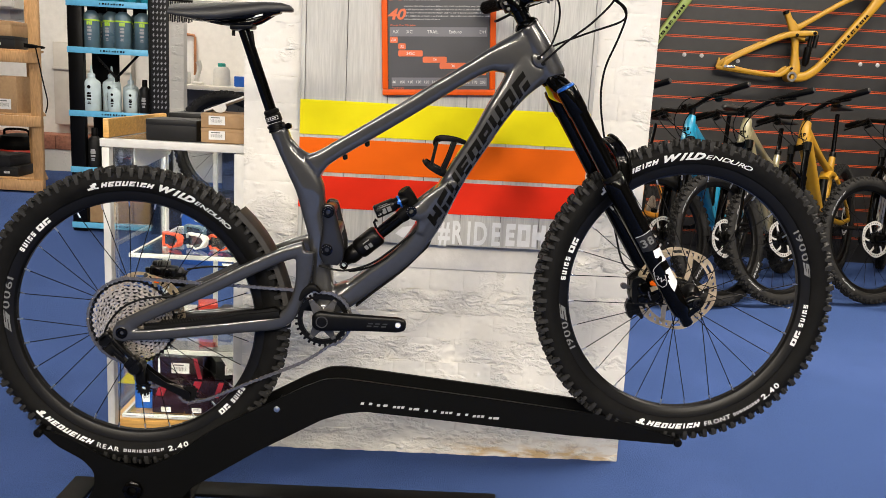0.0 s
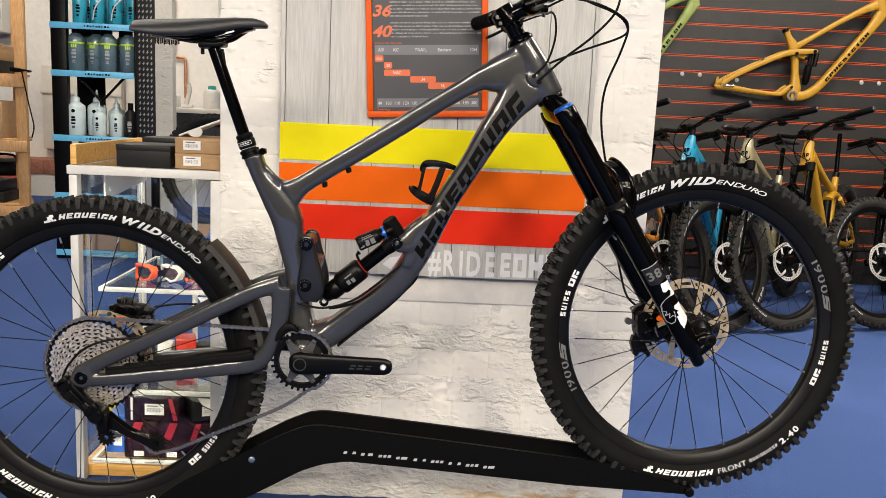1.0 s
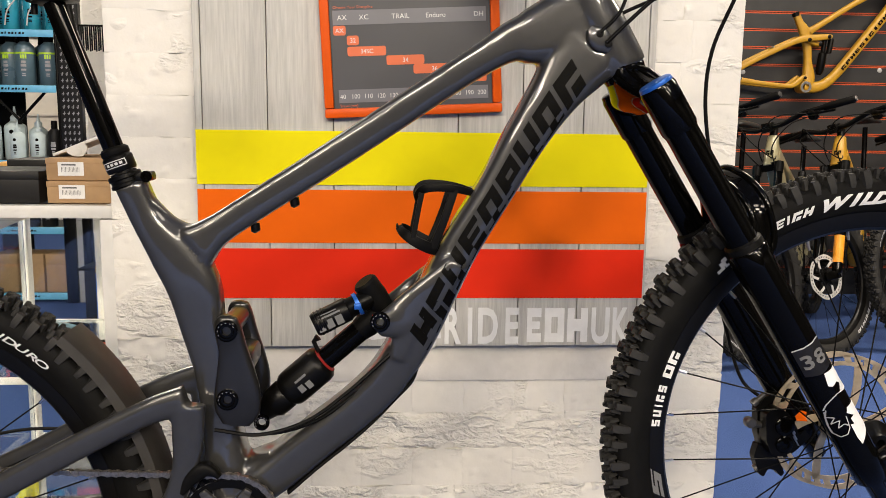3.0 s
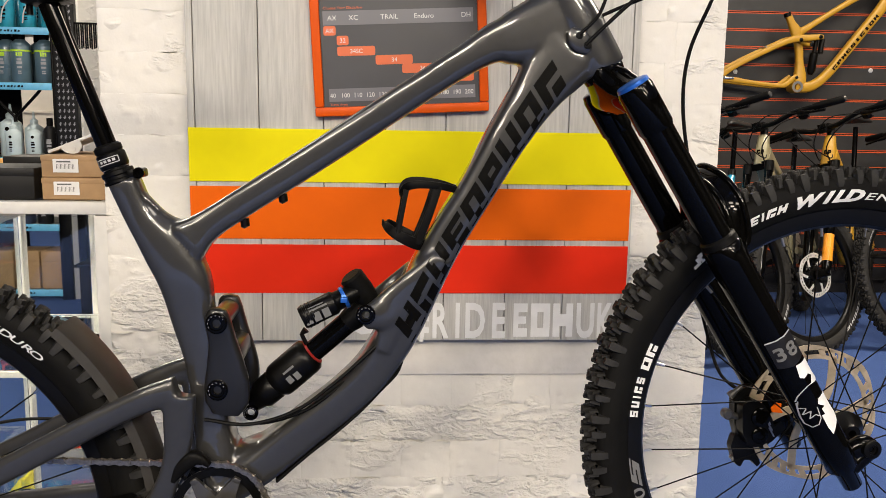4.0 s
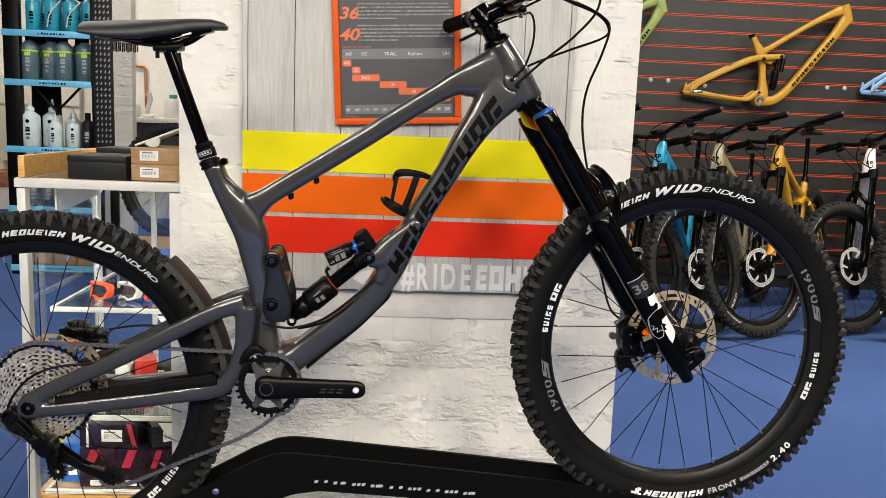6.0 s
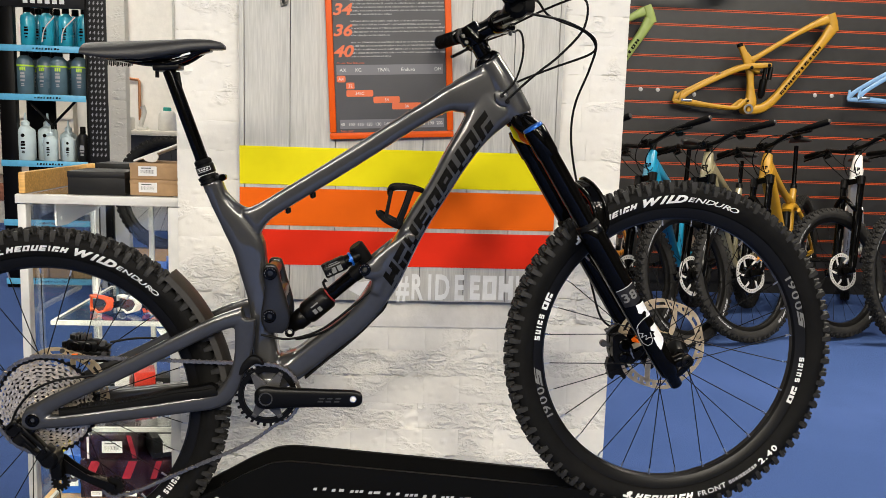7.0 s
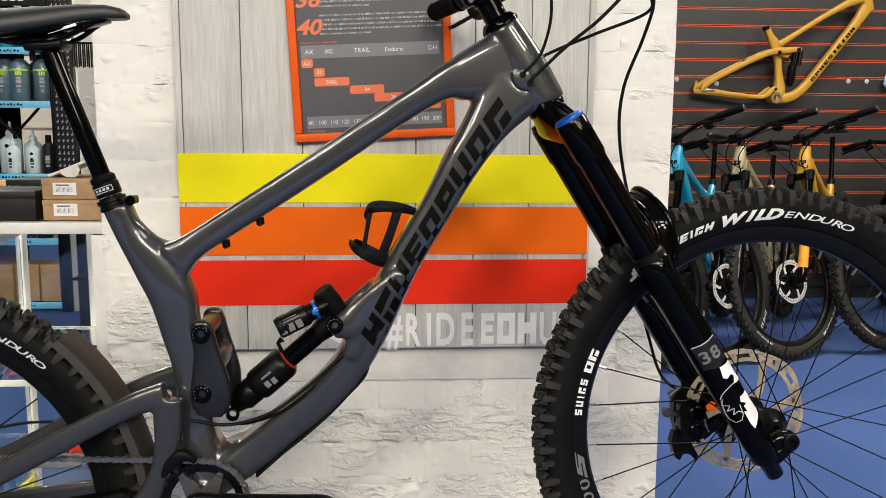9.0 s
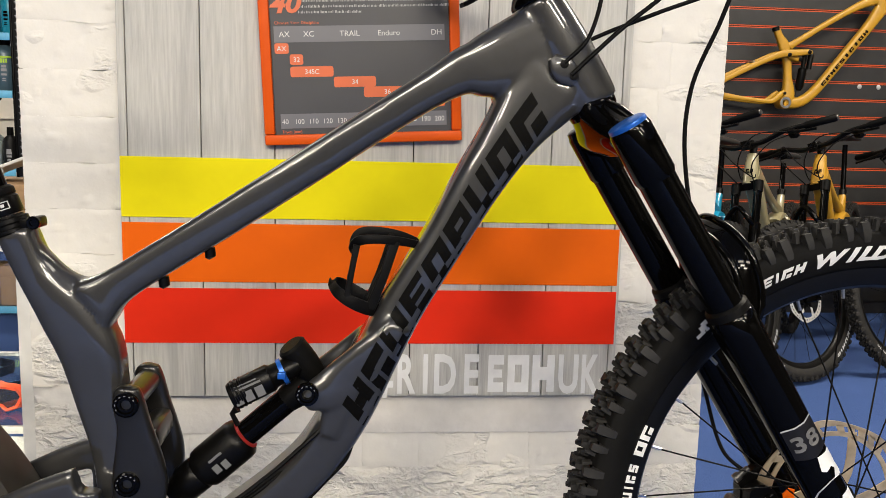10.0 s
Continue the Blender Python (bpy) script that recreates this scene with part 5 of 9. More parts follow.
# fork
fd = Vector((0.3216, 0, -0.5117)).normalized()
LEG = {-1: Vector((0.3292, CYB - 0.081, 1.1212)), 1: Vector((0.3325, CYB + 0.071, 1.1228))}
for s in (-1, 1):
    p = LEG[s]
    bm = B()
    tube(bm, [p, p + fd * 0.02, p + fd * 0.26], [0.0203, 0.0203, 0.0203], 28)
    spart("stanchion", bm, BLACK_GLOSS, bike, "gloss black fork stanchion")
    bm = B()
    tube(bm, [p - fd * 0.012, p - fd * 0.008, p + fd * 0.045, p + fd * 0.050], [0.0212, 0.0226, 0.0226, 0.0206], 28)
    spart("fork_shoulder", bm, BLACK_GLOSS, bike)
    bm = B()
    tube(bm, [p + fd * 0.215, p + fd * 0.219, p + fd * 0.240, p + fd * 0.30, p + fd * 0.44, p + fd * 0.53, p + fd * 0.568, p + fd * 0.576, p + fd * 0.601, p + fd * 0.604], [0.0225, 0.0255, 0.0256, 0.0243, 0.0232, 0.0224, 0.0212, 0.0138, 0.0128, 0.0095], 30)
    spart("fork_lower", bm, BLACK_GLOSS, bike, "gloss black fork lower leg", angle=50)
    bm = B()
    lug = Vector((FH[0], p.y, FH[2] + s * 0.003 - 0.003))
    loft(bm, [(lug.x - 0.042, lug.z - 0.024, 0.010, 0.010, p.y), (lug.x - 0.018, lug.z - 0.004, 0.014, 0.011, p.y), (lug.x, lug.z, 0.0155, 0.012, p.y), (lug.x + 0.012, lug.z + 0.001, 0.009, 0.010, p.y)], n=2.6)
    loft(bm, [(lug.x - 0.020, lug.z - 0.030, 0.010, 0.010, p.y), (lug.x + 0.002, lug.z - 0.008, 0.012, 0.011, p.y)], n=2.6)
    spart("axle_lug", bm, BLACK_GLOSS, bike, "gloss black axle lug", angle=50)
    if s < 0:
        # bridge over the tyre, moulded with the legs: a broad band with a ribbed inner web
        way = smooth_path([(0.460, 0.0655, 0.905), (0.475, 0.0660, 0.945), (0.467, 0.0600, 0.988), (0.455, 0.0420, 1.012), (0.448, 0.0200, 1.022), (0.446, 0.0, 1.025),
                           (0.448, -0.0200, 1.022), (0.455, -0.0420, 1.012), (0.467, -0.0600, 0.988), (0.475, -0.0660, 0.945), (0.460, -0.0655, 0.905)], 5)
        fn = Vector((-fd.z, 0, fd.x))
        for thick, wide, back in ((0.0058, 0.0150, 0.0), (0.0105, 0.0050, -0.012), (0.0088, 0.0045, 0.012)):
            loops = []
            for k, q in enumerate(way):
                d = (way[min(k + 1, len(way) - 1)] - way[max(k - 1, 0)]).normalized()
                o = fn.cross(d).normalized()
                w = (fn - d * fn.dot(d)).normalized()
                c = Vector((q.x, CYB + q.y, q.z)) + w * back
                loops.append([c + o * thick * math.copysign(abs(math.cos(a)) ** 0.6, math.cos(a)) + w * wide * math.copysign(abs(math.sin(a)) ** 0.6, math.sin(a)) for a in (2 * math.pi * m / 12 for m in range(12))])
            spart("fork_arch" if back == 0 else "arch_rib", rings(B(), loops), BLACK_GLOSS, bike, "gloss black fork arch over the tyre" if back == 0 else "", angle=50)
    bm = B()
    tube(bm, [p + fd * 0.205, p + fd * 0.208, p + fd * 0.216], [0.0205, 0.0235, 0.0242], 28)
    spart("wiper_seal", bm, BLACK_MATT, bike)
    bm = B()
    spin(bm, (FH[0], p.y + s * 0.0125, lug.z), [(0.004, -s * 0.002), (0.0125, -s * 0.002), (0.0125, s * 0.003), (0.010, s * 0.004), (0.007, s * 0.004), (0.0065, s * 0.001), (0.004, s * 0.001)], 24)
    spart("axle_cap", bm, BLACK_SATIN, bike, "black axle cap")
bm = B()
loft(bm, [(0.340, 1.113, 0.017, 0.088, CYB - 0.005), (0.327, 1.126, 0.021, 0.084, CYB - 0.005), (0.317, 1.139, 0.021, 0.052, CYB - 0.003), (0.309, 1.154, 0.022, 0.033, CYB), (0.306, 1.162, 0.024, 0.028, CYB)], n=2.6, seg=28)
spart("fork_crown", bm, BLACK_GLOSS, bike, "gloss black fork crown", angle=60)
# forged ribs and the crown race under the head tube
bm = B()
tube(bm, [Vector((0.3135, CYB, 1.1500)), Vector((0.3100, CYB, 1.1560)), Vector((0.3075, CYB, 1.1602))], [0.0275, 0.0285, 0.0270], 28)
spart("crown_race", bm, BLACK_GLOSS, bike)
for s in (-1, 1):
    bm = B()
    tube(bm, smooth_path([(0.3180, CYB + s * 0.026, 1.1560), (0.3290, CYB + s * 0.040, 1.1490), (0.3400, CYB + s * 0.052, 1.1380)], 5), [0.0075] * 6 + [0.0070] * 5, 12)
    spart("crown_rib", bm, BLACK_GLOSS, bike)
for s, mm, lab in ((-1, BLUE_ANOD, "blue anodised fork dial"), (1, BLACK_GLOSS, "black fork cap")):
    p = LEG[s]
    bm = B()
    tube(bm, [p - fd * 0.010, p - fd * 0.0115, p - fd * 0.0165, p - fd * 0.0180, p - fd * 0.0176], [0.0205, 0.0212, 0.0205, 0.0180, 0.004], 28)
    spart("fork_dial", bm, mm, bike, lab)
fs = fd.cross(Vector((0, -1, 0))).normalized()


def leg_shape(outline, r=0.0246):
    """A flat printed shape wrapped on the near fork leg: outline of (distance down the leg, height across it)."""
    bm = B()
    pL = LEG[-1]
    f = bm.faces.new([bm.verts.new((d, h, 0)) for d, h in outline])
    bmesh.ops.triangulate(bm, faces=[f])
    bmesh.ops.subdivide_edges(bm, edges=bm.edges[:], cuts=2, use_grid_fill=True)
    for v in bm.verts:
        d, h = v.co.x, v.co.y
        c = pL + fd * d + fs * h
        v.co = (c.x, pL.y - math.sqrt(max(r ** 2 - h * h, 0)) - 0.0008, c.z)
    return bm


FG = 0.042
for outline in ([(0.399, -0.001), (0.402, -0.0205), (0.411, -0.0205), (0.421, -0.0196), (0.434, -0.0215), (0.435, -0.018), (0.433, -0.012), (0.432, -0.008), (0.423, -0.0145), (0.415, -0.015), (0.414, -0.010), (0.418, -0.011), (0.420, -0.003), (0.416, 0.002)],
                [(0.454, -0.006), (0.4544, -0.020), (0.4705, -0.0196), (0.492, -0.0215), (0.4975, -0.016), (0.5075, -0.0015), (0.4956, 0.0006), (0.476, 0.0002), (0.4777, -0.0046), (0.469, -0.004), (0.468, -0.0095), (0.460, -0.0026)]):
    spart("fork_graphic", leg_shape(outline, 0.0238), INK_PALE, bike, "white printed shape on the fork")
for line in ([(0.434, -0.016), (0.431, -0.004), (0.4336, 0.006), (0.4387, 0.0148), (0.4455, 0.019)],
             [(0.4457, 0.017), (0.456, 0.0205), (0.4586, 0.013), (0.4666, 0.019), (0.4643, 0.0095), (0.474, 0.0144), (0.471, 0.0065), (0.475, 0.0033)],
             [(0.448, 0.019), (0.4575, 0.0205), (0.469, 0.0215), (0.480, 0.0212), (0.487, 0.0164), (0.486, 0.0087), (0.479, 0.003), (0.463, 0.0004)]):
    bm = B()
    for (d0, h0), (d1, h1) in zip(line, line[1:]):
        ln = math.hypot(d1 - d0, h1 - h0)
        nd, nh = (h0 - h1) / ln * 0.0007, (d1 - d0) / ln * 0.0007
        q = [(d0 - nd, h0 - nh), (d1 - nd, h1 - nh), (d1 + nd, h1 + nh), (d0 + nd, h0 + nh)]
        bm.faces.new([bm.verts.new((*(LEG[-1] + fd * d + fs * h).xz, math.sqrt(0.0238 ** 2 - h * h))) for d, h in q])
    for v in bm.verts:
        v.co = (v.co.x, LEG[-1].y - v.co.z - 0.0010, v.co.y)
    spart("fork_outline", bm, INK_GREY, bike, "thin grey printed outline")
spart("fork_badge", leg_shape([(FG + a, b) for a, b in ((0.314, -0.019), (0.314, 0.019), (0.352, 0.019), (0.356, 0.0), (0.352, -0.019))], 0.0244), BADGE_NAVY, bike, "dark grey fork badge")
spart("fork_badge_edge", leg_shape([(FG + a, b) for a, b in ((0.313, -0.019), (0.313, 0.019), (0.3148, 0.019), (0.3148, -0.019))], 0.0246), INK_GREY, bike)
for k, digit in enumerate("38"):
    bm = B()
    vs, fsx = letters(digit, 0.026, 1.15, 0.0, 0.03)
    pv = []
    for a, b in vs:
        h = -(a - 0.0170 + 0.0170 * k)
        c = LEG[-1] + fd * (FG + 0.342 - b) + fs * h
        pv.append(bm.verts.new((c.x, LEG[-1].y - math.sqrt(max(0.0247 ** 2 - h * h, 0)) - 0.0014, c.z)))
    for f in fsx:
        bm.faces.new([pv[i] for i in f])
    spart("fork_number", bm, INK_DIM, bike, "grey digit of the number 38")

# wheels with their printed marks
fw, ft = wheel(bike, None, "front_wheel", True, 28, rotor="rotor", m=Matrix.Translation(-ORG[bike]) @ STEER @ Matrix.Translation(FH), phase=6.2)
rw, rt = wheel(bike, RH, "rear_wheel", True, 28, rotor="rotor", phase=3.0)
def rim_face(r):
    return 0.0166 + 0.001 * (r - RIM_IN) / 0.028


def wheel_prints(tyre_ob, rim_ob, top, wild, enduro, low, word, small, size, rims, numbers):
    """White sidewall prints and rim prints of a display-bike wheel; angles in degrees anticlockwise from +x."""
    for run in (top, low):
        mark_part("tyre_print", arc_shapes(B(), "ADFBDICA", run[1], run[2], 0.3205, 0.3318, side_y, 0.2, 0.35), INK_WHITE, tyre_ob, "bold white block shapes printed on the sidewall")
        sg = 1 if run[2] > run[1] else -1
        lo, hi = (0.3335, 0.3195) if sg > 0 else (0.3195, 0.3335)
        bm = B()
        for fa, fb, ra, rb in ((0.0, 0.55, 0.0, 0.35), (0.35, 0.75, 0.25, 0.8), (0.55, 0.9, 0.6, 1.0), (0.6, 1.0, 0.0, 0.25)):
            c = [(run[0] + (run[1] - run[0]) * 0.8 * f, lo + (hi - lo) * q) for f, q in ((fa, ra), (fb, ra), (fb, rb), (fa, rb))]
            bm.faces.new([bm.verts.new((r * math.cos(radians(a)), -side_y(r) - 0.0007, r * math.sin(radians(a)))) for a, r in c])
        mark_part("tyre_logo", bm, INK_WHITE, tyre_ob, "small white logo shape on the sidewall")
    mark_part("tyre_lettering", arc_word(B(), "WILD", wild[0], wild[1], 0.3268, 0.0150, side_y, True, 0.055, 0.42, 0.03), INK_WHITE, tyre_ob, "bold white slanted sidewall lettering")
    mark_part("tyre_lettering", arc_word(B(), "ENDURO", enduro[0], enduro[1], 0.3262, 0.0096, side_y, True, 0.012, 0.25, 0.07), INK_WHITE, tyre_ob, "thin white sidewall lettering")
    mark_part("tyre_lettering", arc_word(B(), word[0], word[1], word[2], 0.3272, 0.0105, side_y, False), INK_WHITE, tyre_ob, "white sidewall lettering")
    mark_part("tyre_lettering", arc_word(B(), "2.40", size[0], size[1], 0.3272, 0.0115, side_y, False, 0.03), INK_WHITE, tyre_ob, "bold white size number")
    mark_part("tyre_print", arc_shapes(B(), "FBAISDBCSE", small[0], small[1], 0.3238, 0.3305, side_y, 0.3), INK_GREY, tyre_ob, "small pale shapes on the sidewall")
    for a, b, c, d in rims:
        mark_part("rim_print", arc_shapes(B(), "FC", a, b, RIM_IN + 0.0125, RIM_IN + 0.0262, rim_face, 0.14), INK_WHITE, rim_ob, "bold white shapes printed on the rim")
        mark_part("rim_print", arc_shapes(B(), "SBICS", c, d, RIM_IN + 0.0135, RIM_IN + 0.0248, rim_face, 0.34), INK_WHITE, rim_ob, "thin white shapes printed on the rim")
    for a0, a1, a2 in numbers:
        mark_part("rim_number", arc_word(B(), "1900", a0, a1, RIM_IN + 0.0190, 0.0165, rim_face, a1 < a0, 0.012), INK_DIM, rim_ob, "dim grey number on the rim")
        mark_part("rim_mark", arc_shapes(B(), "S", a1, a2, RIM_IN + 0.0110, RIM_IN + 0.0270, rim_face, 0.2, 0.3), INK_DIM, rim_ob, "dim grey shape on the rim")


wheel_prints(ft, fw, (135, 130, 107.8), (105.0, 88.6), (87.9, 67.4), (252.5, 257.5, 281), ("FRONT", 282.6, 294.7), (295.8, 308.9), (309.8, 319.5),
             ((163.1, 155.7, 176.0, 164.6), (-23.6, -15.7, -14.3, -2.9)), ((32.8, 16.9, 9.2), (208.5, 194.5, 186.5)))
wheel_prints(rt, rw, (107.7, 102.0, 80.6), (78.0, 63.8), (63.2, 45.8), (225, 229.7, 251.9), ("REAR", 253.5, 263.5), (264.8, 282.5), (283.9, 293.4),
             ((137.1, 129.2, 149.6, 138.4), (-48.1, -41.9, -40.2, -30.7)), ((162, 178, 188),))

# cassette, chain, derailleur, crank
bm = B()
spin(bm, (RH[0], CYB, RH[2]), [(0.010, -0.0600), (0.020, -0.0600), (0.030, -0.050), (0.050, -0.040), (0.070, -0.031), (0.085, -0.0245), (0.010, -0.0235)], 36)
cassette = part("cassette", bm, BLACK_SATIN, bike, "wide-range cassette with silver sprockets and a black largest one")
n_cogs = 12
for k in range(n_cogs):
    bm = B()
    r = 0.024 + (0.1040 - 0.024) * ((n_cogs - 1 - k) / (n_cogs - 1)) ** 1.05
    yy = CYB - 0.026 - 0.0031 * k
    teeth = max(11, int(r / 0.0021))
    ri = max(r - (0.0078 if k else 0.009), 0.014)
    outer = []
    for t in range(teeth * 4):
        a = 2 * math.pi * t / (teeth * 4)
        outer.append((r - (0.0048, 0.0042, 0.0, 0.0008)[t % 4], a))
    va = [[bm.verts.new((RH[0] + q * math.cos(a), yy + d, RH[2] + q * math.sin(a))) for q, a in (outer if e else [(ri + 0.0012 * math.cos(a * 18), a) for _, a in outer])] for d in (-0.0008, 0.0008) for e in (0, 1)]
    L2 = len(outer)
    for i in range(L2):
        j = (i + 1) % L2
        bm.faces.new((va[0][i], va[0][j], va[1][j], va[1][i]))
        bm.faces.new((va[2][i], va[3][i], va[3][j], va[2][j]))
        bm.faces.new((va[1][i], va[1][j], va[3][j], va[3][i]))
        bm.faces.new((va[0][i], va[2][i], va[2][j], va[0][j]))
    # shift ramps pressed into the flank
    for q in range(4):
        a = 2 * math.pi * q / 4 + k * 1.37
        box(bm, ri - 0.0045, -0.0011, -0.0030, ri + 0.0050, 0.0011, 0.0030, 0.0006, Matrix.Translation((RH[0], yy, RH[2])) @ Matrix.Rotation(-a, 4, "Y") @ Matrix.Rotation(0.5, 4, "Y"), 1)
    part("sprocket", bm, STEEL if k else BLACK_SATIN, cassette, angle=15)
bm = B()
spin(bm, (RH[0], CYB, RH[2]), [(0.006, -0.066), (0.016, -0.066), (0.019, -0.060), (0.019, -0.024), (0.006, -0.024)], 24)
part("freehub", bm, BLACK_SATIN, bike)
spoke_prot = B()
spin(spoke_prot, (-0.192, CYB - 0.050, 0.576), [(0.050, -0.0012), (0.050, 0.0012), (0.0600, 0.0012), (0.0600, -0.0012)], 64)
for t in range(30):
    a = 2 * math.pi * t / 30
    box(spoke_prot, 0.059, -0.0011, -0.0030, 0.0668, 0.0011, 0.0030, 0.0012, Matrix.Translation((-0.192, CYB - 0.050, 0.576)) @ Matrix.Rotation(a, 4, "Y"), 1)
part("chainring", spoke_prot, BLACK_SATIN, bike, "black chainring", angle=25)
spoke_prot = B()
turned(spoke_prot, (-0.192, CYB - 0.054, 0.578), [(0.024, 0.003), (0.024, -0.004), (0.021, -0.006)], 24, "y")
for t in range(4):
    a = -radians((59, 124, 239, 300)[t])
    rings(spoke_prot, [[Matrix.Translation((-0.192, CYB - 0.054, 0.578)) @ Matrix.Rotation(a, 4, "Y") @ Vector((d, yq, zq)) for yq, zq in ((-th, -w), (-th, w), (0.0025, w), (0.0025, -w))] for d, w, th in ((0.018, 0.0135, 0.006), (0.036, 0.0085, 0.0045), (0.052, 0.0048, 0.0025))])
    box(spoke_prot, 0.047, -0.0035, -0.005, 0.054, 0.0025, 0.005, 0.001, Matrix.Translation((-0.192, CYB - 0.054, 0.578)) @ Matrix.Rotation(a, 4, "Y"))
part("crank_spider", spoke_prot, SPIDER, bike, "dark satin crank spider", angle=25)
bm = B()
cr = CYB - 0.076
loft(bm, [(-0.214, 0.580, 0.012, 0.006, cr), (-0.206, 0.580, 0.0205, 0.010, cr), (-0.192, 0.580, 0.0240, 0.011, cr), (-0.165, 0.580, 0.0220, 0.0105, cr), (-0.12, 0.5800, 0.0200, 0.0090, cr), (-0.06, 0.5795, 0.0185, 0.0080, cr), (-0.020, 0.579, 0.0180, 0.0075, cr), (-0.006, 0.579, 0.0150, 0.0072, cr), (0.000, 0.579, 0.0105, 0.007, cr), (0.0025, 0.579, 0.005, 0.005, cr)], n=3.2, seg=28)
part("crank_arm", bm, BLACK_SATIN, bike, "black crank arm with an open pedal hole", angle=50)
bm = B()
spin(bm, (-0.191, cr - 0.0105, 0.580), [(0.0112, 0.004), (0.0140, 0.004), (0.0140, -0.001), (0.0133, -0.002), (0.0120, -0.002), (0.0112, 0.001)], 28)
part("crank_ring", bm, SPIDER, bike, "thin dark alloy crank bolt ring")
bm = B()
spin(bm, (-0.016, cr - 0.0075, 0.580), [(0.0052, 0.002), (0.0066, 0.002), (0.0068, -0.0006), (0.0054, -0.0006)], 24)
part("pedal_hole_ring", bm, SILVER, bike)
# added pale disc, coloured as the bright wall seen through the hole
bm = B()
turned(bm, (-0.016, cr - 0.0079, 0.580), [(0.0053, 0.0), (0.0053, 0.0004)], 20, "y")
part("pedal_hole", bm, PLASTER, bike, "pale disc in the pedal hole, coloured as the bright wall behind")
bm = B()
turned(bm, (-0.191, cr - 0.0098, 0.580), [(0.0113, 0.0), (0.0113, 0.0004)], 20, "y")
part("crank_axle", bm, BLACK_MATT, bike)
bm = B()
for x0 in (-0.088, -0.072, -0.055):
    bar(bm, x0, 0.5735, x0 + 0.011, 0.577, cr - 0.0086, slant=0.001)
    bar(bm, x0 + 0.003, 0.580, x0 + 0.014, 0.583, cr - 0.0086, slant=0.001)
part("crank_print", bm, CRANK_INK, bike, kind="stuff")
bm = B()
loft(bm, [(-0.206, 0.578, 0.015, 0.006, CYB + 0.076), (-0.19, 0.578, 0.022, 0.010, CYB + 0.076), (-0.25, 0.577, 0.0165, 0.009, CYB + 0.076), (-0.345, 0.576, 0.0155, 0.0075, CYB + 0.076), (-0.362, 0.576, 0.010, 0.006, CYB + 0.076)], n=3)
part("crank_arm", bm, BLACK_SATIN, bike)
# chain guide on the frame
bm = B()
loft(bm, [(-0.247, 0.622, 0.004, 0.006, CYB - 0.056), (-0.236, 0.640, 0.009, 0.008, CYB - 0.056), (-0.220, 0.653, 0.010, 0.009, CYB - 0.056), (-0.207, 0.650, 0.006, 0.008, CYB - 0.056), (-0.200, 0.643, 0.003, 0.006, CYB - 0.056)], n=3)
spin(bm, (-0.192, CYB - 0.047, 0.576), [(0.0485, -0.0015), (0.0485, 0.0015), (0.0525, 0.0015), (0.0525, -0.0015)], 48)
part("chain_guide", bm, BLACK_MATT, bike)


def chain(path, name="chain"):
    pts = smooth_path(path, 10)
    L = [0.0]
    for a, b in zip(pts, pts[1:]):
        L.append(L[-1] + (b - a).length)
    n = int(L[-1] / 0.0125)
    bm = B()
    for i in range(n):
        d = (i + 0.5) * L[-1] / n
        k = max(j for j in range(len(L)) if L[j] <= d)
        k = min(k, len(pts) - 2)
        t = (d - L[k]) / max(L[k + 1] - L[k], 1e-6)
        p, tan = pts[k].lerp(pts[k + 1], t), (pts[k + 1] - pts[k]).normalized()
        m4 = Matrix.Translation(p) @ tan.to_track_quat("X", "Y").to_matrix().to_4x4()
        w = 0.0034 if i % 2 else 0.0020
        for s in (-1, 1):
            # link plates with a waist
            out = [(-0.0082, -0.0026), (-0.0060, -0.0040), (-0.0035, -0.0034), (0, -0.0025), (0.0035, -0.0034), (0.0060, -0.0040), (0.0082, -0.0026),
                   (0.0082, 0.0026), (0.0060, 0.0040), (0.0035, 0.0034), (0, 0.0025), (-0.0035, 0.0034), (-0.0060, 0.0040), (-0.0082, 0.0026)]
            va = [bm.verts.new(m4 @ Vector((x, z, s * w - 0.0005))) for x, z in out]
            vb = [bm.verts.new(m4 @ Vector((x, z, s * w + 0.0005))) for x, z in out]
            bm.faces.new(va), bm.faces.new(vb[::-1])
            for q in range(14):
                bm.faces.new((va[q], va[(q + 1) % 14], vb[(q + 1) % 14], vb[q]))
        e = m4 @ Vector((-0.0062, 0, 0))
        off = m4.to_3x3() @ Vector((0, 0, 0.0042))
        tube(bm, [e - off, e + off], 0.0022, 6)
    return bm


yc, yr = CYB - 0.050, CYB - 0.029
P = lambda x, z, y: Vector((x, y, z))
ch = []
for a in range(262, 88, -12):
    ch.append(P(RH[0] + 0.1045 * math.cos(radians(a)), RH[2] + 0.1045 * math.sin(radians(a)), yr))
ch += [P(-0.50, 0.6465, CYB - 0.035), P(-0.36, 0.6445, CYB - 0.043), P(-0.24, 0.643, CYB - 0.049)]
for a in range(92, -82, -14):
    ch.append(P(-0.192 + 0.0655 * math.cos(radians(a)), 0.576 + 0.0655 * math.sin(radians(a)), yc))
ch += [P(-0.24, 0.467, CYB - 0.046), P(-0.36, 0.410, CYB - 0.038), P(-0.46, 0.362, CYB - 0.033)]
for a in (-60, -100, -140, -180, -215):
    ch.append(P(-0.509 + 0.024 * math.cos(radians(a)), 0.372 + 0.024 * math.sin(radians(a)), CYB - 0.031))
ch += [P(-0.57, 0.390, CYB - 0.030)]
for a in (10, 50, 90, 130):
    ch.append(P(-0.618 + 0.021 * math.cos(radians(a)), 0.380 + 0.021 * math.sin(radians(a)), CYB - 0.029))
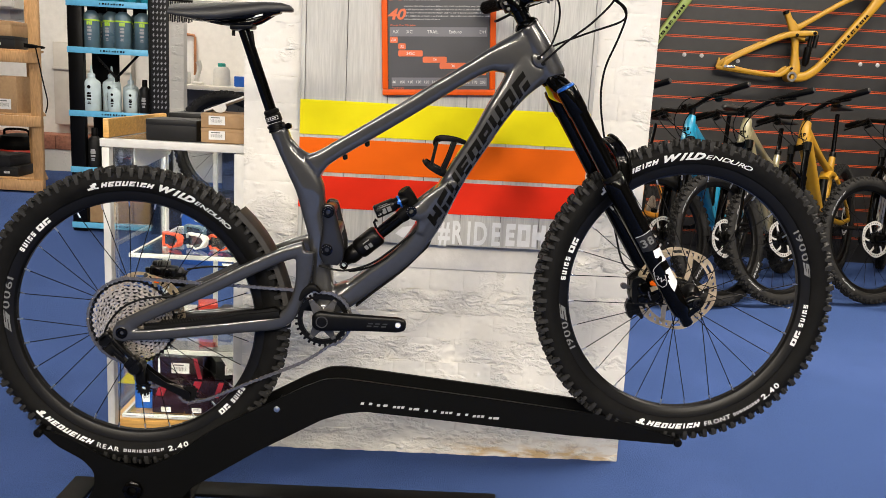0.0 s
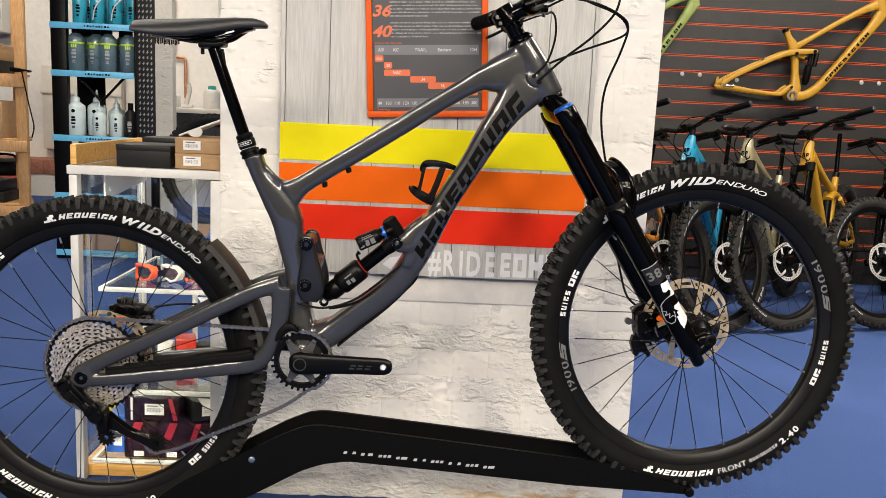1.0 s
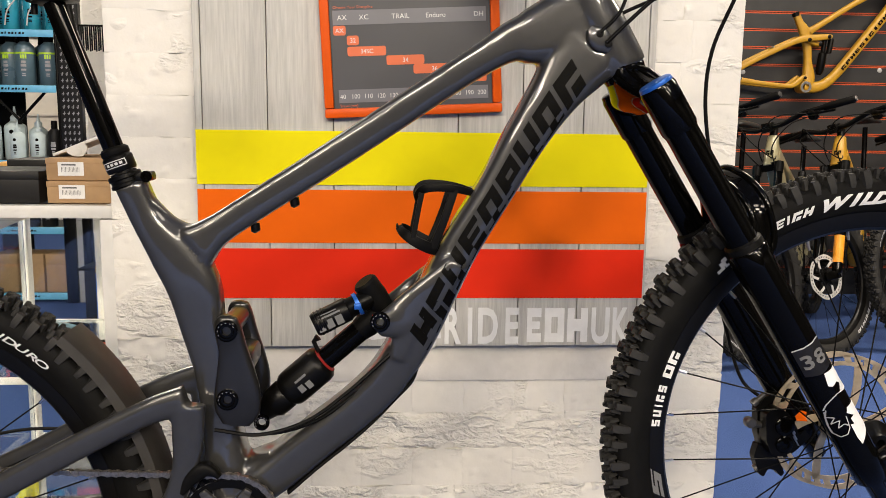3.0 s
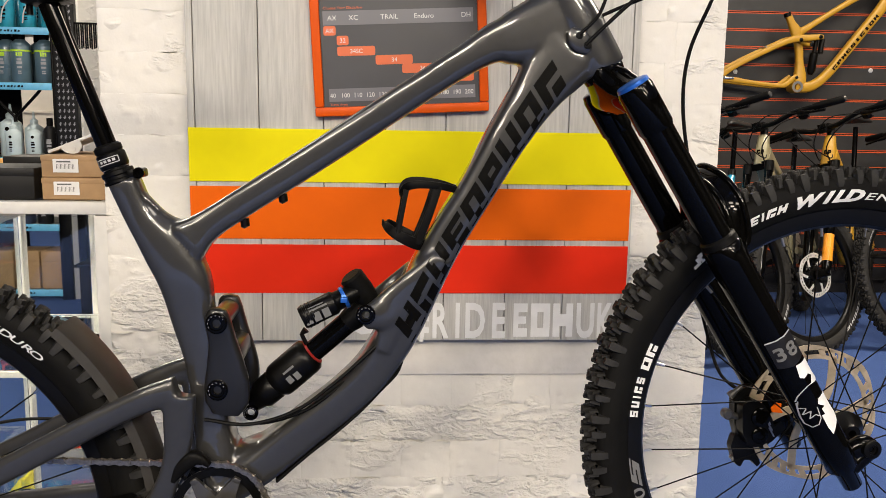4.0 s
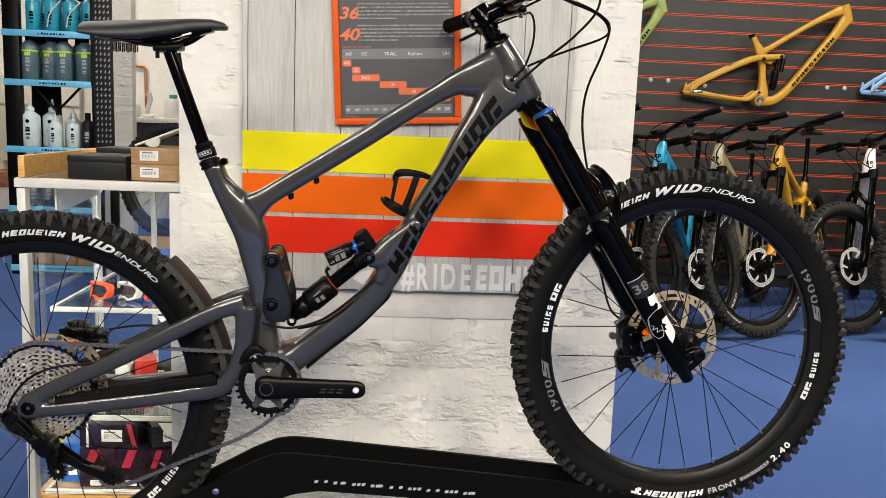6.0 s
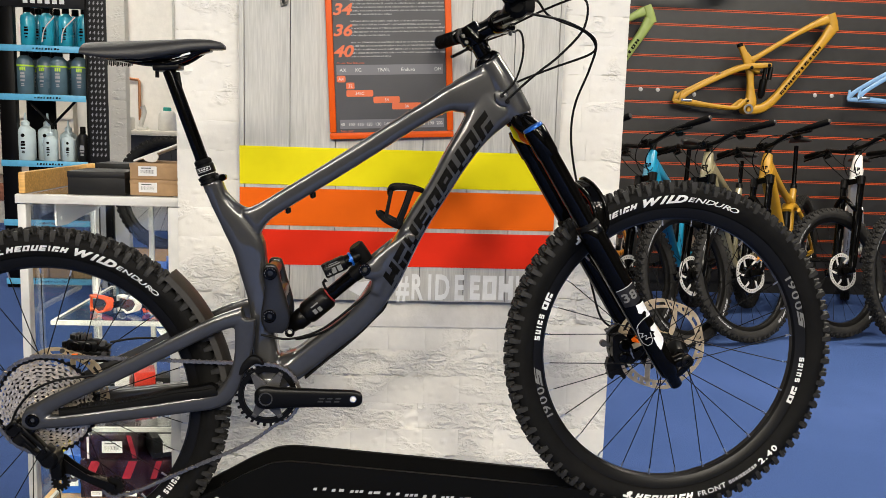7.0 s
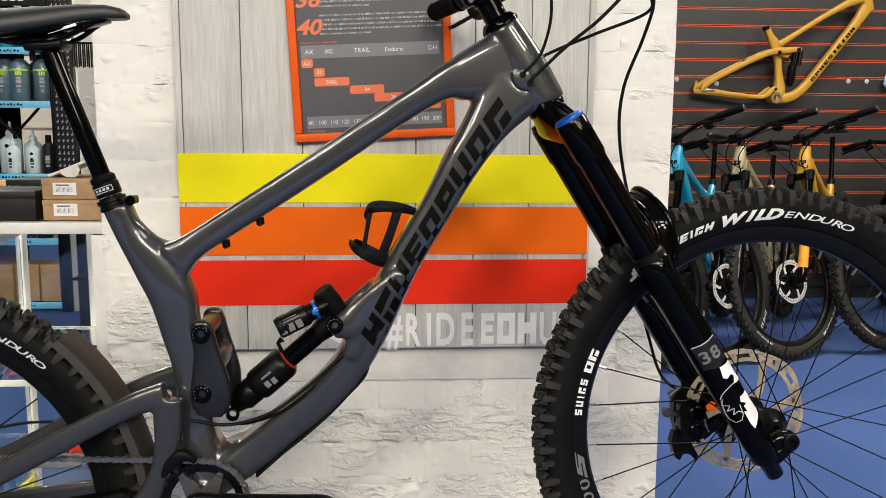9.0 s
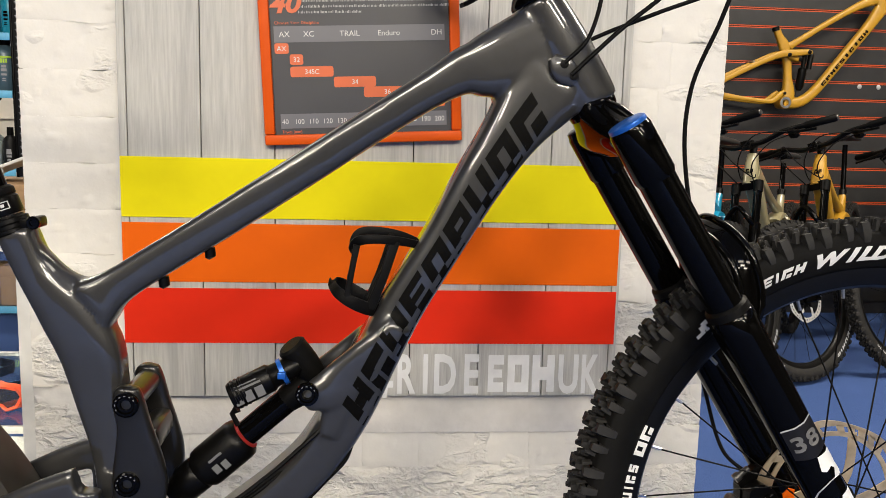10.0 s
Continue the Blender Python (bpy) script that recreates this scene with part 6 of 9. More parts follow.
ch += [P(-0.648, 0.425, CYB - 0.029)]
part("chain", chain(ch), CHAIN_STEEL, bike, "steel roller chain", angle=20)
bm = B()
loft(bm, [(-0.650, 0.520, 0.010, 0.006, CYB - 0.066), (-0.672, 0.497, 0.014, 0.010, CYB - 0.066), (-0.684, 0.480, 0.013, 0.013, CYB - 0.066)], n=3.4)
part("derailleur_hanger", bm, BLACK_SATIN, bike)
bm = B()
dm = Matrix.Translation((-0.660, CYB - 0.066, 0.486)) @ Matrix.Rotation(radians(46), 4, "Y")
box(bm, -0.046, -0.010, -0.016, 0.040, 0.010, -0.008, 0.003, dm)
box(bm, -0.040, -0.014, 0.005, 0.044, 0.004, 0.014, 0.003, dm)
box(bm, -0.020, -0.016, -0.004, 0.020, -0.006, 0.003, 0.002, dm)
box(bm, -0.052, -0.014, -0.018, -0.036, 0.012, 0.014, 0.006, dm)
box(bm, 0.030, -0.014, -0.018, 0.050, 0.014, 0.018, 0.006, dm)
turned(bm, (-0.690, CYB - 0.066, 0.508), [(0.012, -0.014), (0.014, -0.010), (0.014, 0.010), (0.012, 0.014)], 24, "y")
turned(bm, (-0.625, CYB - 0.056, 0.444), [(0.014, -0.022), (0.019, -0.016), (0.019, 0.014), (0.014, 0.018)], 26, "y")
box(bm, -0.012, -0.010, -0.024, 0.012, 0.010, 0.030, 0.005, Matrix.Translation((-0.618, CYB - 0.050, 0.420)) @ Matrix.Rotation(radians(-8), 4, "Y"))
for d in (-0.030, 0.034):
    turned(bm, dm @ Vector((d, -0.017, 0.008)), [(0.005, 0.003), (0.005, -0.002)], 10, "y")
part("rear_derailleur", bm, BLACK_SATIN, bike, "black rear derailleur")
for x, z, r in ((-0.509, 0.372, 0.0215), (-0.618, 0.380, 0.019)):
    bm = B()
    for t in range(13):
        box(bm, r - 0.006, -0.002, -0.0026, r + 0.001, 0.002, 0.0026, 0.0008, Matrix.Translation((x, CYB - 0.031, z)) @ Matrix.Rotation(2 * math.pi * t / 13, 4, "Y"), 1)
    spin(bm, (x, CYB - 0.031, z), [(0.005, -0.003), (r - 0.004, -0.003), (r - 0.004, 0.003), (0.005, 0.003)], 26)
    part("jockey_wheel", bm, BLACK_MATT, bike)
for yy in (CYB - 0.041, CYB - 0.021):
    bm = B()
    plate(bm, rounded([(-0.632, 0.430), (-0.612, 0.438), (-0.596, 0.424), (-0.560, 0.398), (-0.520, 0.384), (-0.505, 0.376), (-0.508, 0.362), (-0.522, 0.364), (-0.566, 0.386), (-0.602, 0.404), (-0.613, 0.392), (-0.628, 0.390)], 0.005), yy - 0.0012, yy + 0.0012)
    part("derailleur_cage", bm, BLACK_SATIN, bike)
bm = B()
tube(bm, smooth_path([(-0.694, CYB - 0.070, 0.500), (-0.693, CYB - 0.072, 0.523), (-0.676, CYB - 0.075, 0.558), (-0.643, CYB - 0.077, 0.593), (-0.597, CYB - 0.077, 0.613), (-0.543, CYB - 0.074, 0.620), (-0.52, CYB - 0.066, 0.622)], 7), 0.0025, 8)
part("gear_cable", bm, BLACK_MATT, bike)
bm = B()
spin(bm, (RH[0] - 0.008, CYB - 0.081, RH[2] - 0.013), [(0.004, 0.004), (0.0135, 0.004), (0.0135, -0.001), (0.0115, -0.002), (0.0075, -0.002), (0.0065, 0.001), (0.004, 0.001)], 26)
part("axle_cap", bm, BLACK_GLOSS, bike, "black rear axle bolt")
# brake calipers
bm = B()
rc = Matrix.Translation((-0.592, CYB + 0.058, 0.650)) @ Matrix.Rotation(radians(4), 4, "Y")
box(bm, -0.050, -0.010, -0.022, 0.052, 0.010, -0.010, 0.004, rc)
box(bm, -0.034, -0.017, -0.012, 0.030, 0.017, 0.012, 0.005, rc)
box(bm, -0.030, -0.010, 0.010, -0.008, 0.010, 0.022, 0.003, rc)
box(bm, 0.022, -0.012, -0.008, 0.052, 0.012, 0.004, 0.003, rc)
for d in (-0.042, 0.044):
    turned(bm, rc @ Vector((d, 0, -0.008)), [(0.006, 0.0), (0.006, 0.010), (0.004, 0.011)], 12, "z")
loft(bm, [(-0.630, 0.640, 0.008, 0.007, CYB + 0.060), (-0.590, 0.622, 0.010, 0.007, CYB + 0.062), (-0.545, 0.622, 0.012, 0.007, CYB + 0.063)], n=3)
rear_caliper = part("rear_caliper", bm, BLACK_SATIN, bike, "black rear brake caliper")
for d in (-0.016, 0.010):
    bm = B()
    turned(bm, rc @ Vector((d, -0.017, 0.0)), [(0.0105, 0.001), (0.0105, -0.003), (0.0085, -0.0045), (0.005, -0.0045), (0.004, -0.003), (0.001, -0.003)], 18, "y")
    part("piston_cap", bm, BLACK_GLOSS, rear_caliper)
for k in range(5):
    part("pad_fin", box(B(), -0.018 + 0.0065 * k, -0.012, 0.012, -0.0165 + 0.0065 * k, 0.012, 0.024, 0.0004, rc, 1), SPIDER, rear_caliper, "thin dark pad fin")
for d in (-0.042, 0.044):
    c = rc @ Vector((d, -0.008, -0.014))
    part("caliper_bolt", tube(B(), [c, c + Vector((0, -0.007, 0))], [0.0056, 0.0050], 12), SPIDER, rear_caliper, "dark steel caliper bolt")
bm = B()
turned(bm, rc @ Vector((0.040, -0.010, 0.008)), [(0.0070, 0.006), (0.0074, 0.004), (0.0074, -0.004), (0.0055, -0.006)], 14, "y")
part("banjo", bm, SPIDER, rear_caliper, "dark hose fitting")
bm = B()
tube(bm, smooth_path([(-0.54, CYB + 0.06, 0.655), (-0.48, CYB + 0.062, 0.664), (-0.40, CYB + 0.058, 0.665), (-0.30, CYB + 0.052, 0.668)], 6), 0.0024, 8)
part("brake_hose", bm, BLACK_MATT, bike)
CFY = CYB + 0.052
bm = B()
for y0, y1 in ((-0.021, -0.004), (0.004, 0.021)):
    plate(bm, rounded([(0.546, 0.690), (0.562, 0.700), (0.580, 0.690), (0.594, 0.668), (0.600, 0.646), (0.592, 0.634), (0.572, 0.626), (0.556, 0.630), (0.548, 0.652)], 0.005), CFY + y0, CFY + y1, bevel=0.003)
box(bm, 0.549, CFY - 0.004, 0.640, 0.562, CFY + 0.004, 0.690, 0.001)
front_caliper = spart("front_caliper", bm, BLACK_SATIN, bike, "black four-piston front brake caliper")
for c, r in (((0.5745, 0.6720), 0.0125), ((0.5745, 0.6450), 0.0105)):
    bm = B()
    turned(bm, (c[0], CFY - 0.021, c[1]), [(r + 0.002, 0.001), (r + 0.002, -0.003), (r, -0.0045), (r - 0.004, -0.0045), (r - 0.005, -0.003), (0.002, -0.003)], 20, "y")
    spart("piston_cap", bm, BLACK_GLOSS, front_caliper)
# post mount: two slanted arms that carry the caliper bolts on the fork leg
for pts in ([(0.540, 0.690), (0.550, 0.704), (0.566, 0.716), (0.600, 0.705), (0.606, 0.690), (0.580, 0.694), (0.562, 0.698), (0.552, 0.686)],
            [(0.546, 0.640), (0.541, 0.622), (0.550, 0.594), (0.558, 0.590), (0.563, 0.601), (0.574, 0.600), (0.584, 0.589), (0.589, 0.594), (0.583, 0.612), (0.606, 0.628), (0.630, 0.650), (0.622, 0.662), (0.596, 0.640), (0.566, 0.632)]):
    bm = B()
    plate(bm, rounded(pts, 0.003), CFY - 0.002, CFY + 0.012, bevel=0.002)
    spart("caliper_arm", bm, BLACK_SATIN, front_caliper)
for a, b in (((0.538, 0.697), (0.556, 0.711)), ((0.546, 0.600), (0.566, 0.617))):
    bm = B()
    p0, p1 = Vector((a[0], CFY + 0.004, a[1])), Vector((b[0], CFY + 0.004, b[1]))
    tube(bm, [p0, p0.lerp(p1, 0.35), p0.lerp(p1, 0.36), p1], [0.0060, 0.0060, 0.0040, 0.0040], 12)
    spart("caliper_bolt", bm, SPIDER, front_caliper, "dark steel caliper bolt")
for k in range(4):
    bm = B()
    rot = Matrix.Translation((0.583 + 0.0032 * k, CFY - 0.012, 0.676 - 0.009 * k)) @ Matrix.Rotation(radians(58), 4, "Y")
    box(bm, -0.008, -0.011, -0.0009, 0.008, 0.010, 0.0009, 0.0004, rot, 1)
    spart("pad_fin", bm, SILVER, front_caliper, "thin alloy pad fin")
bm = B()
turned(bm, (0.531, CFY - 0.004, 0.673), [(0.007, 0.007), (0.0078, 0.005), (0.0078, -0.005), (0.006, -0.007)], 14, "y")
tube(bm, [(0.531, CFY - 0.004, 0.673), (0.548, CFY - 0.004, 0.668)], [0.0055, 0.0050], 10)
spart("banjo", bm, SPIDER, front_caliper, "dark hose fitting")
part("pad_clip", box(B(), -0.614, CYB + 0.038, 0.622, -0.602, CYB + 0.042, 0.634, 0.001), ORANGE, bike, "orange pad clip")
bm = B()
plate(bm, [(0.588, 0.686), (0.596, 0.694), (0.604, 0.692), (0.603, 0.684), (0.607, 0.678), (0.590, 0.680)], CYB + 0.027, CYB + 0.029)
spart("pad_clip", bm, ORANGE, bike, "orange pad clip")

# cockpit: stem, bar, grips, levers, hoses
sa = (Vector((0.2425, 0, 1.268)) - Vector((0.310, 0, 1.158))).normalized()
bm = B()
h0 = Vector((0.2425, CYB, 1.268))
tube(bm, [h0, h0 + sa * 0.004, h0 + sa * 0.012, h0 + sa * 0.014], [0.0285, 0.0285, 0.023, 0.0185], 28)
spart("headset_cap", bm, BLACK_GLOSS, bike)
bm = B()
tube(bm, [h0 + sa * 0.010, h0 + sa * 0.055], [0.0175, 0.0175], 24)
spart("steerer_spacer", bm, BLACK_GLOSS, bike)
sm = h0 + sa * 0.060
barc = h0 + sa * 0.068 + Vector((0.053, 0, 0.018))
bm = B()
tube(bm, [sm - sa * 0.021, sm - sa * 0.019, sm + sa * 0.019, sm + sa * 0.022], [0.0175, 0.0200, 0.0200, 0.0175], 24)
tube(bm, [sm, sm.lerp(barc, 0.5), barc], [0.0190, 0.0165, 0.0205], 20)
box(bm, -0.030, -0.011, -0.014, -0.014, 0.011, 0.014, 0.004, Matrix.Translation(sm) @ Matrix.Rotation(radians(-31), 4, "Y"))
spart("stem", bm, BLACK_GLOSS, bike, "short black stem", angle=45)
for q in (-1, 1):
    c = Matrix.Translation(sm) @ Matrix.Rotation(radians(-31), 4, "Y") @ Vector((-0.022, -0.0105, 0.007 * q))
    spart("stem_bolt", tube(B(), [c, c + Vector((0, -0.004, 0))], [0.0044, 0.0038], 12), SPIDER, bike)
bm = B()
tube(bm, [barc - Vector((0, 0.030, 0)), barc - Vector((0, 0.027, 0)), barc + Vector((0, 0.027, 0)), barc + Vector((0, 0.030, 0))], [0.0200, 0.0222, 0.0222, 0.0200], 24)
for q in (-1, 1):
    box(bm, 0.010, -0.024, q * 0.013 - 0.007, 0.030, 0.024, q * 0.013 + 0.007, 0.003, Matrix.Translation(barc) @ Matrix.Rotation(radians(-10), 4, "Y"))
spart("stem_faceplate", bm, BLACK_GLOSS, bike, "black stem faceplate", angle=45)
for q in (-1, 1):
    for yy in (-0.017, 0.017):
        c = barc + Vector((0.028, yy, q * 0.016))
        spart("stem_bolt", tube(B(), [c, c + Vector((0.006, 0, -0.001))], [0.0042, 0.0038], 10), SPIDER, bike)
half = [(0, 0, 0), (0, 0.07, 0.0), (-0.005, 0.13, 0.005), (-0.012, 0.19, 0.010), (-0.030, 0.28, 0.012), (-0.060, 0.385, 0.013)]
bm = B()
for s in (-1, 1):
    pth = smooth_path([barc + Vector((x, s * y, z)) for x, y, z in half], 6)
    tube(bm, pth, [0.0165 if i < 7 else 0.0115 for i in range(len(pth))], 16)
spart("handlebar", bm, BLACK_SATIN, bike, "black riser handlebar")


def controls(s):
    """Grip, brake lever and thumb lever on one half of the bar."""
    g1 = barc + Vector((-0.064, s * 0.395, 0.013))
    g0 = barc + Vector((-0.034, s * 0.272, 0.012))
    d = (g1 - g0).normalized()
    up = Vector((-0.35, 0, 0.94))
    fw = Vector((0.94, 0, 0.35))
    bm = B()
    pts, rr = [g0 + d * 0.010], [0.0150]
    for k in range(26):
        pts.append(g0 + d * (0.012 + 0.0043 * k))
        rr.append(0.0152 if k % 2 else 0.0166)
    pts += [g1 - d * 0.003, g1 - d * 0.001, g1 + d * 0.002]
    rr += [0.0172, 0.0166, 0.010]
    tube(bm, pts, rr, 20)
    spart("grip", bm, BLACK_MATT, bike, "ribbed black rubber grip", angle=25)
    bm = B()
    tube(bm, [g0 - d * 0.001, g0, g0 + d * 0.009, g0 + d * 0.010], [0.0165, 0.0182, 0.0182, 0.0165], 20)
    cyl(bm, g0 + d * 0.0045 + fw * 0.016 - up * 0.006, g0 + d * 0.0045 + fw * 0.020 + up * 0.006, 0.0042, seg=10)
    spart("grip_ring", bm, BLACK_GLOSS, bike, "black grip lock ring")
    c = g0 - d * 0.020
    bm = B()
    tube(bm, [c - d * 0.008, c - d * 0.007, c + d * 0.007, c + d * 0.008], [0.0155, 0.0175, 0.0175, 0.0155], 20)
    box(bm, 0.010, -0.008, -0.011, 0.024, 0.008, 0.011, 0.003, Matrix.Translation(c) @ Matrix.Rotation(radians(-20), 4, "Y"))
    body = c + fw * 0.026 - up * 0.004
    tube(bm, [body - d * 0.066 - fw * 0.004, body - d * 0.060 - fw * 0.003, body - d * 0.020, body + d * 0.010, body + d * 0.022, body + d * 0.026], [0.0075, 0.0105, 0.0135, 0.0135, 0.0115, 0.007], 18)
    box(bm, -0.012, -0.026, 0.004, 0.011, 0.018, 0.016, 0.004, Matrix.Translation(body - d * 0.012) @ Matrix.Rotation(radians(-20), 4, "Y"))
    tube(bm, [body - d * 0.066, body - d * 0.084 + fw * 0.002], [0.0055, 0.0048], 10)
    spart("brake_lever_body", bm, BLACK_SATIN, bike, "black brake master cylinder", angle=40)
    bm = B()
    turned(bm, body + d * 0.016 + fw * 0.006, [(0.0065, -0.012), (0.0065, 0.014), (0.004, 0.016)], 14, "z")
    way = smooth_path([body + d * 0.014 + fw * 0.006, body + d * 0.034 + fw * 0.024, body + d * 0.066 + fw * 0.032, body + d * 0.092 + fw * 0.034, body + d * 0.104 + fw * 0.042], 5)
    loops = []
    for k, q in enumerate(way):
        t = (way[min(k + 1, len(way) - 1)] - way[max(k - 1, 0)]).normalized()
        n1 = t.cross(up).normalized()
        hh, ww = (0.0068, 0.0038) if k < 14 else (0.0058, 0.0046)
        loops.append([q + up * hh * math.copysign(abs(math.cos(a)) ** 0.7, math.cos(a)) + n1 * ww * math.copysign(abs(math.sin(a)) ** 0.7, math.sin(a)) for a in (2 * math.pi * m / 12 for m in range(12))])
    rings(bm, loops)
    spart("brake_lever", bm, BLACK_GLOSS, bike, "black brake lever blade", angle=45)
    pod = g0 - d * 0.058 - up * 0.022 + fw * 0.004
    bm = B()
    tube(bm, [g0 - d * 0.056 - d * 0.006, g0 - d * 0.056 + d * 0.006], 0.0165, 18)
    tube(bm, [pod - d * 0.026, pod - d * 0.020, pod + d * 0.012, pod + d * 0.020], [0.011, 0.019, 0.021, 0.012], 18)
    box(bm, -0.016, -0.020, -0.014, 0.020, 0.016, 0.010, 0.006, Matrix.Translation(pod + fw * 0.010))
    spart("shifter" if s < 0 else "dropper_lever", bm, BLACK_MATT, bike, "black thumb lever housing", angle=40)
    bm = B()
    for du, dl in ((-0.006, 0.0), (-0.016, 0.014)) if s < 0 else ((-0.008, 0.0),):
        a, b = pod + up * du - fw * 0.006, pod + up * (du - 0.008) - fw * (0.046 - dl) + d * 0.030
        loops = [[q + up * 0.003 * cz + d * w * cy for cz, cy in ((1, -1), (1, 1), (-1, 1), (-1, -1))] for q, w in ((a, 0.005), (a.lerp(b, 0.45), 0.0055), (a.lerp(b, 0.7), 0.0095), (b, 0.0105), (b - fw * 0.003, 0.007))]
        rings(bm, loops)
    spart("thumb_paddle", bm, BLACK_SATIN, bike, "black thumb paddle", angle=30)


controls(-1)
controls(1)
for nm, pth, r in (
        ("front_brake_hose", [STEER @ (barc + Vector((0.006, -0.215, -0.004))), (0.300, CYB - 0.15, 1.345), (0.382, CYB - 0.06, 1.346), (0.442, CYB - 0.02, 1.329), (0.462, CYB - 0.01, 1.306), (0.452, CYB, 1.256), (0.430, CYB + 0.015, 1.186), (0.427, CYB + 0.02, 1.116), (0.444, CYB + 0.025, 1.030), (0.470, CYB + 0.030, 0.96), (0.490, CYB + 0.092, 0.86), (0.512, CYB + 0.098, 0.78), STEER @ Vector((0.535, CYB + 0.085, 0.725)), STEER @ Vector((0.560, CYB + 0.066, 0.700))], 0.0025),
        ("shift_cable", [STEER @ (barc + Vector((-0.010, -0.225, -0.016))), (0.318, CYB - 0.10, 1.376), (0.356, CYB - 0.05, 1.355), (0.429, CYB - 0.02, 1.334), (0.461, CYB, 1.312), (0.456, CYB + 0.01, 1.291), (0.384, CYB + 0.02, 1.262), (0.318, CYB + 0.034, 1.234), (0.285, CYB + 0.028, 1.214)], 0.0024),
        ("rear_brake_hose", [STEER @ (barc + Vector((0.006, 0.215, -0.004))), (0.385, CYB + 0.12, 1.395), (0.440, CYB + 0.03, 1.404), (0.436, CYB - 0.01, 1.343), (0.389, CYB - 0.02, 1.286), (0.331, CYB - 0.03, 1.238), (0.278, CYB - 0.033, 1.188)], 0.0025),
        ("dropper_cable", [STEER @ (barc + Vector((-0.010, 0.205, -0.016))), (0.296, CYB + 0.07, 1.335), (0.307, CYB - 0.01, 1.325), (0.311, CYB - 0.02, 1.281), (0.295, CYB - 0.034, 1.228), (0.270, CYB - 0.032, 1.200)], 0.0023)):
    part(nm, tube(B(), smooth_path(pth, 8), r, 10), BLACK_MATT, bike)

# ---- display stand ----
stand = thing("bike_stand", "matt black sheet-metal bike display stand on the carpet", "bike stand", (-0.3, CYB, 0))
outline = [(-0.868, 0.272), (-0.80, 0.254), (-0.70, 0.199), (-0.62, 0.178), (-0.55, 0.212), (-0.45, 0.288), (-0.303, 0.368), (-0.237, 0.405), (-0.185, 0.428), (-0.150, 0.432), (-0.10, 0.428), (0.20, 0.399), (0.481, 0.370), (0.60, 0.338), (0.672, 0.318),
           (0.676, 0.302), (0.404, 0.314), (0.10, 0.338), (-0.087, 0.351), (-0.141, 0.343), (-0.190, 0.325), (-0.342, 0.238), (-0.50, 0.136), (-0.53, 0.10), (-0.53, 0.022), (-0.77, 0.022), (-0.755, 0.09), (-0.735, 0.13), (-0.735, 0.165), (-0.76, 0.195), (-0.82, 0.228)]
for s in (-1, 1):
    yy = CYB + s * 0.044
    part("side_plate", plate(B(), rounded(outline, 0.012, 3), yy - 0.004, yy + 0.004), STAND, stand, angle=25)
for x, z in ((-0.864, 0.262), (0.672, 0.309)):
    part("end_rod", tube(B(), [(x, CYB - 0.058, z), (x, CYB - 0.055, z), (x, CYB + 0.055, z), (x, CYB + 0.058, z)], [0.008, 0.0105, 0.0105, 0.008], 18), BLACK_SATIN, stand)
for x, z, r in ((-0.297, 0.348, 0.007), (-0.30, 0.30, 0.0)):
    if r:
        bm = B()
        turned(bm, (x, CYB - 0.049, z), [(r, 0.002), (r, -0.002), (r * 0.6, -0.003)], 16, "y")
        part("plate_bolt", bm, SILVER, stand, "bright bolt head")
        part("spreader_rod", tube(B(), [(x, CYB - 0.046, z), (x, CYB + 0.046, z)], 0.005, 12), STAND, stand)
bm = B()
spin(bm, (-0.642, CYB - 0.050, 0.125), [(0.010, 0.002), (0.024, 0.002), (0.024, -0.006), (0.018, -0.010), (0.012, -0.010)], 8)
part("knob", bm, BLACK_GLOSS, stand, "black clamp knob")
bm = B()
box(bm, -0.90, CYB - 0.03, 0, -0.40, CYB + 0.03, 0.021, 0.003)
box(bm, -0.90, CYB - 0.24, 0, -0.83, CYB + 0.23, 0.012, 0.003)
box(bm, -0.58, CYB + 0.16, 0.0, 0.27, CYB + 0.235, 0.010, 0.003)
box(bm, -0.58, CYB - 0.262, 0.0, 0.20, CYB - 0.187, 0.010, 0.003)
box(bm, -0.62, CYB - 0.235, 0.0, -0.55, CYB + 0.235, 0.011, 0.003)
part("base_frame", bm, STAND, stand)
# the bright lower ends of the logo are painted on as pale bars
bm = B()
for k, c in enumerate("ACBDABABD"):
    x, w = -0.098 + 0.0385 * k, 0.030
    zt = 0.392 - 0.072 * (x + 0.095)
    for u0, u1, v0, v1 in SHAPES[c]:
        if v0 < 0.3:
            bar(bm, x + w * u0, zt - 0.023, x + w * (u0 + (u1 - u0) * 0.7), zt - 0.023 + 0.006, CYB - 0.0485, slant=0.002)
part("logo_print", bm, INK_GREY, stand, "pale bars painted as the bright lower ends of the stand's logo")

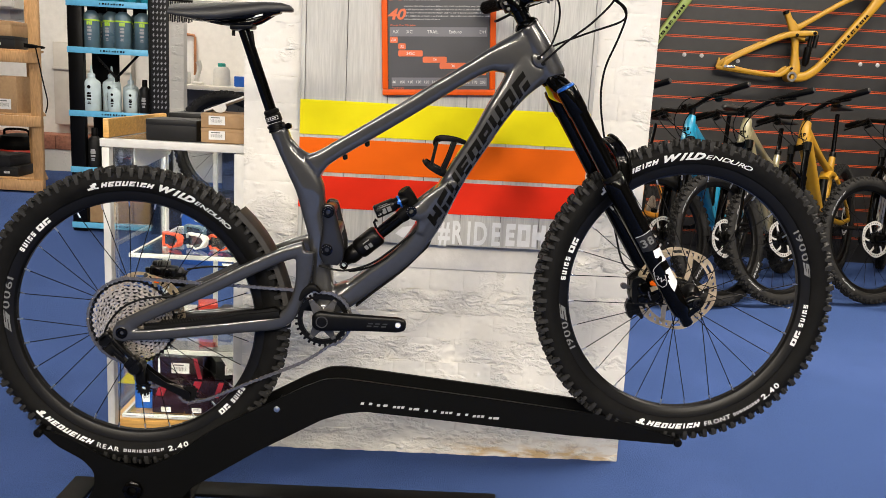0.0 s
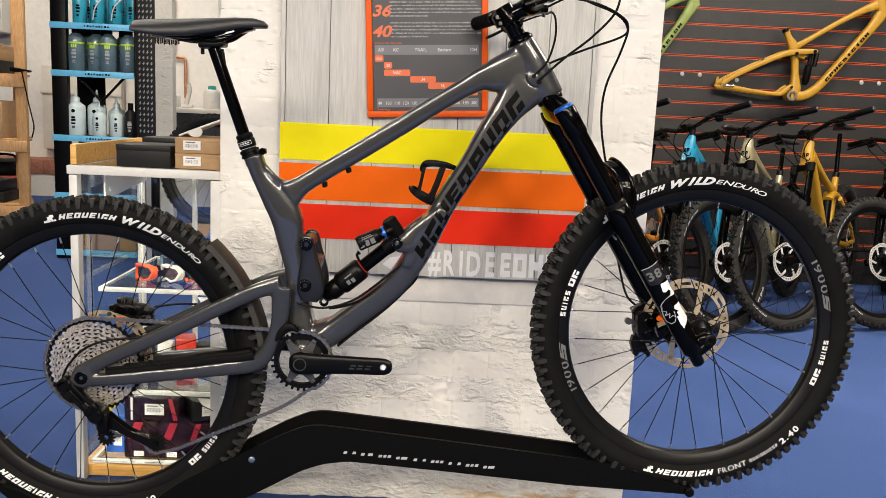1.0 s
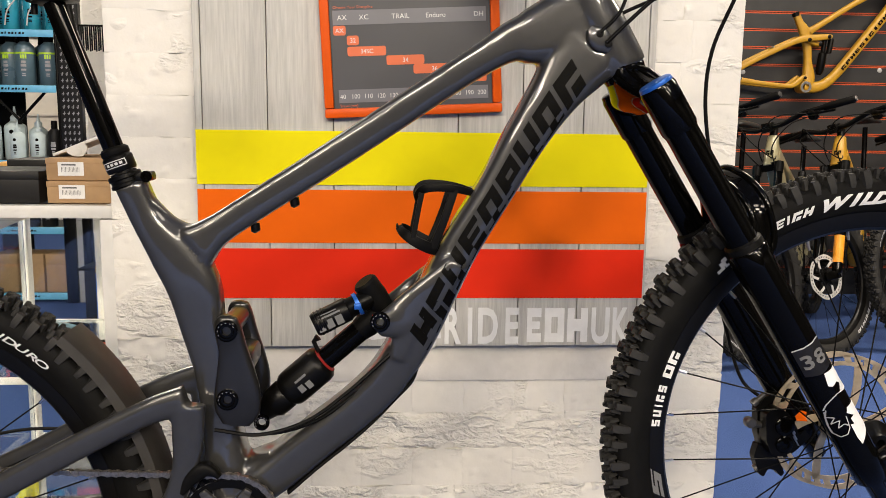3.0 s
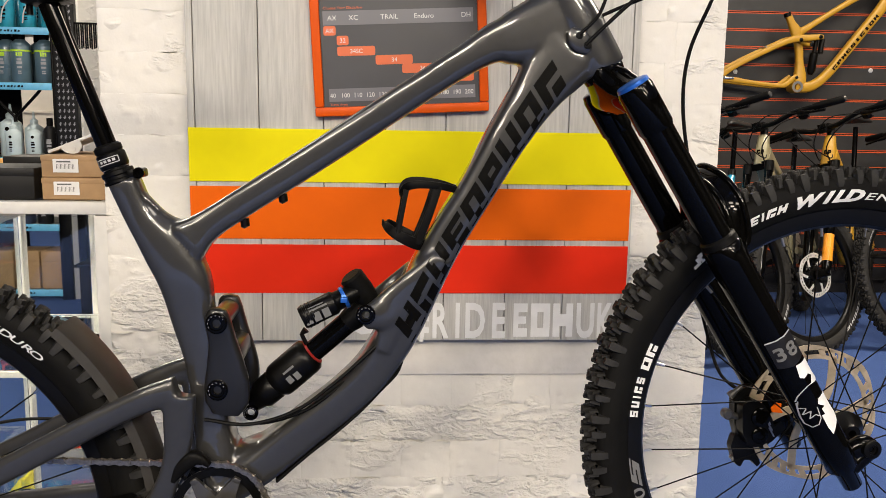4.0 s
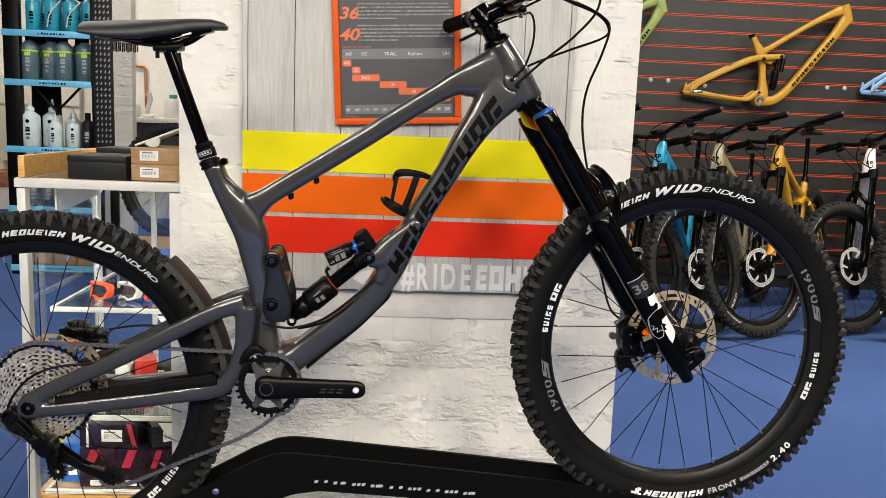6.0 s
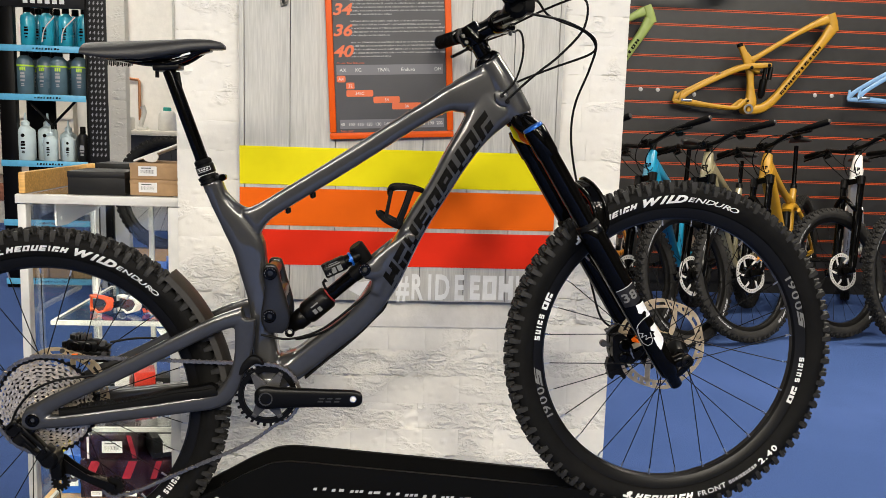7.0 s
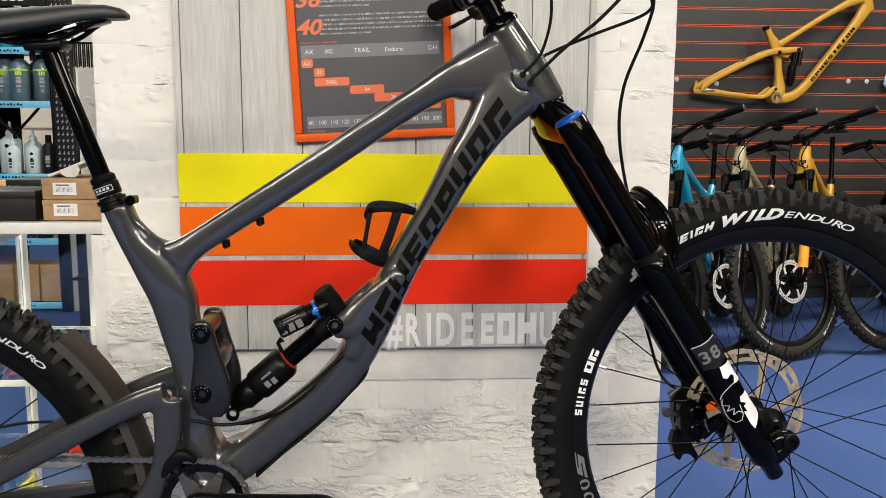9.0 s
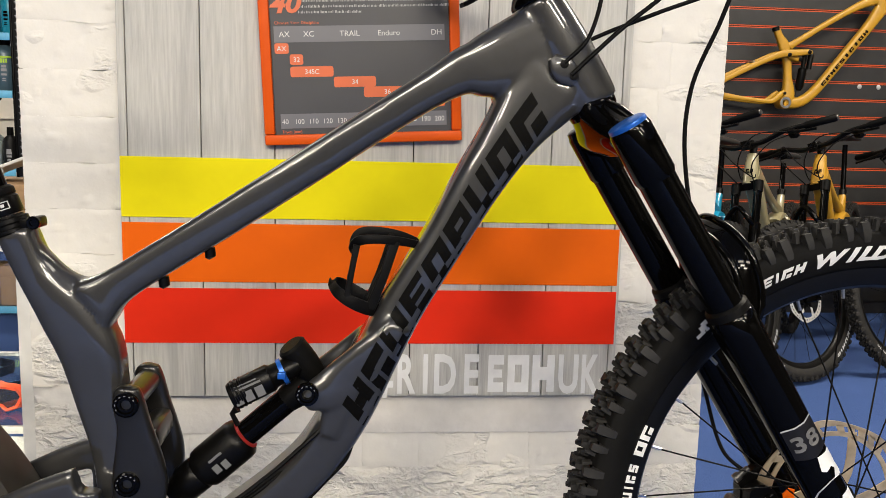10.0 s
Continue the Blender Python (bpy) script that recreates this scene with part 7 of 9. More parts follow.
# ---- row of parked bikes before the slat wall ----
def far_bike(at, heading, steer, paint, label, lean=0.0, rotor="bright_rotor", saddle_z=0.98, band=None, fork_mark=None):
    """A full-suspension bike: at is the ground below its bottom bracket; it heads along heading degrees, its bars turned by steer."""
    b = thing("mountain_bike", label, "bicycle", (0, 0, 0), group="bikes parked along the slat wall")
    BBp, RHp, FHp = (0, 0.345), (-0.44, 0.37), (0.80, 0.37)
    ht0, ht1 = Vector((0.455, 0, 0.99)), Vector((0.505, 0, 0.875))
    bm = B()
    loft(bm, [(-0.14, 0.70, 0.03, 0.018, 0), (0.05, 0.77, 0.022, 0.018, 0), (0.28, 0.87, 0.026, 0.022, 0), (0.47, 0.955, 0.045, 0.024, 0)], n=2.8, seg=14, dense=4)
    loft(bm, [(0.48, 0.92, 0.050, 0.036, 0), (0.36, 0.78, 0.040, 0.036, 0), (0.18, 0.55, 0.038, 0.036, 0), (0.05, 0.385, 0.036, 0.036, 0), (0.0, 0.345, 0.035, 0.040, 0)], n=3, seg=14, dense=4)
    loft(bm, [(-0.20, 0.80, 0.019, 0.019, 0), (-0.15, 0.70, 0.026, 0.020, 0), (-0.08, 0.53, 0.024, 0.024, 0), (-0.02, 0.37, 0.032, 0.036, 0)], n=2.6, seg=14, dense=4)
    loft(bm, [(0.448, 1.005, 0.026, 0.025, 0), (0.475, 0.945, 0.034, 0.031, 0), (0.508, 0.868, 0.036, 0.035, 0)], n=2.3, seg=14, dense=3)
    part("frame", bm, paint, b, angle=60)
    for s in (-1, 1):
        bm = B()
        loft(bm, [(-0.44, 0.37, 0.014, 0.008, s * 0.068), (-0.25, 0.365, 0.018, 0.009, s * 0.06), (-0.06, 0.40, 0.020, 0.010, s * 0.045)], n=3, seg=10, dense=3)
        loft(bm, [(-0.44, 0.37, 0.014, 0.008, s * 0.068), (-0.28, 0.54, 0.013, 0.009, s * 0.06), (-0.13, 0.66, 0.017, 0.010, s * 0.045)], n=3, seg=10, dense=3)
        part("swingarm_side", bm, paint, b, angle=60)
    part("rocker_link", loft(B(), [(-0.15, 0.67, 0.02, 0.045, 0), (-0.08, 0.69, 0.018, 0.04, 0), (-0.01, 0.66, 0.016, 0.03, 0)], n=3, seg=12, dense=3), paint, b)
    bm = B()
    cyl(bm, (-0.01, 0, 0.655), (0.035, 0, 0.47), 0.024, seg=14)
    part("shock", bm, BLACK_SATIN, b)
    part("seat_post", cyl(B(), (-0.195, 0, 0.79), (-0.262, 0, saddle_z - 0.045), 0.0135, seg=12), BLACK_GLOSS, b)
    part("seat_collar", cyl(B(), (-0.19, 0, 0.785), (-0.203, 0, 0.812), 0.021, seg=14), BLACK_SATIN, b)
    rows = []
    for x, z, w, h in ((-0.41, 0.0, 0.066, 0.012), (-0.36, -0.002, 0.070, 0.020), (-0.29, 0.002, 0.050, 0.022), (-0.21, 0.010, 0.026, 0.016), (-0.15, 0.010, 0.019, 0.012), (-0.135, 0.006, 0.008, 0.006)):
        rows.append([(x, math.cos(2 * math.pi * k / 14) * w, saddle_z + z + math.sin(2 * math.pi * k / 14) * h - 0.2 * w * abs(math.cos(2 * math.pi * k / 14)) ** 2) for k in range(14)])
    part("saddle", rings(B(), rows), SADDLE, b, angle=70)
    bm = B()
    spin(bm, (0, -0.05, 0.345), [(0.055, -0.002), (0.055, 0.002), (0.066, 0.002), (0.066, -0.002)], 30)
    part("chainring", bm, BLACK_SATIN, b)
    for s, dx in ((-1, 0.17), (1, -0.17)):
        part("crank_arm", loft(B(), [(0, 0.345, 0.02, 0.009, s * 0.075), (dx / 2, 0.345, 0.014, 0.008, s * 0.075), (dx, 0.345, 0.012, 0.007, s * 0.075)], n=3, seg=10, dense=2), BLACK_SATIN, b)
        part("pedal", box(B(), dx - 0.045, s * 0.09 - 0.005, 0.337, dx + 0.045, s * 0.09 + s * 0.09, 0.353, 0.005) if s > 0 else box(B(), dx - 0.045, -0.185, 0.337, dx + 0.045, -0.09, 0.353, 0.005), BLACK_MATT, b)
    bm = B()
    spin(bm, (RHp[0], 0, RHp[1]), [(0.012, -0.062), (0.026, -0.060), (0.098, -0.028), (0.098, -0.024), (0.012, -0.022)], 30)
    part("cassette", bm, STEEL, b)
    wheel(b, (RHp[0], 0, RHp[1]), "rear_wheel", False, 20, rotor=rotor)
    # steered assembly, turned about the head tube
    axd = (ht0 - ht1).normalized()
    T = Matrix.Translation(ht0) @ Matrix.Rotation(radians(steer), 4, axd) @ Matrix.Translation(-ht0)
    fdv = (Vector((0.735, 0, 0.37)) - Vector((0.525, 0, 0.86))).normalized()

    def turn_part(name, bm, m, label=""):
        bmesh.ops.transform(bm, matrix=T, verts=bm.verts[:])
        return part(name, bm, m, b, label)
    for s in (-1, 1):
        top = Vector((0.528, s * 0.058, 0.872))
        turn_part("stanchion", tube(B(), [top, top + fdv * 0.25], 0.018, 14), BLACK_GLOSS)
        bm = B()
        tube(bm, [top - fdv * 0.012, top - fdv * 0.01, top + fdv * 0.04], [0.016, 0.022, 0.021], 14)
        turn_part("fork_shoulder", bm, BLACK_SATIN)
        bm = B()
        tube(bm, [top + fdv * 0.19, top + fdv * 0.195, top + fdv * 0.22, top + fdv * 0.52, top + fdv * 0.545], [0.021, 0.025, 0.024, 0.022, 0.014], 16)
        turn_part("axle_lug", box(B(), 0.72, s * 0.058 - 0.009, 0.352, 0.815, s * 0.058 + 0.009, 0.392, 0.006), BLACK_GLOSS)
        if s < 0:
            a0, a1 = top + fdv * 0.21, Vector((0.528, 0.058, 0.872)) + fdv * 0.21
            turn_part("fork_arch", tube(B(), smooth_path([a0, a0 + Vector((0.035, 0.004, 0.05)), a0 + Vector((0.02, 0.058, 0.10)), a1 + Vector((0.035, -0.004, 0.05)), a1], 5), 0.012, 10), BLACK_GLOSS)
        turn_part("fork_lower", bm, BLACK_GLOSS)
        if fork_mark and s > 0:
            turn_part("fork_graphic", tube(B(), [top + fdv * 0.36, top + fdv * 0.49], 0.0236, 14), fork_mark, "bright fork graphic")
    turn_part("fork_crown", loft(B(), [(0.530, 0.868, 0.02, 0.076, 0), (0.512, 0.872, 0.022, 0.06, 0), (0.506, 0.88, 0.02, 0.03, 0)], n=2.6, seg=16, dense=3), BLACK_SATIN)
    sm = ht0 + axd * 0.055
    bc = sm + Vector((0.04, 0, 0.012))
    bm = B()
    tube(bm, [ht0, sm + axd * 0.02], 0.018, 14)
    tube(bm, [sm, bc], 0.018, 12)
    tube(bm, [bc - Vector((0, 0.024, 0)), bc + Vector((0, 0.024, 0))], 0.022, 14)
    turn_part("stem", bm, BLACK_SATIN)
    bm = B()
    for s in (-1, 1):
        tube(bm, smooth_path([bc + Vector((x, s * y, z)) for x, y, z in ((0, 0, 0), (0, 0.07, 0), (-0.008, 0.14, 0.018), (-0.016, 0.2, 0.030), (-0.06, 0.39, 0.036))], 5), 0.0125, 12)
    turn_part("handlebar", bm, BLACK_SATIN)
    for s in (-1, 1):
        g0, g1 = bc + Vector((-0.033, s * 0.265, 0.032)), bc + Vector((-0.062, s * 0.40, 0.037))
        turn_part("grip", tube(B(), [g0, g0.lerp(g1, 0.06), g0.lerp(g1, 0.94), g1], [0.0145, 0.017, 0.017, 0.012], 14), BLACK_MATT)
        turn_part("grip_cap", tube(B(), [g1, g1 + (g1 - g0).normalized() * 0.004], [0.0135, 0.011], 12), SPIDER)
        l0 = g0 + Vector((0.02, -s * 0.03, -0.012))
        bm = B()
        tube(bm, smooth_path([l0 + Vector((0, -s * 0.03, 0.0)), l0 + Vector((0.012, 0, -0.006)), l0 + Vector((0.03, s * 0.05, -0.012)), l0 + Vector((0.03, s * 0.11, -0.016))], 4), [0.013] * 4 + [0.010] * 3 + [0.006] * 6, 8)
        turn_part("brake_lever", bm, BLACK_SATIN)
        pth = [l0 + Vector((0.0, -s * 0.03, 0)), bc + Vector((0.09, s * 0.10, 0.03)), bc + Vector((0.12, s * 0.02, -0.06)), bc + Vector((0.05, -s * 0.03, -0.15)), Vector((0.49, -s * 0.028, 0.93))]
        turn_part("brake_hose", tube(B(), smooth_path(pth, 6), 0.0028, 6), BLACK_MATT)
        pod = g0 + Vector((0.004, -s * 0.052, -0.026))
        bm = B()
        tube(bm, [pod + Vector((-0.004, -s * 0.022, 0.0)), pod + Vector((0, -s * 0.012, 0)), pod + Vector((0, s * 0.012, -0.002)), pod + Vector((-0.004, s * 0.02, 0))], [0.010, 0.018, 0.019, 0.010], 12)
        box(bm, -0.036, -0.008, -0.012, -0.008, 0.008, -0.004, 0.002, Matrix.Translation(pod))
        turn_part("shifter", bm, BLACK_MATT)
        pth = [pod + Vector((0.012, -s * 0.02, 0)), bc + Vector((0.075, s * 0.15, -0.02)), bc + Vector((0.105, s * 0.07, -0.10)), bc + Vector((0.035, s * 0.030, -0.20)), Vector((0.49, s * 0.030, 0.90))]
        turn_part("gear_cable", tube(B(), smooth_path(pth, 6), 0.0028, 6), BLACK_MATT)
    bm = B()
    for s in (-1, 1):
        box(bm, -0.0045, -0.022, -0.022, 0.0045, 0.022, -0.004, 0.002, Matrix.Translation(bc + Vector((0.021, 0, 0.013 + 0.013 * s))))
    turn_part("stem_faceplate", bm, BLACK_SATIN)
    bm = B()
    for dx, c in ((-0.016, "C"), (0.002, "E")):
        for u0, u1, v0, v1 in SHAPES[c]:
            box(bm, -0.0006, dx + 0.014 * u0, 0.022 * v0, 0.0006, dx + 0.014 * u1, 0.022 * v1, 0, Matrix.Translation((0.525, 0, 0.925)) @ Matrix.Rotation(radians(-23), 4, "Y"))
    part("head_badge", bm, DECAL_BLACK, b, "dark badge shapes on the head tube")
    mw = T @ Matrix.Translation((FHp[0], 0, FHp[1]))
    _, far_tyre = wheel(b, None, "front_wheel", False, 20, rotor=rotor, m=mw)
    for a0, a1 in ((150, 118), (330, 298), (235, 215)):
        bm = arc_shapes(B(), "FDBAIC", a0, a1, 0.3205, 0.3300, side_y, 0.25, 0.3)
        bmesh.ops.rotate(bm, cent=(0, 0, 0), matrix=Matrix.Rotation(math.pi, 3, "Z"), verts=bm.verts[:])
        mark_part("tyre_print", bm, INK_GREY, far_tyre, "pale block shapes printed on the sidewall")
    if band:
        bm = B()
        for s in (-1, 1):
            for k in range(5):
                c = Vector((0.34 - 0.055 * k, s * 0.0305, 0.755 - 0.068 * k))
                box(bm, -0.020, -0.0008, -0.014, 0.020, 0.0008, 0.014, 0, Matrix.Translation(c) @ Matrix.Rotation(radians(-51), 4, "Y"))
        part("frame_graphic", bm, band, b, "dark block-shaped frame graphics")
    b.matrix_world = pose(at[0], at[1], 0, 0, 0, heading) @ pose(0, 0, 0, lean, 0, 0) @ Matrix.Scale(1.035, 4)
    return b


def park(hub, heading, steer, **kw):
    """Place a parked bike by where its front hub stands."""
    ht0 = Vector((0.455, 0, 0.99))
    axd = (ht0 - Vector((0.505, 0, 0.875))).normalized()
    p = Matrix.Translation(ht0) @ Matrix.Rotation(radians(steer), 4, axd) @ Matrix.Translation(-ht0) @ Vector((0.80, 0, 0.37))
    q = Matrix.Rotation(radians(heading), 3, "Z") @ p * 1.035
    return far_bike((hub[0] - q.x, hub[1] - q.y), heading, steer, **kw)


park((1.355, 4.63), -126, -30.5, lean=3.4, paint=TURQ, label="turquoise full-suspension mountain bike parked with its bars turned", saddle_z=1.06)
park((1.70, 4.625), -127.5, -23, lean=4.6, paint=OLIVE, label="olive green full-suspension mountain bike parked beside a turquoise one", saddle_z=0.995, band=DECAL_BLACK)
park((2.075, 4.735), -128.8, -30.5, lean=4.3, paint=MUSTARD, label="mustard yellow mountain bike with an orange fork graphic", saddle_z=1.10, band=DECAL_BLACK, fork_mark=AMBER)
park((2.66, 4.89), -121, -41.5, lean=-0.3, paint=PEARL, label="white full-suspension mountain bike parked with its bars turned")
park((3.00, 4.80), -122, -34, lean=-3.0, paint=BLACK_SATIN, label="black full-suspension mountain bike at the end of the row")
park((0.88, 4.60), -122, -36, paint=AMBER, label="orange mountain bike standing mostly behind the pillar")


# ---- bare frames hung on the slat wall ----
def hung_frame(at, paint, label, turn=0.0, scale=1.0):
    """A bare suspension frame, its head to the right, seen from the side; at is its bottom bracket."""
    f = thing("bare_frameset", label, "frameset", (0, 0, 0), group="frames hung on the slat wall")
    bm = B()
    loft(bm, [(0.010, 0.335, 0.026, 0.016, 0), (0.06, 0.365, 0.0190, 0.016, 0), (0.265, 0.495, 0.0175, 0.017, 0), (0.42, 0.583, 0.0225, 0.020, 0), (0.53, 0.632, 0.034, 0.024, 0)], n=3.2, seg=16, dense=4)
    loft(bm, [(0.570, 0.575, 0.040, 0.024, 0), (0.505, 0.475, 0.0310, 0.026, 0), (0.380, 0.312, 0.0285, 0.026, 0), (0.215, 0.098, 0.0275, 0.027, 0), (0.13, 0.020, 0.030, 0.029, 0), (0.06, -0.002, 0.034, 0.032, 0), (-0.005, 0.0, 0.032, 0.036, 0)], n=3.4, seg=16, dense=4)
    loft(bm, [(-0.074, 0.432, 0.0205, 0.018, 0), (-0.050, 0.385, 0.0225, 0.018, 0), (-0.018, 0.335, 0.0330, 0.019, 0), (0.006, 0.250, 0.0250, 0.020, 0), (0.018, 0.150, 0.0245, 0.022, 0), (0.028, 0.060, 0.038, 0.030, 0), (0.02, 0.01, 0.04, 0.034, 0)], n=3.0, seg=16, dense=4)
    loft(bm, [(0.545, 0.668, 0.033, 0.025, 0), (0.566, 0.610, 0.036, 0.026, 0), (0.584, 0.550, 0.032, 0.025, 0)], n=2.6, seg=16, dense=3)
    spin(bm, (0, 0, 0), [(0.022, -0.04), (0.036, -0.04), (0.038, -0.03), (0.038, 0.03), (0.036, 0.04), (0.022, 0.04)], 24)
    part("main_frame", bm, paint, f, angle=60)
    for s in (-1, 1):
        bm = B()
        loft(bm, [(-0.500, 0.040, 0.014, 0.007, s * 0.066), (-0.42, 0.034, 0.0165, 0.008, s * 0.064), (-0.293, 0.018, 0.0135, 0.009, s * 0.058), (-0.12, 0.003, 0.0135, 0.010, s * 0.05), (-0.075, 0.015, 0.0165, 0.010, s * 0.047), (-0.04, 0.045, 0.0165, 0.010, s * 0.042), (-0.015, 0.066, 0.012, 0.010, s * 0.04)], n=3, seg=12, dense=3)
        loft(bm, [(-0.490, 0.062, 0.018, 0.007, s * 0.066), (-0.43, 0.106, 0.0150, 0.007, s * 0.066), (-0.29, 0.180, 0.0165, 0.009, s * 0.058), (-0.13, 0.255, 0.0175, 0.010, s * 0.048), (-0.043, 0.287, 0.0215, 0.010, s * 0.044), (0.04, 0.295, 0.0200, 0.010, s * 0.042), (0.115, 0.302, 0.0165, 0.010, s * 0.042), (0.138, 0.302, 0.010, 0.009, s * 0.042)], n=3, seg=12, dense=3)
        loft(bm, [(-0.500, 0.040, 0.012, 0.007, s * 0.066), (-0.492, 0.085, 0.010, 0.006, s * 0.066), (-0.490, 0.108, 0.007, 0.005, s * 0.066)], n=3, seg=10, dense=2)
        part("swingarm_side", bm, paint, f, angle=60)
    part("rocker_link", loft(B(), [(0.0, 0.275, 0.014, 0.034, 0), (0.05, 0.262, 0.018, 0.034, 0), (0.085, 0.255, 0.014, 0.030, 0)], n=3, seg=14, dense=3), paint, f)
    bm = B()
    tube(bm, [(0.118, 0, 0.300), (0.110, 0, 0.215), (0.109, 0, 0.205), (0.098, 0, 0.10), (0.094, 0, 0.075)], [0.014, 0.014, 0.025, 0.025, 0.013], 16)
    tube(bm, [(0.140, -0.01, 0.300), (0.150, -0.01, 0.290), (0.142, -0.01, 0.205)], [0.010, 0.017, 0.016], 12)
    part("shock", bm, BLACK_SATIN, f)
    for x, z, r in ((-0.005, 0.282, 0.012), (0.118, 0.302, 0.012), (0.066, 0.256, 0.012), (-0.015, 0.055, 0.009), (-0.36, 0.030, 0.010)):
        bm = B()
        turned(bm, (x, -0.054, z), [(r, 0.004), (r, -0.001), (r * 0.6, -0.003)], 14, "y")
        part("pivot_bolt", bm, BLACK_SATIN, f)
    bm = B()
    spin(bm, (0, -0.041, 0), [(0.020, 0.002), (0.034, 0.002), (0.034, -0.002), (0.020, -0.002)], 24)
    part("bearing_face", bm, SILVER, f, "bright bottom bracket face")
    bm = B()
    turned(bm, (-0.488, -0.075, 0.046), [(0.011, 0.004), (0.011, -0.002)], 12, "y")
    box(bm, -0.485, -0.077, 0.036, -0.42, -0.072, 0.050, 0.003)
    part("dropout", bm, SILVER, f, "bright dropout")
    part("seat_collar", tube(B(), [(-0.076, 0, 0.425), (-0.084, 0, 0.446)], [0.023, 0.022], 14), BLACK_SATIN, f)
    bm = B()
    for k, c in enumerate("CEADSICIFA"):
        o = Vector((0.232 + 0.0262 * k, -0.0272, 0.105 + 0.0340 * k))
        for u0, u1, v0, v1 in SHAPES[c]:
            box(bm, 0.033 * u0, -0.0006, 0.020 * v0 - 0.002, 0.033 * u1, 0.0006, 0.020 * v1 - 0.002, 0, Matrix.Translation(o) @ Matrix.Rotation(radians(-52.4), 4, "Y"))
    part("frame_graphic", bm, DECAL_BLACK, f, "dark block-shaped frame graphics", kind="stuff")
    for x, z in ((-0.20, 0.24), (0.12, 0.40)):
        part("wall_hook", tube(B(), [(x, 0.0, z), (x, 0.11, z)], 0.006, 10), SILVER, f)
    f.matrix_world = pose(at[0], WALL_Y - 0.105, at[1], 0, turn, 0) @ Matrix.Diagonal((scale, 1, scale, 1))
    return f


hung_frame((2.556, 1.332), MUSTARD, "mustard yellow bare suspension frame hung on the wall", 0.0, 1.0)
hung_frame((1.30, 1.30), GREEN, "apple green bare frame hung on the wall behind the pillar", -4.0, 1.0)
hung_frame((3.83, 1.42), PALE_BLUE, "pale blue bare suspension frame hung on the wall", -4.0, 1.0)
hung_frame((2.30, 2.14), OLIVE, "olive bare suspension frame hung high on the wall", -4.0, 1.0)
for x, z in ((1.826, 1.449), (1.95, 1.449), (3.10, 1.449), (3.225, 1.449), (2.215, 1.425)):
    bm = B()
    turned(bm, (x, WALL_Y, z), [(0.014, 0.0), (0.015, -0.002), (0.011, -0.005), (0.004, -0.006)], 18, "y")
    solid("wall_plug", bm, INK_GREY, "round pale screw cap on the slat wall", "screw cap", group="screw caps on the slat wall")

# ---- glass display case beside the pillar ----
CX0, CX1, CY0, CY1, CZ = -0.925, -0.505, 2.555, 3.12, 0.925
case = thing("display_case", "white metal display case with glass sides and shelves", "display case", ((CX0 + CX1) / 2, (CY0 + CY1) / 2, 0))
for x, w in ((CX0, 0.022), (CX1 - 0.032, 0.032)):
    for y in (CY0, CY1 - 0.032):
        part("post", box(B(), x, y, 0.002, x + w, y + 0.032, CZ - 0.0265, 0.002), WHITE_METAL, case)
for q in ((CX0 - 0.004, CY0 - 0.004, CX1 + 0.004, CY0 + 0.026), (CX0 - 0.004, CY1 - 0.026, CX1 + 0.004, CY1 + 0.004), (CX0 - 0.004, CY0 + 0.0262, CX0 + 0.026, CY1 - 0.0262), (CX1 - 0.026, CY0 + 0.0262, CX1 + 0.004, CY1 - 0.0262)):
    part("top_rail", box(B(), q[0], q[1], CZ - 0.024, q[2], q[3], CZ, 0.002), WHITE_METAL, case)
p = part("glass_top", box(B(), CX0 + 0.0264, CY0 + 0.0266, CZ - 0.007, CX1 - 0.0264, CY1 - 0.0266, CZ - 0.0005), GLASS, case)
p.visible_shadow = False
for z, d in ((0.572, 0.0), (0.268, 0.0), (0.052, 0.0)):
    bm = B()
    x0 = CX0 + 0.033 + (0.03 if z > 0.5 else 0.0)
    box(bm, x0, CY0 + 0.03, z - 0.006, CX1 - 0.033, CY0 + 0.040, z + 0.007, 0.001)
    box(bm, x0, CY1 - 0.040, z - 0.006, CX1 - 0.033, CY1 - 0.03, z + 0.007, 0.001)
    box(bm, x0, CY0 + 0.041, z - 0.006, x0 + 0.010, CY1 - 0.041, z + 0.007, 0.001)
    box(bm, CX1 - 0.043, CY0 + 0.041, z - 0.006, CX1 - 0.033, CY1 - 0.041, z + 0.007, 0.001)
    part("shelf_frame", bm, WHITE_METAL, case)
    p = part("glass_shelf", box(B(), x0 + 0.011, CY0 + 0.042, z + 0.001, CX1 - 0.044, CY1 - 0.042, z + 0.007), GLASS, case)
    p.visible_shadow = False
    bm = B()
    plate(bm, [(CX1 - 0.075, z - 0.012), (CX1 - 0.034, z - 0.012), (CX1 - 0.034, z - 0.05), (CX1 - 0.055, z - 0.042)], CY0 + 0.03, CY0 + 0.034)
    part("shelf_bracket", bm, WHITE_METAL, case)
part("rear_upright", box(B(), CX0 + 0.19, CY1 - 0.03, 0.06, CX0 + 0.205, CY1 - 0.018, CZ - 0.03), WHITE_METAL, case)
for nm, bx in (("glass_side", (CX0 + 0.012, CY0 + 0.034, 0.06, CX0 + 0.017, CY1 - 0.034, CZ - 0.03)), ("glass_front", (CX0 + 0.034, CY0 + 0.012, 0.06, CX1 - 0.034, CY0 + 0.016, CZ - 0.03))):
    p = part(nm, box(B(), *bx), GLASS, case)
    p.visible_shadow = False
bm = B()
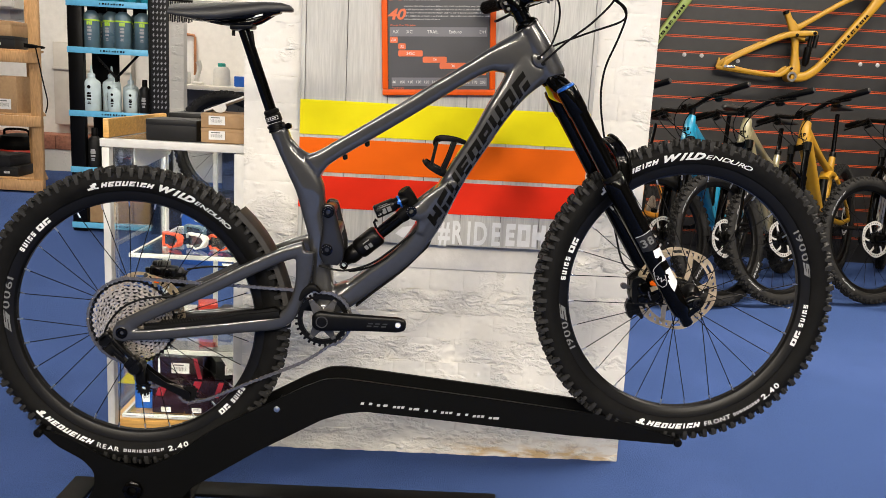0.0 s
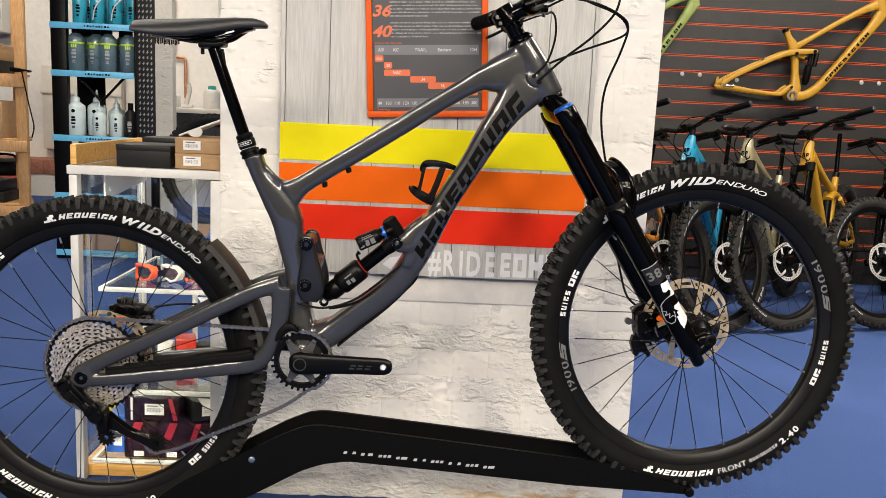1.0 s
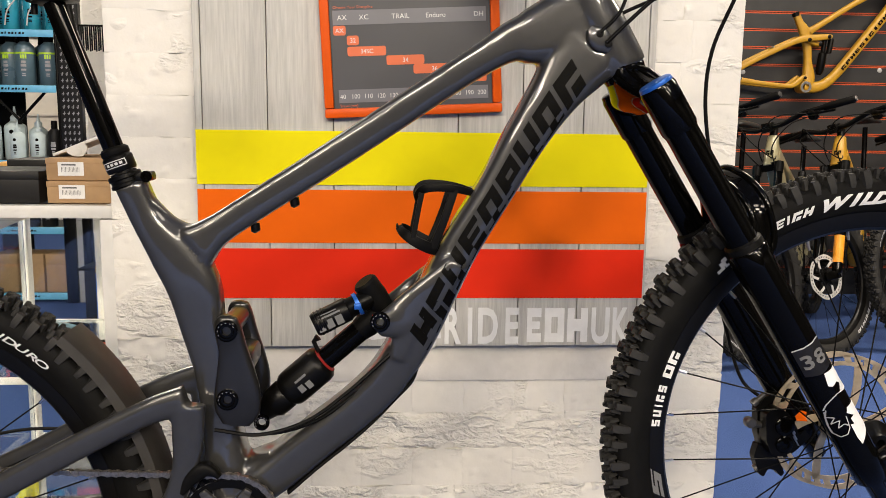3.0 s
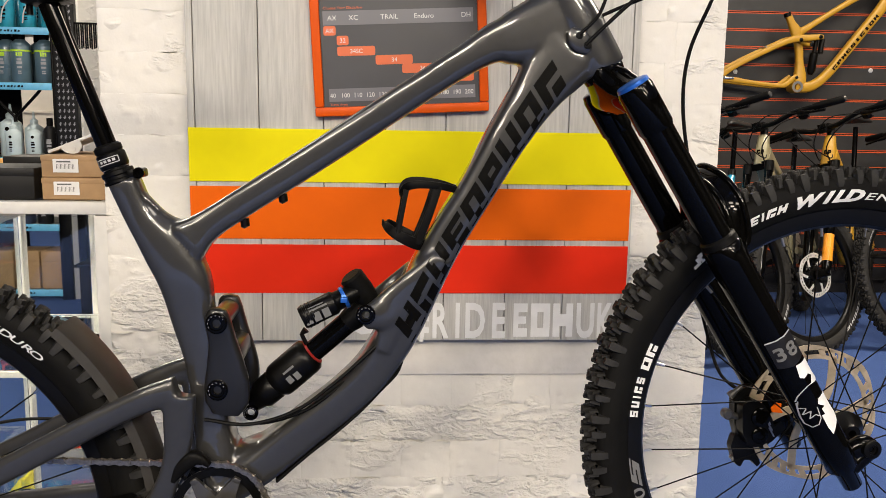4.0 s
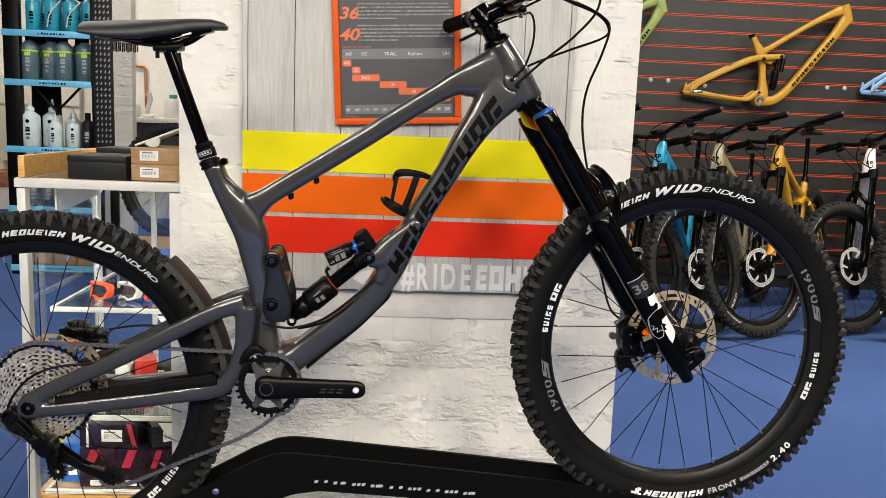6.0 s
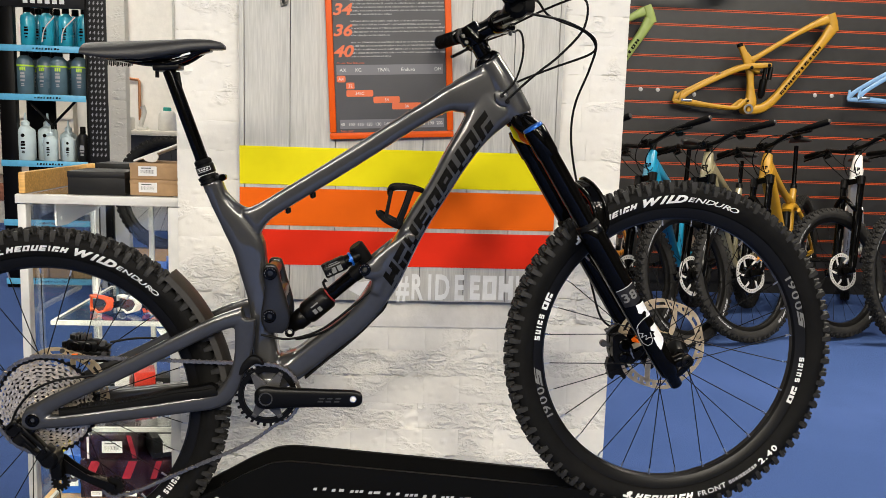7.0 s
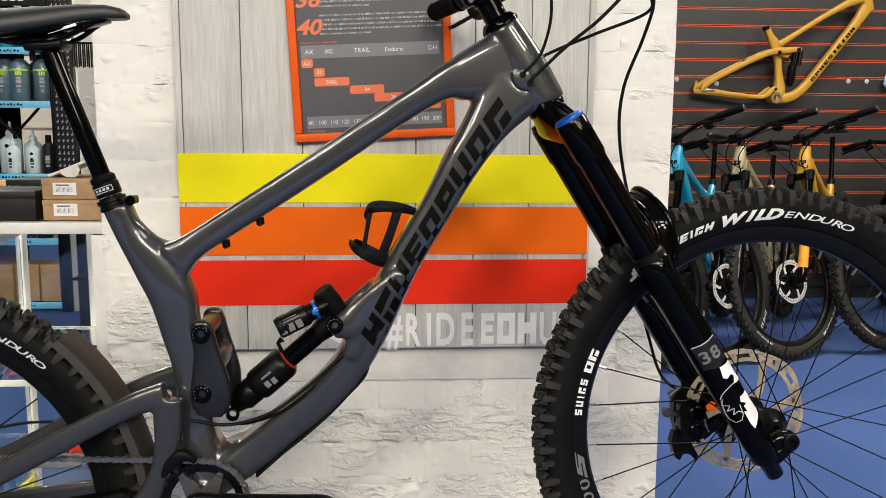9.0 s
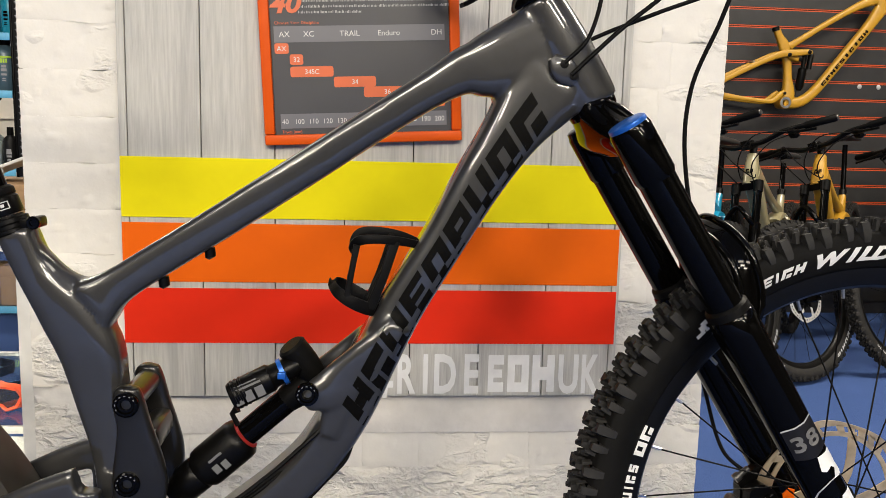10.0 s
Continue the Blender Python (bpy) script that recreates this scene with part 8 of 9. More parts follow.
rings(bm, [[(x, y, z) for y, z in rounded([(2.625, 0.832), (2.70, 0.830), (2.90, 0.846), (2.965, 0.848), (2.985, 0.860), (2.965, 0.885), (2.90, 0.8985), (2.625, 0.8985)], 0.012)] for x in (-0.856, -0.851)])
stay = part("lid_stay", bm, WHITE_METAL, case, "white pressed-steel lid stay")
for y, z in ((2.66, 0.852), (2.93, 0.866)):
    part("stay_rivet", turned(B(), (-0.8505, y, z), [(0.006, -0.001), (0.006, 0.002), (0.003, 0.003)], 12, "x"), PLASTER, stay)
part("base_board", box(B(), CX0 + 0.001, CY0 + 0.034, 0.004, CX1, CY1 - 0.034, 0.040, 0.002), PINE, case, "pine base board")


def carton(name, x0, y0, z0, sx, sy, sz, m, label, turn=0.0, tag=None, lid=True, group=""):
    """A closed carton with a lid seam and an optional printed label on its front."""
    c = thing(name, label, "box", (x0 + sx / 2, y0 + sy / 2, z0), group=group)
    R = Matrix.Translation((x0 + sx / 2, y0 + sy / 2, 0)) @ Matrix.Rotation(radians(turn), 4, "Z") @ Matrix.Translation((-x0 - sx / 2, -y0 - sy / 2, 0))

    def put(nm, bm, mm, lab=""):
        bmesh.ops.transform(bm, matrix=R, verts=bm.verts[:])
        return part(nm, bm, mm, c, lab)
    put("body", box(B(), x0, y0, z0, x0 + sx, y0 + sy, z0 + sz * (0.97 if lid else 1), 0.0025), m)
    if lid:
        put("lid", box(B(), x0 - 0.001, y0 - 0.001, z0 + sz * 0.72, x0 + sx + 0.001, y0 + sy + 0.001, z0 + sz, 0.0025), m)
    if tag:
        tx, tz, tw, th = tag
        bm = B()
        bar(bm, x0 + sx * tx, z0 + sz * tz, x0 + sx * tx + tw, z0 + sz * tz + th, y0, lift=0.0022)
        put("paper_label", bm, LABEL, "white paper label")
        bm = B()
        for k in range(14):
            xx = x0 + sx * tx + tw * (0.14 + 0.052 * k)
            bar(bm, xx, z0 + sz * tz + th * 0.26, xx + tw * (0.012 if k % 3 else 0.022), z0 + sz * tz + th * 0.62, y0, lift=0.0028)
        bar(bm, x0 + sx * tx + tw * 0.14, z0 + sz * tz + th * 0.75, x0 + sx * tx + tw * 0.7, z0 + sz * tz + th * 0.86, y0, lift=0.0028)
        put("label_print", bm, INK_DIM)
    return c


TOPZ = CZ + 0.001
carton("carton", -0.645, 2.585, TOPZ, 0.128, 0.19, 0.043, CARD, "small brown cardboard box with a barcode label on the display case", 2, (0.18, 0.22, 0.048, 0.026), group="boxes on the display case")
carton("carton", -0.645, 2.590, TOPZ + 0.0435, 0.128, 0.19, 0.043, CARD, "small brown cardboard box with a barcode label on the display case", 1, (0.18, 0.22, 0.048, 0.026), group="boxes on the display case")
carton("black_box", -0.802, 2.575, TOPZ, 0.148, 0.16, 0.062, BOX_BLACK, "plain black product box on the display case", 1, group="boxes on the display case")
carton("black_box", -0.79, 2.76, TOPZ, 0.17, 0.12, 0.075, BOX_BLACK, "plain black product box on the display case", -1, (0.03, 0.7, 0.03, 0.008), group="boxes on the display case")
bm = B()
box(bm, -0.924, 2.565, TOPZ, -0.906, 3.11, TOPZ + 0.056, 0.003)
for d in (2.70, 2.95):
    turned(bm, (-0.9055, d, TOPZ + 0.035), [(0.004, -0.001), (0.004, 0.001)], 10, "x")
solid("pine_board", bm, PINE, "short varnished pine board lying on edge on the case", "board")
hinge = thing("white_bracket", "white hinged metal bracket lying on a cardboard box", "bracket", (-0.58, 2.66, TOPZ + 0.087))
bm = B()
box(bm, -0.075, -0.05, 0, 0.075, 0.05, 0.006, 0.002, Matrix.Translation((-0.575, 2.68, TOPZ + 0.115)) @ Matrix.Rotation(radians(-22), 4, "Y"))
part("leaf", bm, WHITE_METAL, hinge)
bm = B()
plate(bm, rounded([(-0.62, TOPZ + 0.098), (-0.585, TOPZ + 0.118), (-0.575, TOPZ + 0.104), (-0.585, TOPZ + 0.088), (-0.605, TOPZ + 0.088)], 0.01), 2.625, 2.629)
turned(bm, (-0.594, 2.624, TOPZ + 0.098), [(0.006, 0.0), (0.006, -0.002)], 12, "y")
part("ear", bm, WHITE_METAL, hinge)


def goggles(at, turn, m, label):
    """Ski-style riding goggles with a frame, a lens and a strap."""
    g = thing("goggles", label, "goggles", (0, 0, 0), group="goggles on the glass shelf")
    loops = []
    outline = [(-0.085, 0.01), (-0.075, 0.038), (-0.04, 0.05), (0, 0.05), (0.04, 0.05), (0.075, 0.038), (0.085, 0.01), (0.07, -0.03), (0.035, -0.045), (0.012, -0.028), (-0.012, -0.028), (-0.035, -0.045), (-0.07, -0.03)]
    for k, (s, y) in enumerate(((1.0, 0.03), (1.02, 0.0), (0.97, -0.012), (0.80, -0.012), (0.78, 0.0), (0.86, 0.03))):
        loops.append([(x * s, y + 5.5 * x * x, z * s + 0.046) for x, z in outline])
    loops.append(loops[0])
    part("goggle_frame", rings(B(), loops, cap=False), m, g, angle=60)
    bm = B()
    vs = [bm.verts.new((x * 0.82, 0.0 + 5.5 * x * x, z * 0.82 + 0.046)) for x, z in outline]
    bm.faces.new(vs)
    part("goggle_lens", bm, LENS, g, "dark smoked lens")
    bm = B()
    rings(bm, [[(x, y, z + 0.046) for z in (-0.018, 0.018)] + [(x * 0.97, y - 0.002, z + 0.046) for z in (0.018, -0.018)] for x, y in ((-0.088, 0.06), (-0.08, 0.12), (-0.04, 0.16), (0.04, 0.16), (0.08, 0.12), (0.088, 0.06))])
    part("goggle_strap", bm, BLACK_MATT, g)
    g.matrix_world = pose(*at, 0, 0, turn) @ Matrix.Diagonal((0.52, 0.52, 0.52, 1))
    return g


GZ = 0.572 + 0.0085
goggles((-0.776, 2.68, GZ), -38, GOG_ORANGE, "orange riding goggles with a smoked lens")
goggles((-0.698, 2.68, GZ), -34, WHITE_METAL, "white riding goggles with a smoked lens")
goggles((-0.622, 2.67, GZ), -30, GOG_ORANGE, "orange-red riding goggles with a smoked lens")
goggles((-0.745, 2.83, GZ), -30, BOTTLE_SLATE, "grey-blue riding goggles with a smoked lens")


def product_box(x, y, z, sx, sy, sz, m, label, tag=None, streak=None, edge=None, turn=0.0):
    """A glossy printed product carton: body, separate lid flap, a slanting printed streak, a white edge line and a paper label."""
    c = carton("product_box", x, y, z, sx, sy, sz, m, label, turn, tag, lid=False, group="product boxes in the case")
    R = Matrix.Translation((x + sx / 2, y + sy / 2, 0)) @ Matrix.Rotation(radians(turn), 4, "Z") @ Matrix.Translation((-x - sx / 2, -y - sy / 2, 0))

    def put(nm, bm, mm, lab=""):
        bmesh.ops.transform(bm, matrix=R, verts=bm.verts[:])
        part(nm, bm, mm, c, lab)
    if streak:
        for f0, f1, lean in streak:
            bm = B()
            q = [(f0, 0.02), (f1, 0.02), (f1 + lean, 0.98), (f0 + lean, 0.98)]
            bm.faces.new([bm.verts.new((x + sx * f, y - 0.0008, z + sz * g)) for f, g in q])
            put("printed_streak", bm, BOX_RED, "bright red slanting streak")
    if edge is not None:
        bm = B()
        box(bm, x + sx * edge, y - 0.0016, z + 0.001, x + sx * edge + 0.006, y - 0.0004, z + sz - 0.001)
        put("white_edge", bm, LABEL)
    return c


MAROON_LABEL = "dark maroon product box with a red streak and a white label"
product_box(-0.800, 2.600, 0.178, 0.160, 0.16, 0.070, BOX_MAROON, MAROON_LABEL, (0.38, 0.26, 0.056, 0.034), ((0.90, 0.98, -0.10),), 0.12)
product_box(-0.638, 2.610, 0.178, 0.095, 0.15, 0.062, BOX_BLACK, "small dark product box with a white label standing at an angle", (0.30, 0.24, 0.032, 0.030), None, None, 26)
for x, sx, streak in ((-0.802, 0.098, ((0.10, 0.36, 0.22),)), (-0.700, 0.080, ((0.15, 0.45, 0.25), )), (-0.616, 0.074, ((0.10, 0.32, 0.24),))):
    product_box(x, 2.600, 0.061, sx, 0.17, 0.055, BOX_MAROON, MAROON_LABEL, (0.30, 0.10, 0.030, 0.016))
    product_box(x, 2.602, 0.1168, sx, 0.17, 0.055, BOX_MAROON, MAROON_LABEL, None, streak)
product_box(-0.866, 2.630, 0.061, 0.058, 0.14, 0.115, BLUE_PLASTIC, "blue product box with a white label in the case", (0.4, 0.2, 0.025, 0.05))
tray = thing("parts_tray", "dark grey open tray with small parts on the glass shelf", "tray", (-0.72, 2.90, 0.276))
part("floor", box(B(), -0.828, 2.842, 0.2762, -0.604, 2.968, 0.2792), BLACK_MATT, tray)
for q in ((-0.830, 2.836, -0.602, 2.8415), (-0.830, 2.9685, -0.602, 2.974), (-0.834, 2.836, -0.8305, 2.974), (-0.6015, 2.836, -0.598, 2.974)):
    part("side", box(B(), q[0], q[1], 0.2762, q[2], q[3], 0.313, 0.001), SLATE_LIGHT, tray)
carton("parts_box", -0.735, 2.86, 0.2795, 0.062, 0.08, 0.072, VAC_RED, "small red product box in the tray", 18, lid=False)
carton("parts_box", -0.665, 2.87, 0.2795, 0.052, 0.08, 0.052, BOX_BLACK, "small black product box in the tray", -6, (0.2, 0.5, 0.02, 0.014), lid=False)
carton("parts_box", -0.795, 2.88, 0.2795, 0.045, 0.07, 0.045, LABEL, "small white product box in the tray", 8, lid=False)
sign = thing("floor_sign", "yellow folded plastic sign standing beside the case", "sign", (-0.99, 2.90, 0))
bm = B()
plate(bm, [(-1.06, 0.004), (-0.90, 0.004), (-0.90, 0.17)], 2.99, 2.996)
part("panel", bm, YELLOW, sign)
for y in (3.06,):
    bm = B()
    plate(bm, [(-1.06, 0.004), (-0.90, 0.004), (-0.90, 0.17)], y, y + 0.006)
    part("panel", bm, YELLOW, sign)
    part("hinge_pin", tube(B(), [(-0.905, 2.992, 0.155), (-0.905, 3.064, 0.155)], 0.004, 8), YELLOW, sign)

# ---- black product tower with blue shelf edges ----
TX0, TX1, TY0, TY1 = -2.435, -1.758, 5.9, 6.3
tower = thing("product_tower", "tall black metal product tower with light blue shelf edges", "shelf unit", ((TX0 + TX1) / 2, (TY0 + TY1) / 2, 0))
for x in (TX0, TX1 - 0.135):
    bm = B()
    box(bm, x, TY0, 0.002, x + (0.10 if x == TX0 else 0.012), TY1 if x != TX0 else TY0 + 0.05, 2.02, 0.002)
    part("upright", bm, BLACK_SATIN, tower)
bm = B()
box(bm, TX1 - 0.12, TY0 + 0.002, 0.80, TX1, TY0 + 0.014, 2.02, 0.001)
for x0, x1 in ((TX1 - 0.140, TX1 - 0.073), (TX1 - 0.033, TX1 + 0.015)):
    part("upright", box(B(), x0, TY0 + 0.001, 0.002, x1, TY0 + 0.045, 0.798, 0.002), BLACK_SATIN, tower)
part("slotted_strip", box(B(), TX1 - 0.0725, TY0 + 0.02, 0.002, TX1 - 0.0335, TY0 + 0.026, 0.798), INK_GREY, tower, "pale slotted metal strip")
panel = part("perforated_panel", bm, BOX_BLACK, tower, "black side panel with rows of grey marks")
bm = B()
for i in range(30):
    for j in range(4):
        x, z = TX1 - 0.104 + 0.026 * j, 0.88 + 0.037 * i
        bar(bm, x, z, x + 0.006, z + 0.020, TY0 + 0.002, slant=0.004)
        bar(bm, x - 0.004, z + 0.007, x + 0.011, z + 0.011, TY0 + 0.002)
part("panel_print", bm, INK_GREY, tower, kind="stuff")
part("back_panel", box(B(), TX0 + 0.005, TY1 - 0.01, 0.002, TX0 + 0.20, TY1, 2.0), BLACK_MATT, tower)
part("header", box(B(), TX0, TY0 - 0.004, 1.81, TX1 - 0.13, TY0 + 0.02, 2.02, 0.002), BOX_BLACK, tower, "black header board")
bm = B()
for k in range(6):
    bar(bm, TX0 + 0.17 + 0.045 * k, 1.835, TX0 + 0.20 + 0.045 * k, 1.865, TY0 - 0.0045)
part("header_print", bm, INK_PALE, tower)
SHELVES = [1.555, 1.247, 0.822, 0.435, 0.045]
for n, z in enumerate(SHELVES):
    part("shelf", box(B(), TX0 + 0.002, TY0 + 0.014, z, TX1 - 0.137, TY1 - 0.012, z + 0.018), BLACK_SATIN, tower)
    e = part("shelf_edge", box(B(), TX0 - 0.003, TY0 - 0.008, z - 0.020, TX1 - 0.136, TY0 + 0.001, z + 0.020, 0.001), SKY_BLUE, tower, "light blue printed shelf edge")
    bm = B()
    for k in range(9):
        bar(bm, TX0 + 0.22 + 0.019 * k, z - 0.006, TX0 + 0.222 + 0.019 * k + (0.006, 0.011, 0.009)[k % 3], z + (0.004, 0.006)[k % 2], TY0 - 0.008, lift=0.0012, slant=0.002)
    part("edge_print", bm, DECAL_BLACK, tower)
bm = B()
for s in (-1, 1):
    tube(bm, [(TX0 + 0.29, TY0 + 0.09, 1.07), (TX0 + 0.29 + s * 0.15, TY0 + 0.09, 1.23)], 0.009, 8)
tube(bm, [(TX0 + 0.29, TY0 + 0.09, 1.07), (TX0 + 0.29, TY0 + 0.09, 1.045)], 0.012, 10)
part("y_bracket", bm, BLACK_SATIN, tower, "black Y-shaped bracket under the shelf")

straps = thing("hanging_straps", "row of thin black straps hung beside the product tower", "straps", (-1.69, 5.93, 1.46))
part("hook_bar", box(B(), -1.785, 5.925, 1.600, -1.600, 5.935, 1.612, 0.002), BLACK_MATT, straps)
for k in range(15):
    x = -1.772 + 0.0118 * k
    part("strap", box(B(), x - 0.0036, 5.922 - 0.004 * (k % 2), 1.462 + 0.004 * (k % 3), x + 0.0036, 5.932 - 0.004 * (k % 2), 1.599, 0.0012, seg=1), BLACK_SATIN, straps)

BOTTLE = {}


def bottle(kind, x, y, z, s=1.0):
    """A dispenser bottle of one of four kinds, standing at x, y, z."""
    if kind not in BOTTLE:
        spec = {
            "wash": ("wash_bottle", BOTTLE_BLUE, BLACK_MATT, 0.046, 0.215, "bright blue bike wash bottle", None, "bottle"),
            "cleaner": ("cleaner_bottle", BOTTLE_SLATE, BLACK_MATT, 0.050, 0.225, "slate blue bottle with a lime band", LIME, "bottle"),
            "sealant": ("sealant_bottle", BOTTLE_WHITE, BOTTLE_WHITE, 0.056, 0.205, "pale sealant bottle with a spout", None, "bottle"),
            "lube": ("spray_can", BOX_BLACK, BLACK_MATT, 0.034, 0.17, "black spray can with pale print", None, "spray can")}[kind]
        nm, m, capm, r, h, lab, bandm, cat = spec
        t = thing(nm, lab, cat, (0, 0, 0), group="bottles on the product tower")
        part("body", turned(B(), (0, 0, 0), [(r * 0.93, 0.0), (r, 0.006), (r, h * 0.80), (r * 0.93, h * 0.88), (r * 0.5, h * 0.97), (r * 0.36, h)], 18), m, t, angle=50)
        if kind == "sealant":
            part("spout", turned(B(), (0, 0, 0), [(r * 0.42, h), (r * 0.42, h + 0.02), (0.010, h + 0.032), (0.005, h + 0.075)], 12), capm, t)
        else:
            part("cap", turned(B(), (0, 0, 0), [(r * 0.46, h - 0.004), (r * 0.48, h), (r * 0.46, h + 0.035), (r * 0.40, h + 0.038)], 14), capm, t)
        if bandm:
            part("band", turned(B(), (0, 0, 0), [(r * 0.90, h * 0.70), (r + 0.0008, h * 0.705), (r + 0.0008, h * 0.745), (r * 0.90, h * 0.75)], 18), bandm, t, "lime printed band")
            bm = B()
            for k in range(3):
                box(bm, -0.014 + 0.011 * k, -r - 0.001, h * 0.60, -0.006 + 0.011 * k, -r + 0.006, h * 0.69)
            part("mark", bm, bandm, t)
        bm = B()
        ink = INK_GREY if kind in ("cleaner", "lube") else DECAL_BLACK
        for k, (w, zz, hh) in enumerate(((0.022, 0.50, 0.012), (0.026, 0.42, 0.014), (0.024, 0.33, 0.010), (0.016, 0.25, 0.006), (0.018, 0.21, 0.005))):
            n = 5
            for q in range(n):
                a0, a1 = -w / r / 2 + w / r * q / n, -w / r / 2 + w / r * (q + 1) / n
                vs = [bm.verts.new(((r + 0.0009) * math.sin(a), -(r + 0.0009) * math.cos(a), zq)) for a, zq in ((a0, h * zz), (a1, h * zz), (a1, h * zz + hh), (a0, h * zz + hh))]
                bm.faces.new(vs)
        part("label_print", bm, ink, t)
        if kind == "sealant":
            bm = B()
            plate(bm, [(0.011 * math.cos(q / 12 * 6.283), h * 0.72 + 0.011 * math.sin(q / 12 * 6.283)) for q in range(12)], -r - 0.001, -r + 0.001)
            part("badge", bm, DECAL_BLACK, t)
        BOTTLE[kind] = t
        t.matrix_basis = pose(x, y, z, 0, 0, 5) @ Matrix.Diagonal((s, s, s, 1))
        return t
    c = copy_thing(BOTTLE[kind], pose(x, y, z, 0, 0, (x * 977 % 1) * 24 - 12))
    c.scale = (s, s, s)
    return c


for k in range(4):
    bottle("wash", TX0 + 0.165 + 0.118 * k, TY0 + 0.075, SHELVES[0] + 0.0185)
    bottle("wash", TX0 + 0.185 + 0.118 * k, TY0 + 0.19, SHELVES[0] + 0.0185)
    bottle("cleaner", TX0 + 0.135 + (0, 0.125, 0.215, 0.345)[k], TY0 + (0.075, 0.10, 0.07, 0.08)[k], SHELVES[1] + 0.0185, 1.12)
    bottle("cleaner", TX0 + 0.16 + 0.118 * k, TY0 + 0.21, SHELVES[1] + 0.0185, 1.1)
bottle("sealant", TX0 + 0.125, TY0 + 0.07, SHELVES[2] + 0.0185, 1.1)
bottle("sealant", TX0 + 0.235, TY0 + 0.15, SHELVES[2] + 0.0185, 1.1)
bottle("sealant", TX0 + 0.285, TY0 + 0.06, SHELVES[2] + 0.0185, 0.8)
bottle("sealant", TX0 + 0.36, TY0 + 0.17, SHELVES[2] + 0.0185, 0.95)
bottle("sealant", TX0 + 0.395, TY0 + 0.075, SHELVES[2] + 0.0185, 0.8)
bottle("lube", TX0 + 0.49, TY0 + 0.07, SHELVES[2] + 0.0185, 1.1)
bottle("lube", TX0 + 0.535, TY0 + 0.17, SHELVES[2] + 0.0185, 1.0)
for k in range(4):
    bottle("lube", TX0 + 0.145 + 0.10 * k, TY0 + 0.05, SHELVES[3] + 0.0185, 1.3)
for k in range(3):
    carton("carton", TX0 + 0.11 + 0.15 * k, TY0 + 0.03, SHELVES[4] + 0.0185, 0.14, 0.2, 0.225, CARD, "brown cardboard box on the lowest tower shelf", (k - 1) * 2, group="boxes on the product tower")
bm = B()
for k in range(2):
    tube(bm, smooth_path([(TX0 + 0.27 + 0.12 * k, TY0 + 0.02, 1.60), (TX0 + 0.29 + 0.12 * k, TY0 + 0.015, 1.68), (TX0 + 0.35 + 0.13 * k, TY0 + 0.02, 1.76)], 5), 0.004, 6)
solid("cable_tie", bm, WHITE_METAL, "thin white plastic straws leaning on blue bottles", "straw")

# ---- wooden rack at the far wall ----
RX, RY = -3.40, 7.6
rack = thing("wooden_rack", "raw pine shelving rack with cardboard boxes", "shelf unit", (RX - 0.6, RY + 0.25, 0))
for x in (RX - 1.2, RX - 0.10):
    for y, dx in ((RY, 0.0), (RY + 0.5, -0.26)):
        part("post", box(B(), x + dx, y, 0.0, x + dx + 0.09, y + 0.045, 2.2, 0.003), PINE_RAW, rack)
for z in (0.075, 0.645, 1.20):
    bm = B()
    box(bm, RX - 1.2, RY - 0.022, z - 0.055, RX - 0.006, RY - 0.001, z + 0.04, 0.003)
    part("rail", bm, PINE_RAW, rack)
    for k in range(5):
        part("shelf_board", box(B(), RX - 1.19, RY + 0.002 + 0.10 * k, z + 0.0405, RX - 0.01 - 0.05 * k, RY + 0.095 + 0.10 * k, z + 0.058, 0.002), PINE_RAW, rack)
carton("carton", RX - 0.54, RY + 0.02, 0.7035, 0.35, 0.36, 0.32, CARD, "brown cardboard box with a white label on the pine rack", -8, (0.5, 0.1, 0.12, 0.09), False, group="boxes on the rack")
carton("black_box", RX - 0.68, RY + 0.03, 0.1335, 0.42, 0.34, 0.09, BOX_BLACK, "flat black shoe-style box on the pine rack", 3, (0.7, 0.3, 0.05, 0.02), group="boxes on the rack")
carton("black_box", RX - 0.76, RY + 0.02, 0.2245, 0.46, 0.36, 0.10, BOX_BLACK, "flat black shoe-style box on the pine rack", -3, (0.7, 0.3, 0.05, 0.02), group="boxes on the rack")
carton("black_box", RX - 0.66, RY + 0.03, 1.2585, 0.42, 0.34, 0.11, BOX_BLACK, "flat black shoe-style box on the pine rack", 2, (0.6, 0.3, 0.05, 0.02), group="boxes on the rack")
carton("carton", RX - 0.66, RY + 0.04, 1.3695, 0.40, 0.32, 0.13, CARD, "brown cardboard box stacked on a black one", 0, None, group="boxes on the rack")
bm = B()
for k in range(3):
    tube(bm, smooth_path([(RX - 0.12, RY - 0.03, 1.285 + 0.012 * k), (RX - 0.05, RY - 0.04, 1.28 + 0.01 * k), (RX + 0.01, RY - 0.03, 1.29), (RX + 0.012, RY + 0.06, 1.285), (RX - 0.11, RY + 0.07, 1.28)], 4), 0.008, 8)
tube(bm, smooth_path([(RX - 0.02, RY - 0.035, 1.28), (RX + 0.03, RY - 0.03, 1.0), (RX + 0.06, RY - 0.02, 0.82), (RX + 0.04, RY - 0.02, 0.72)], 6), 0.006, 8)
solid("tied_cable", bm, BLACK_MATT, "black cable tied round the rack post", "cable")
vac = thing("vacuum_cleaner", "red drum vacuum cleaner with a black lid on the floor", "vacuum cleaner", (-4.02, 8.45, 0))
part("drum", turned(B(), (-4.02, 8.45, 0), [(0.17, 0.05), (0.185, 0.08), (0.185, 0.30), (0.18, 0.31)], 28), VAC_RED, vac, "red drum")
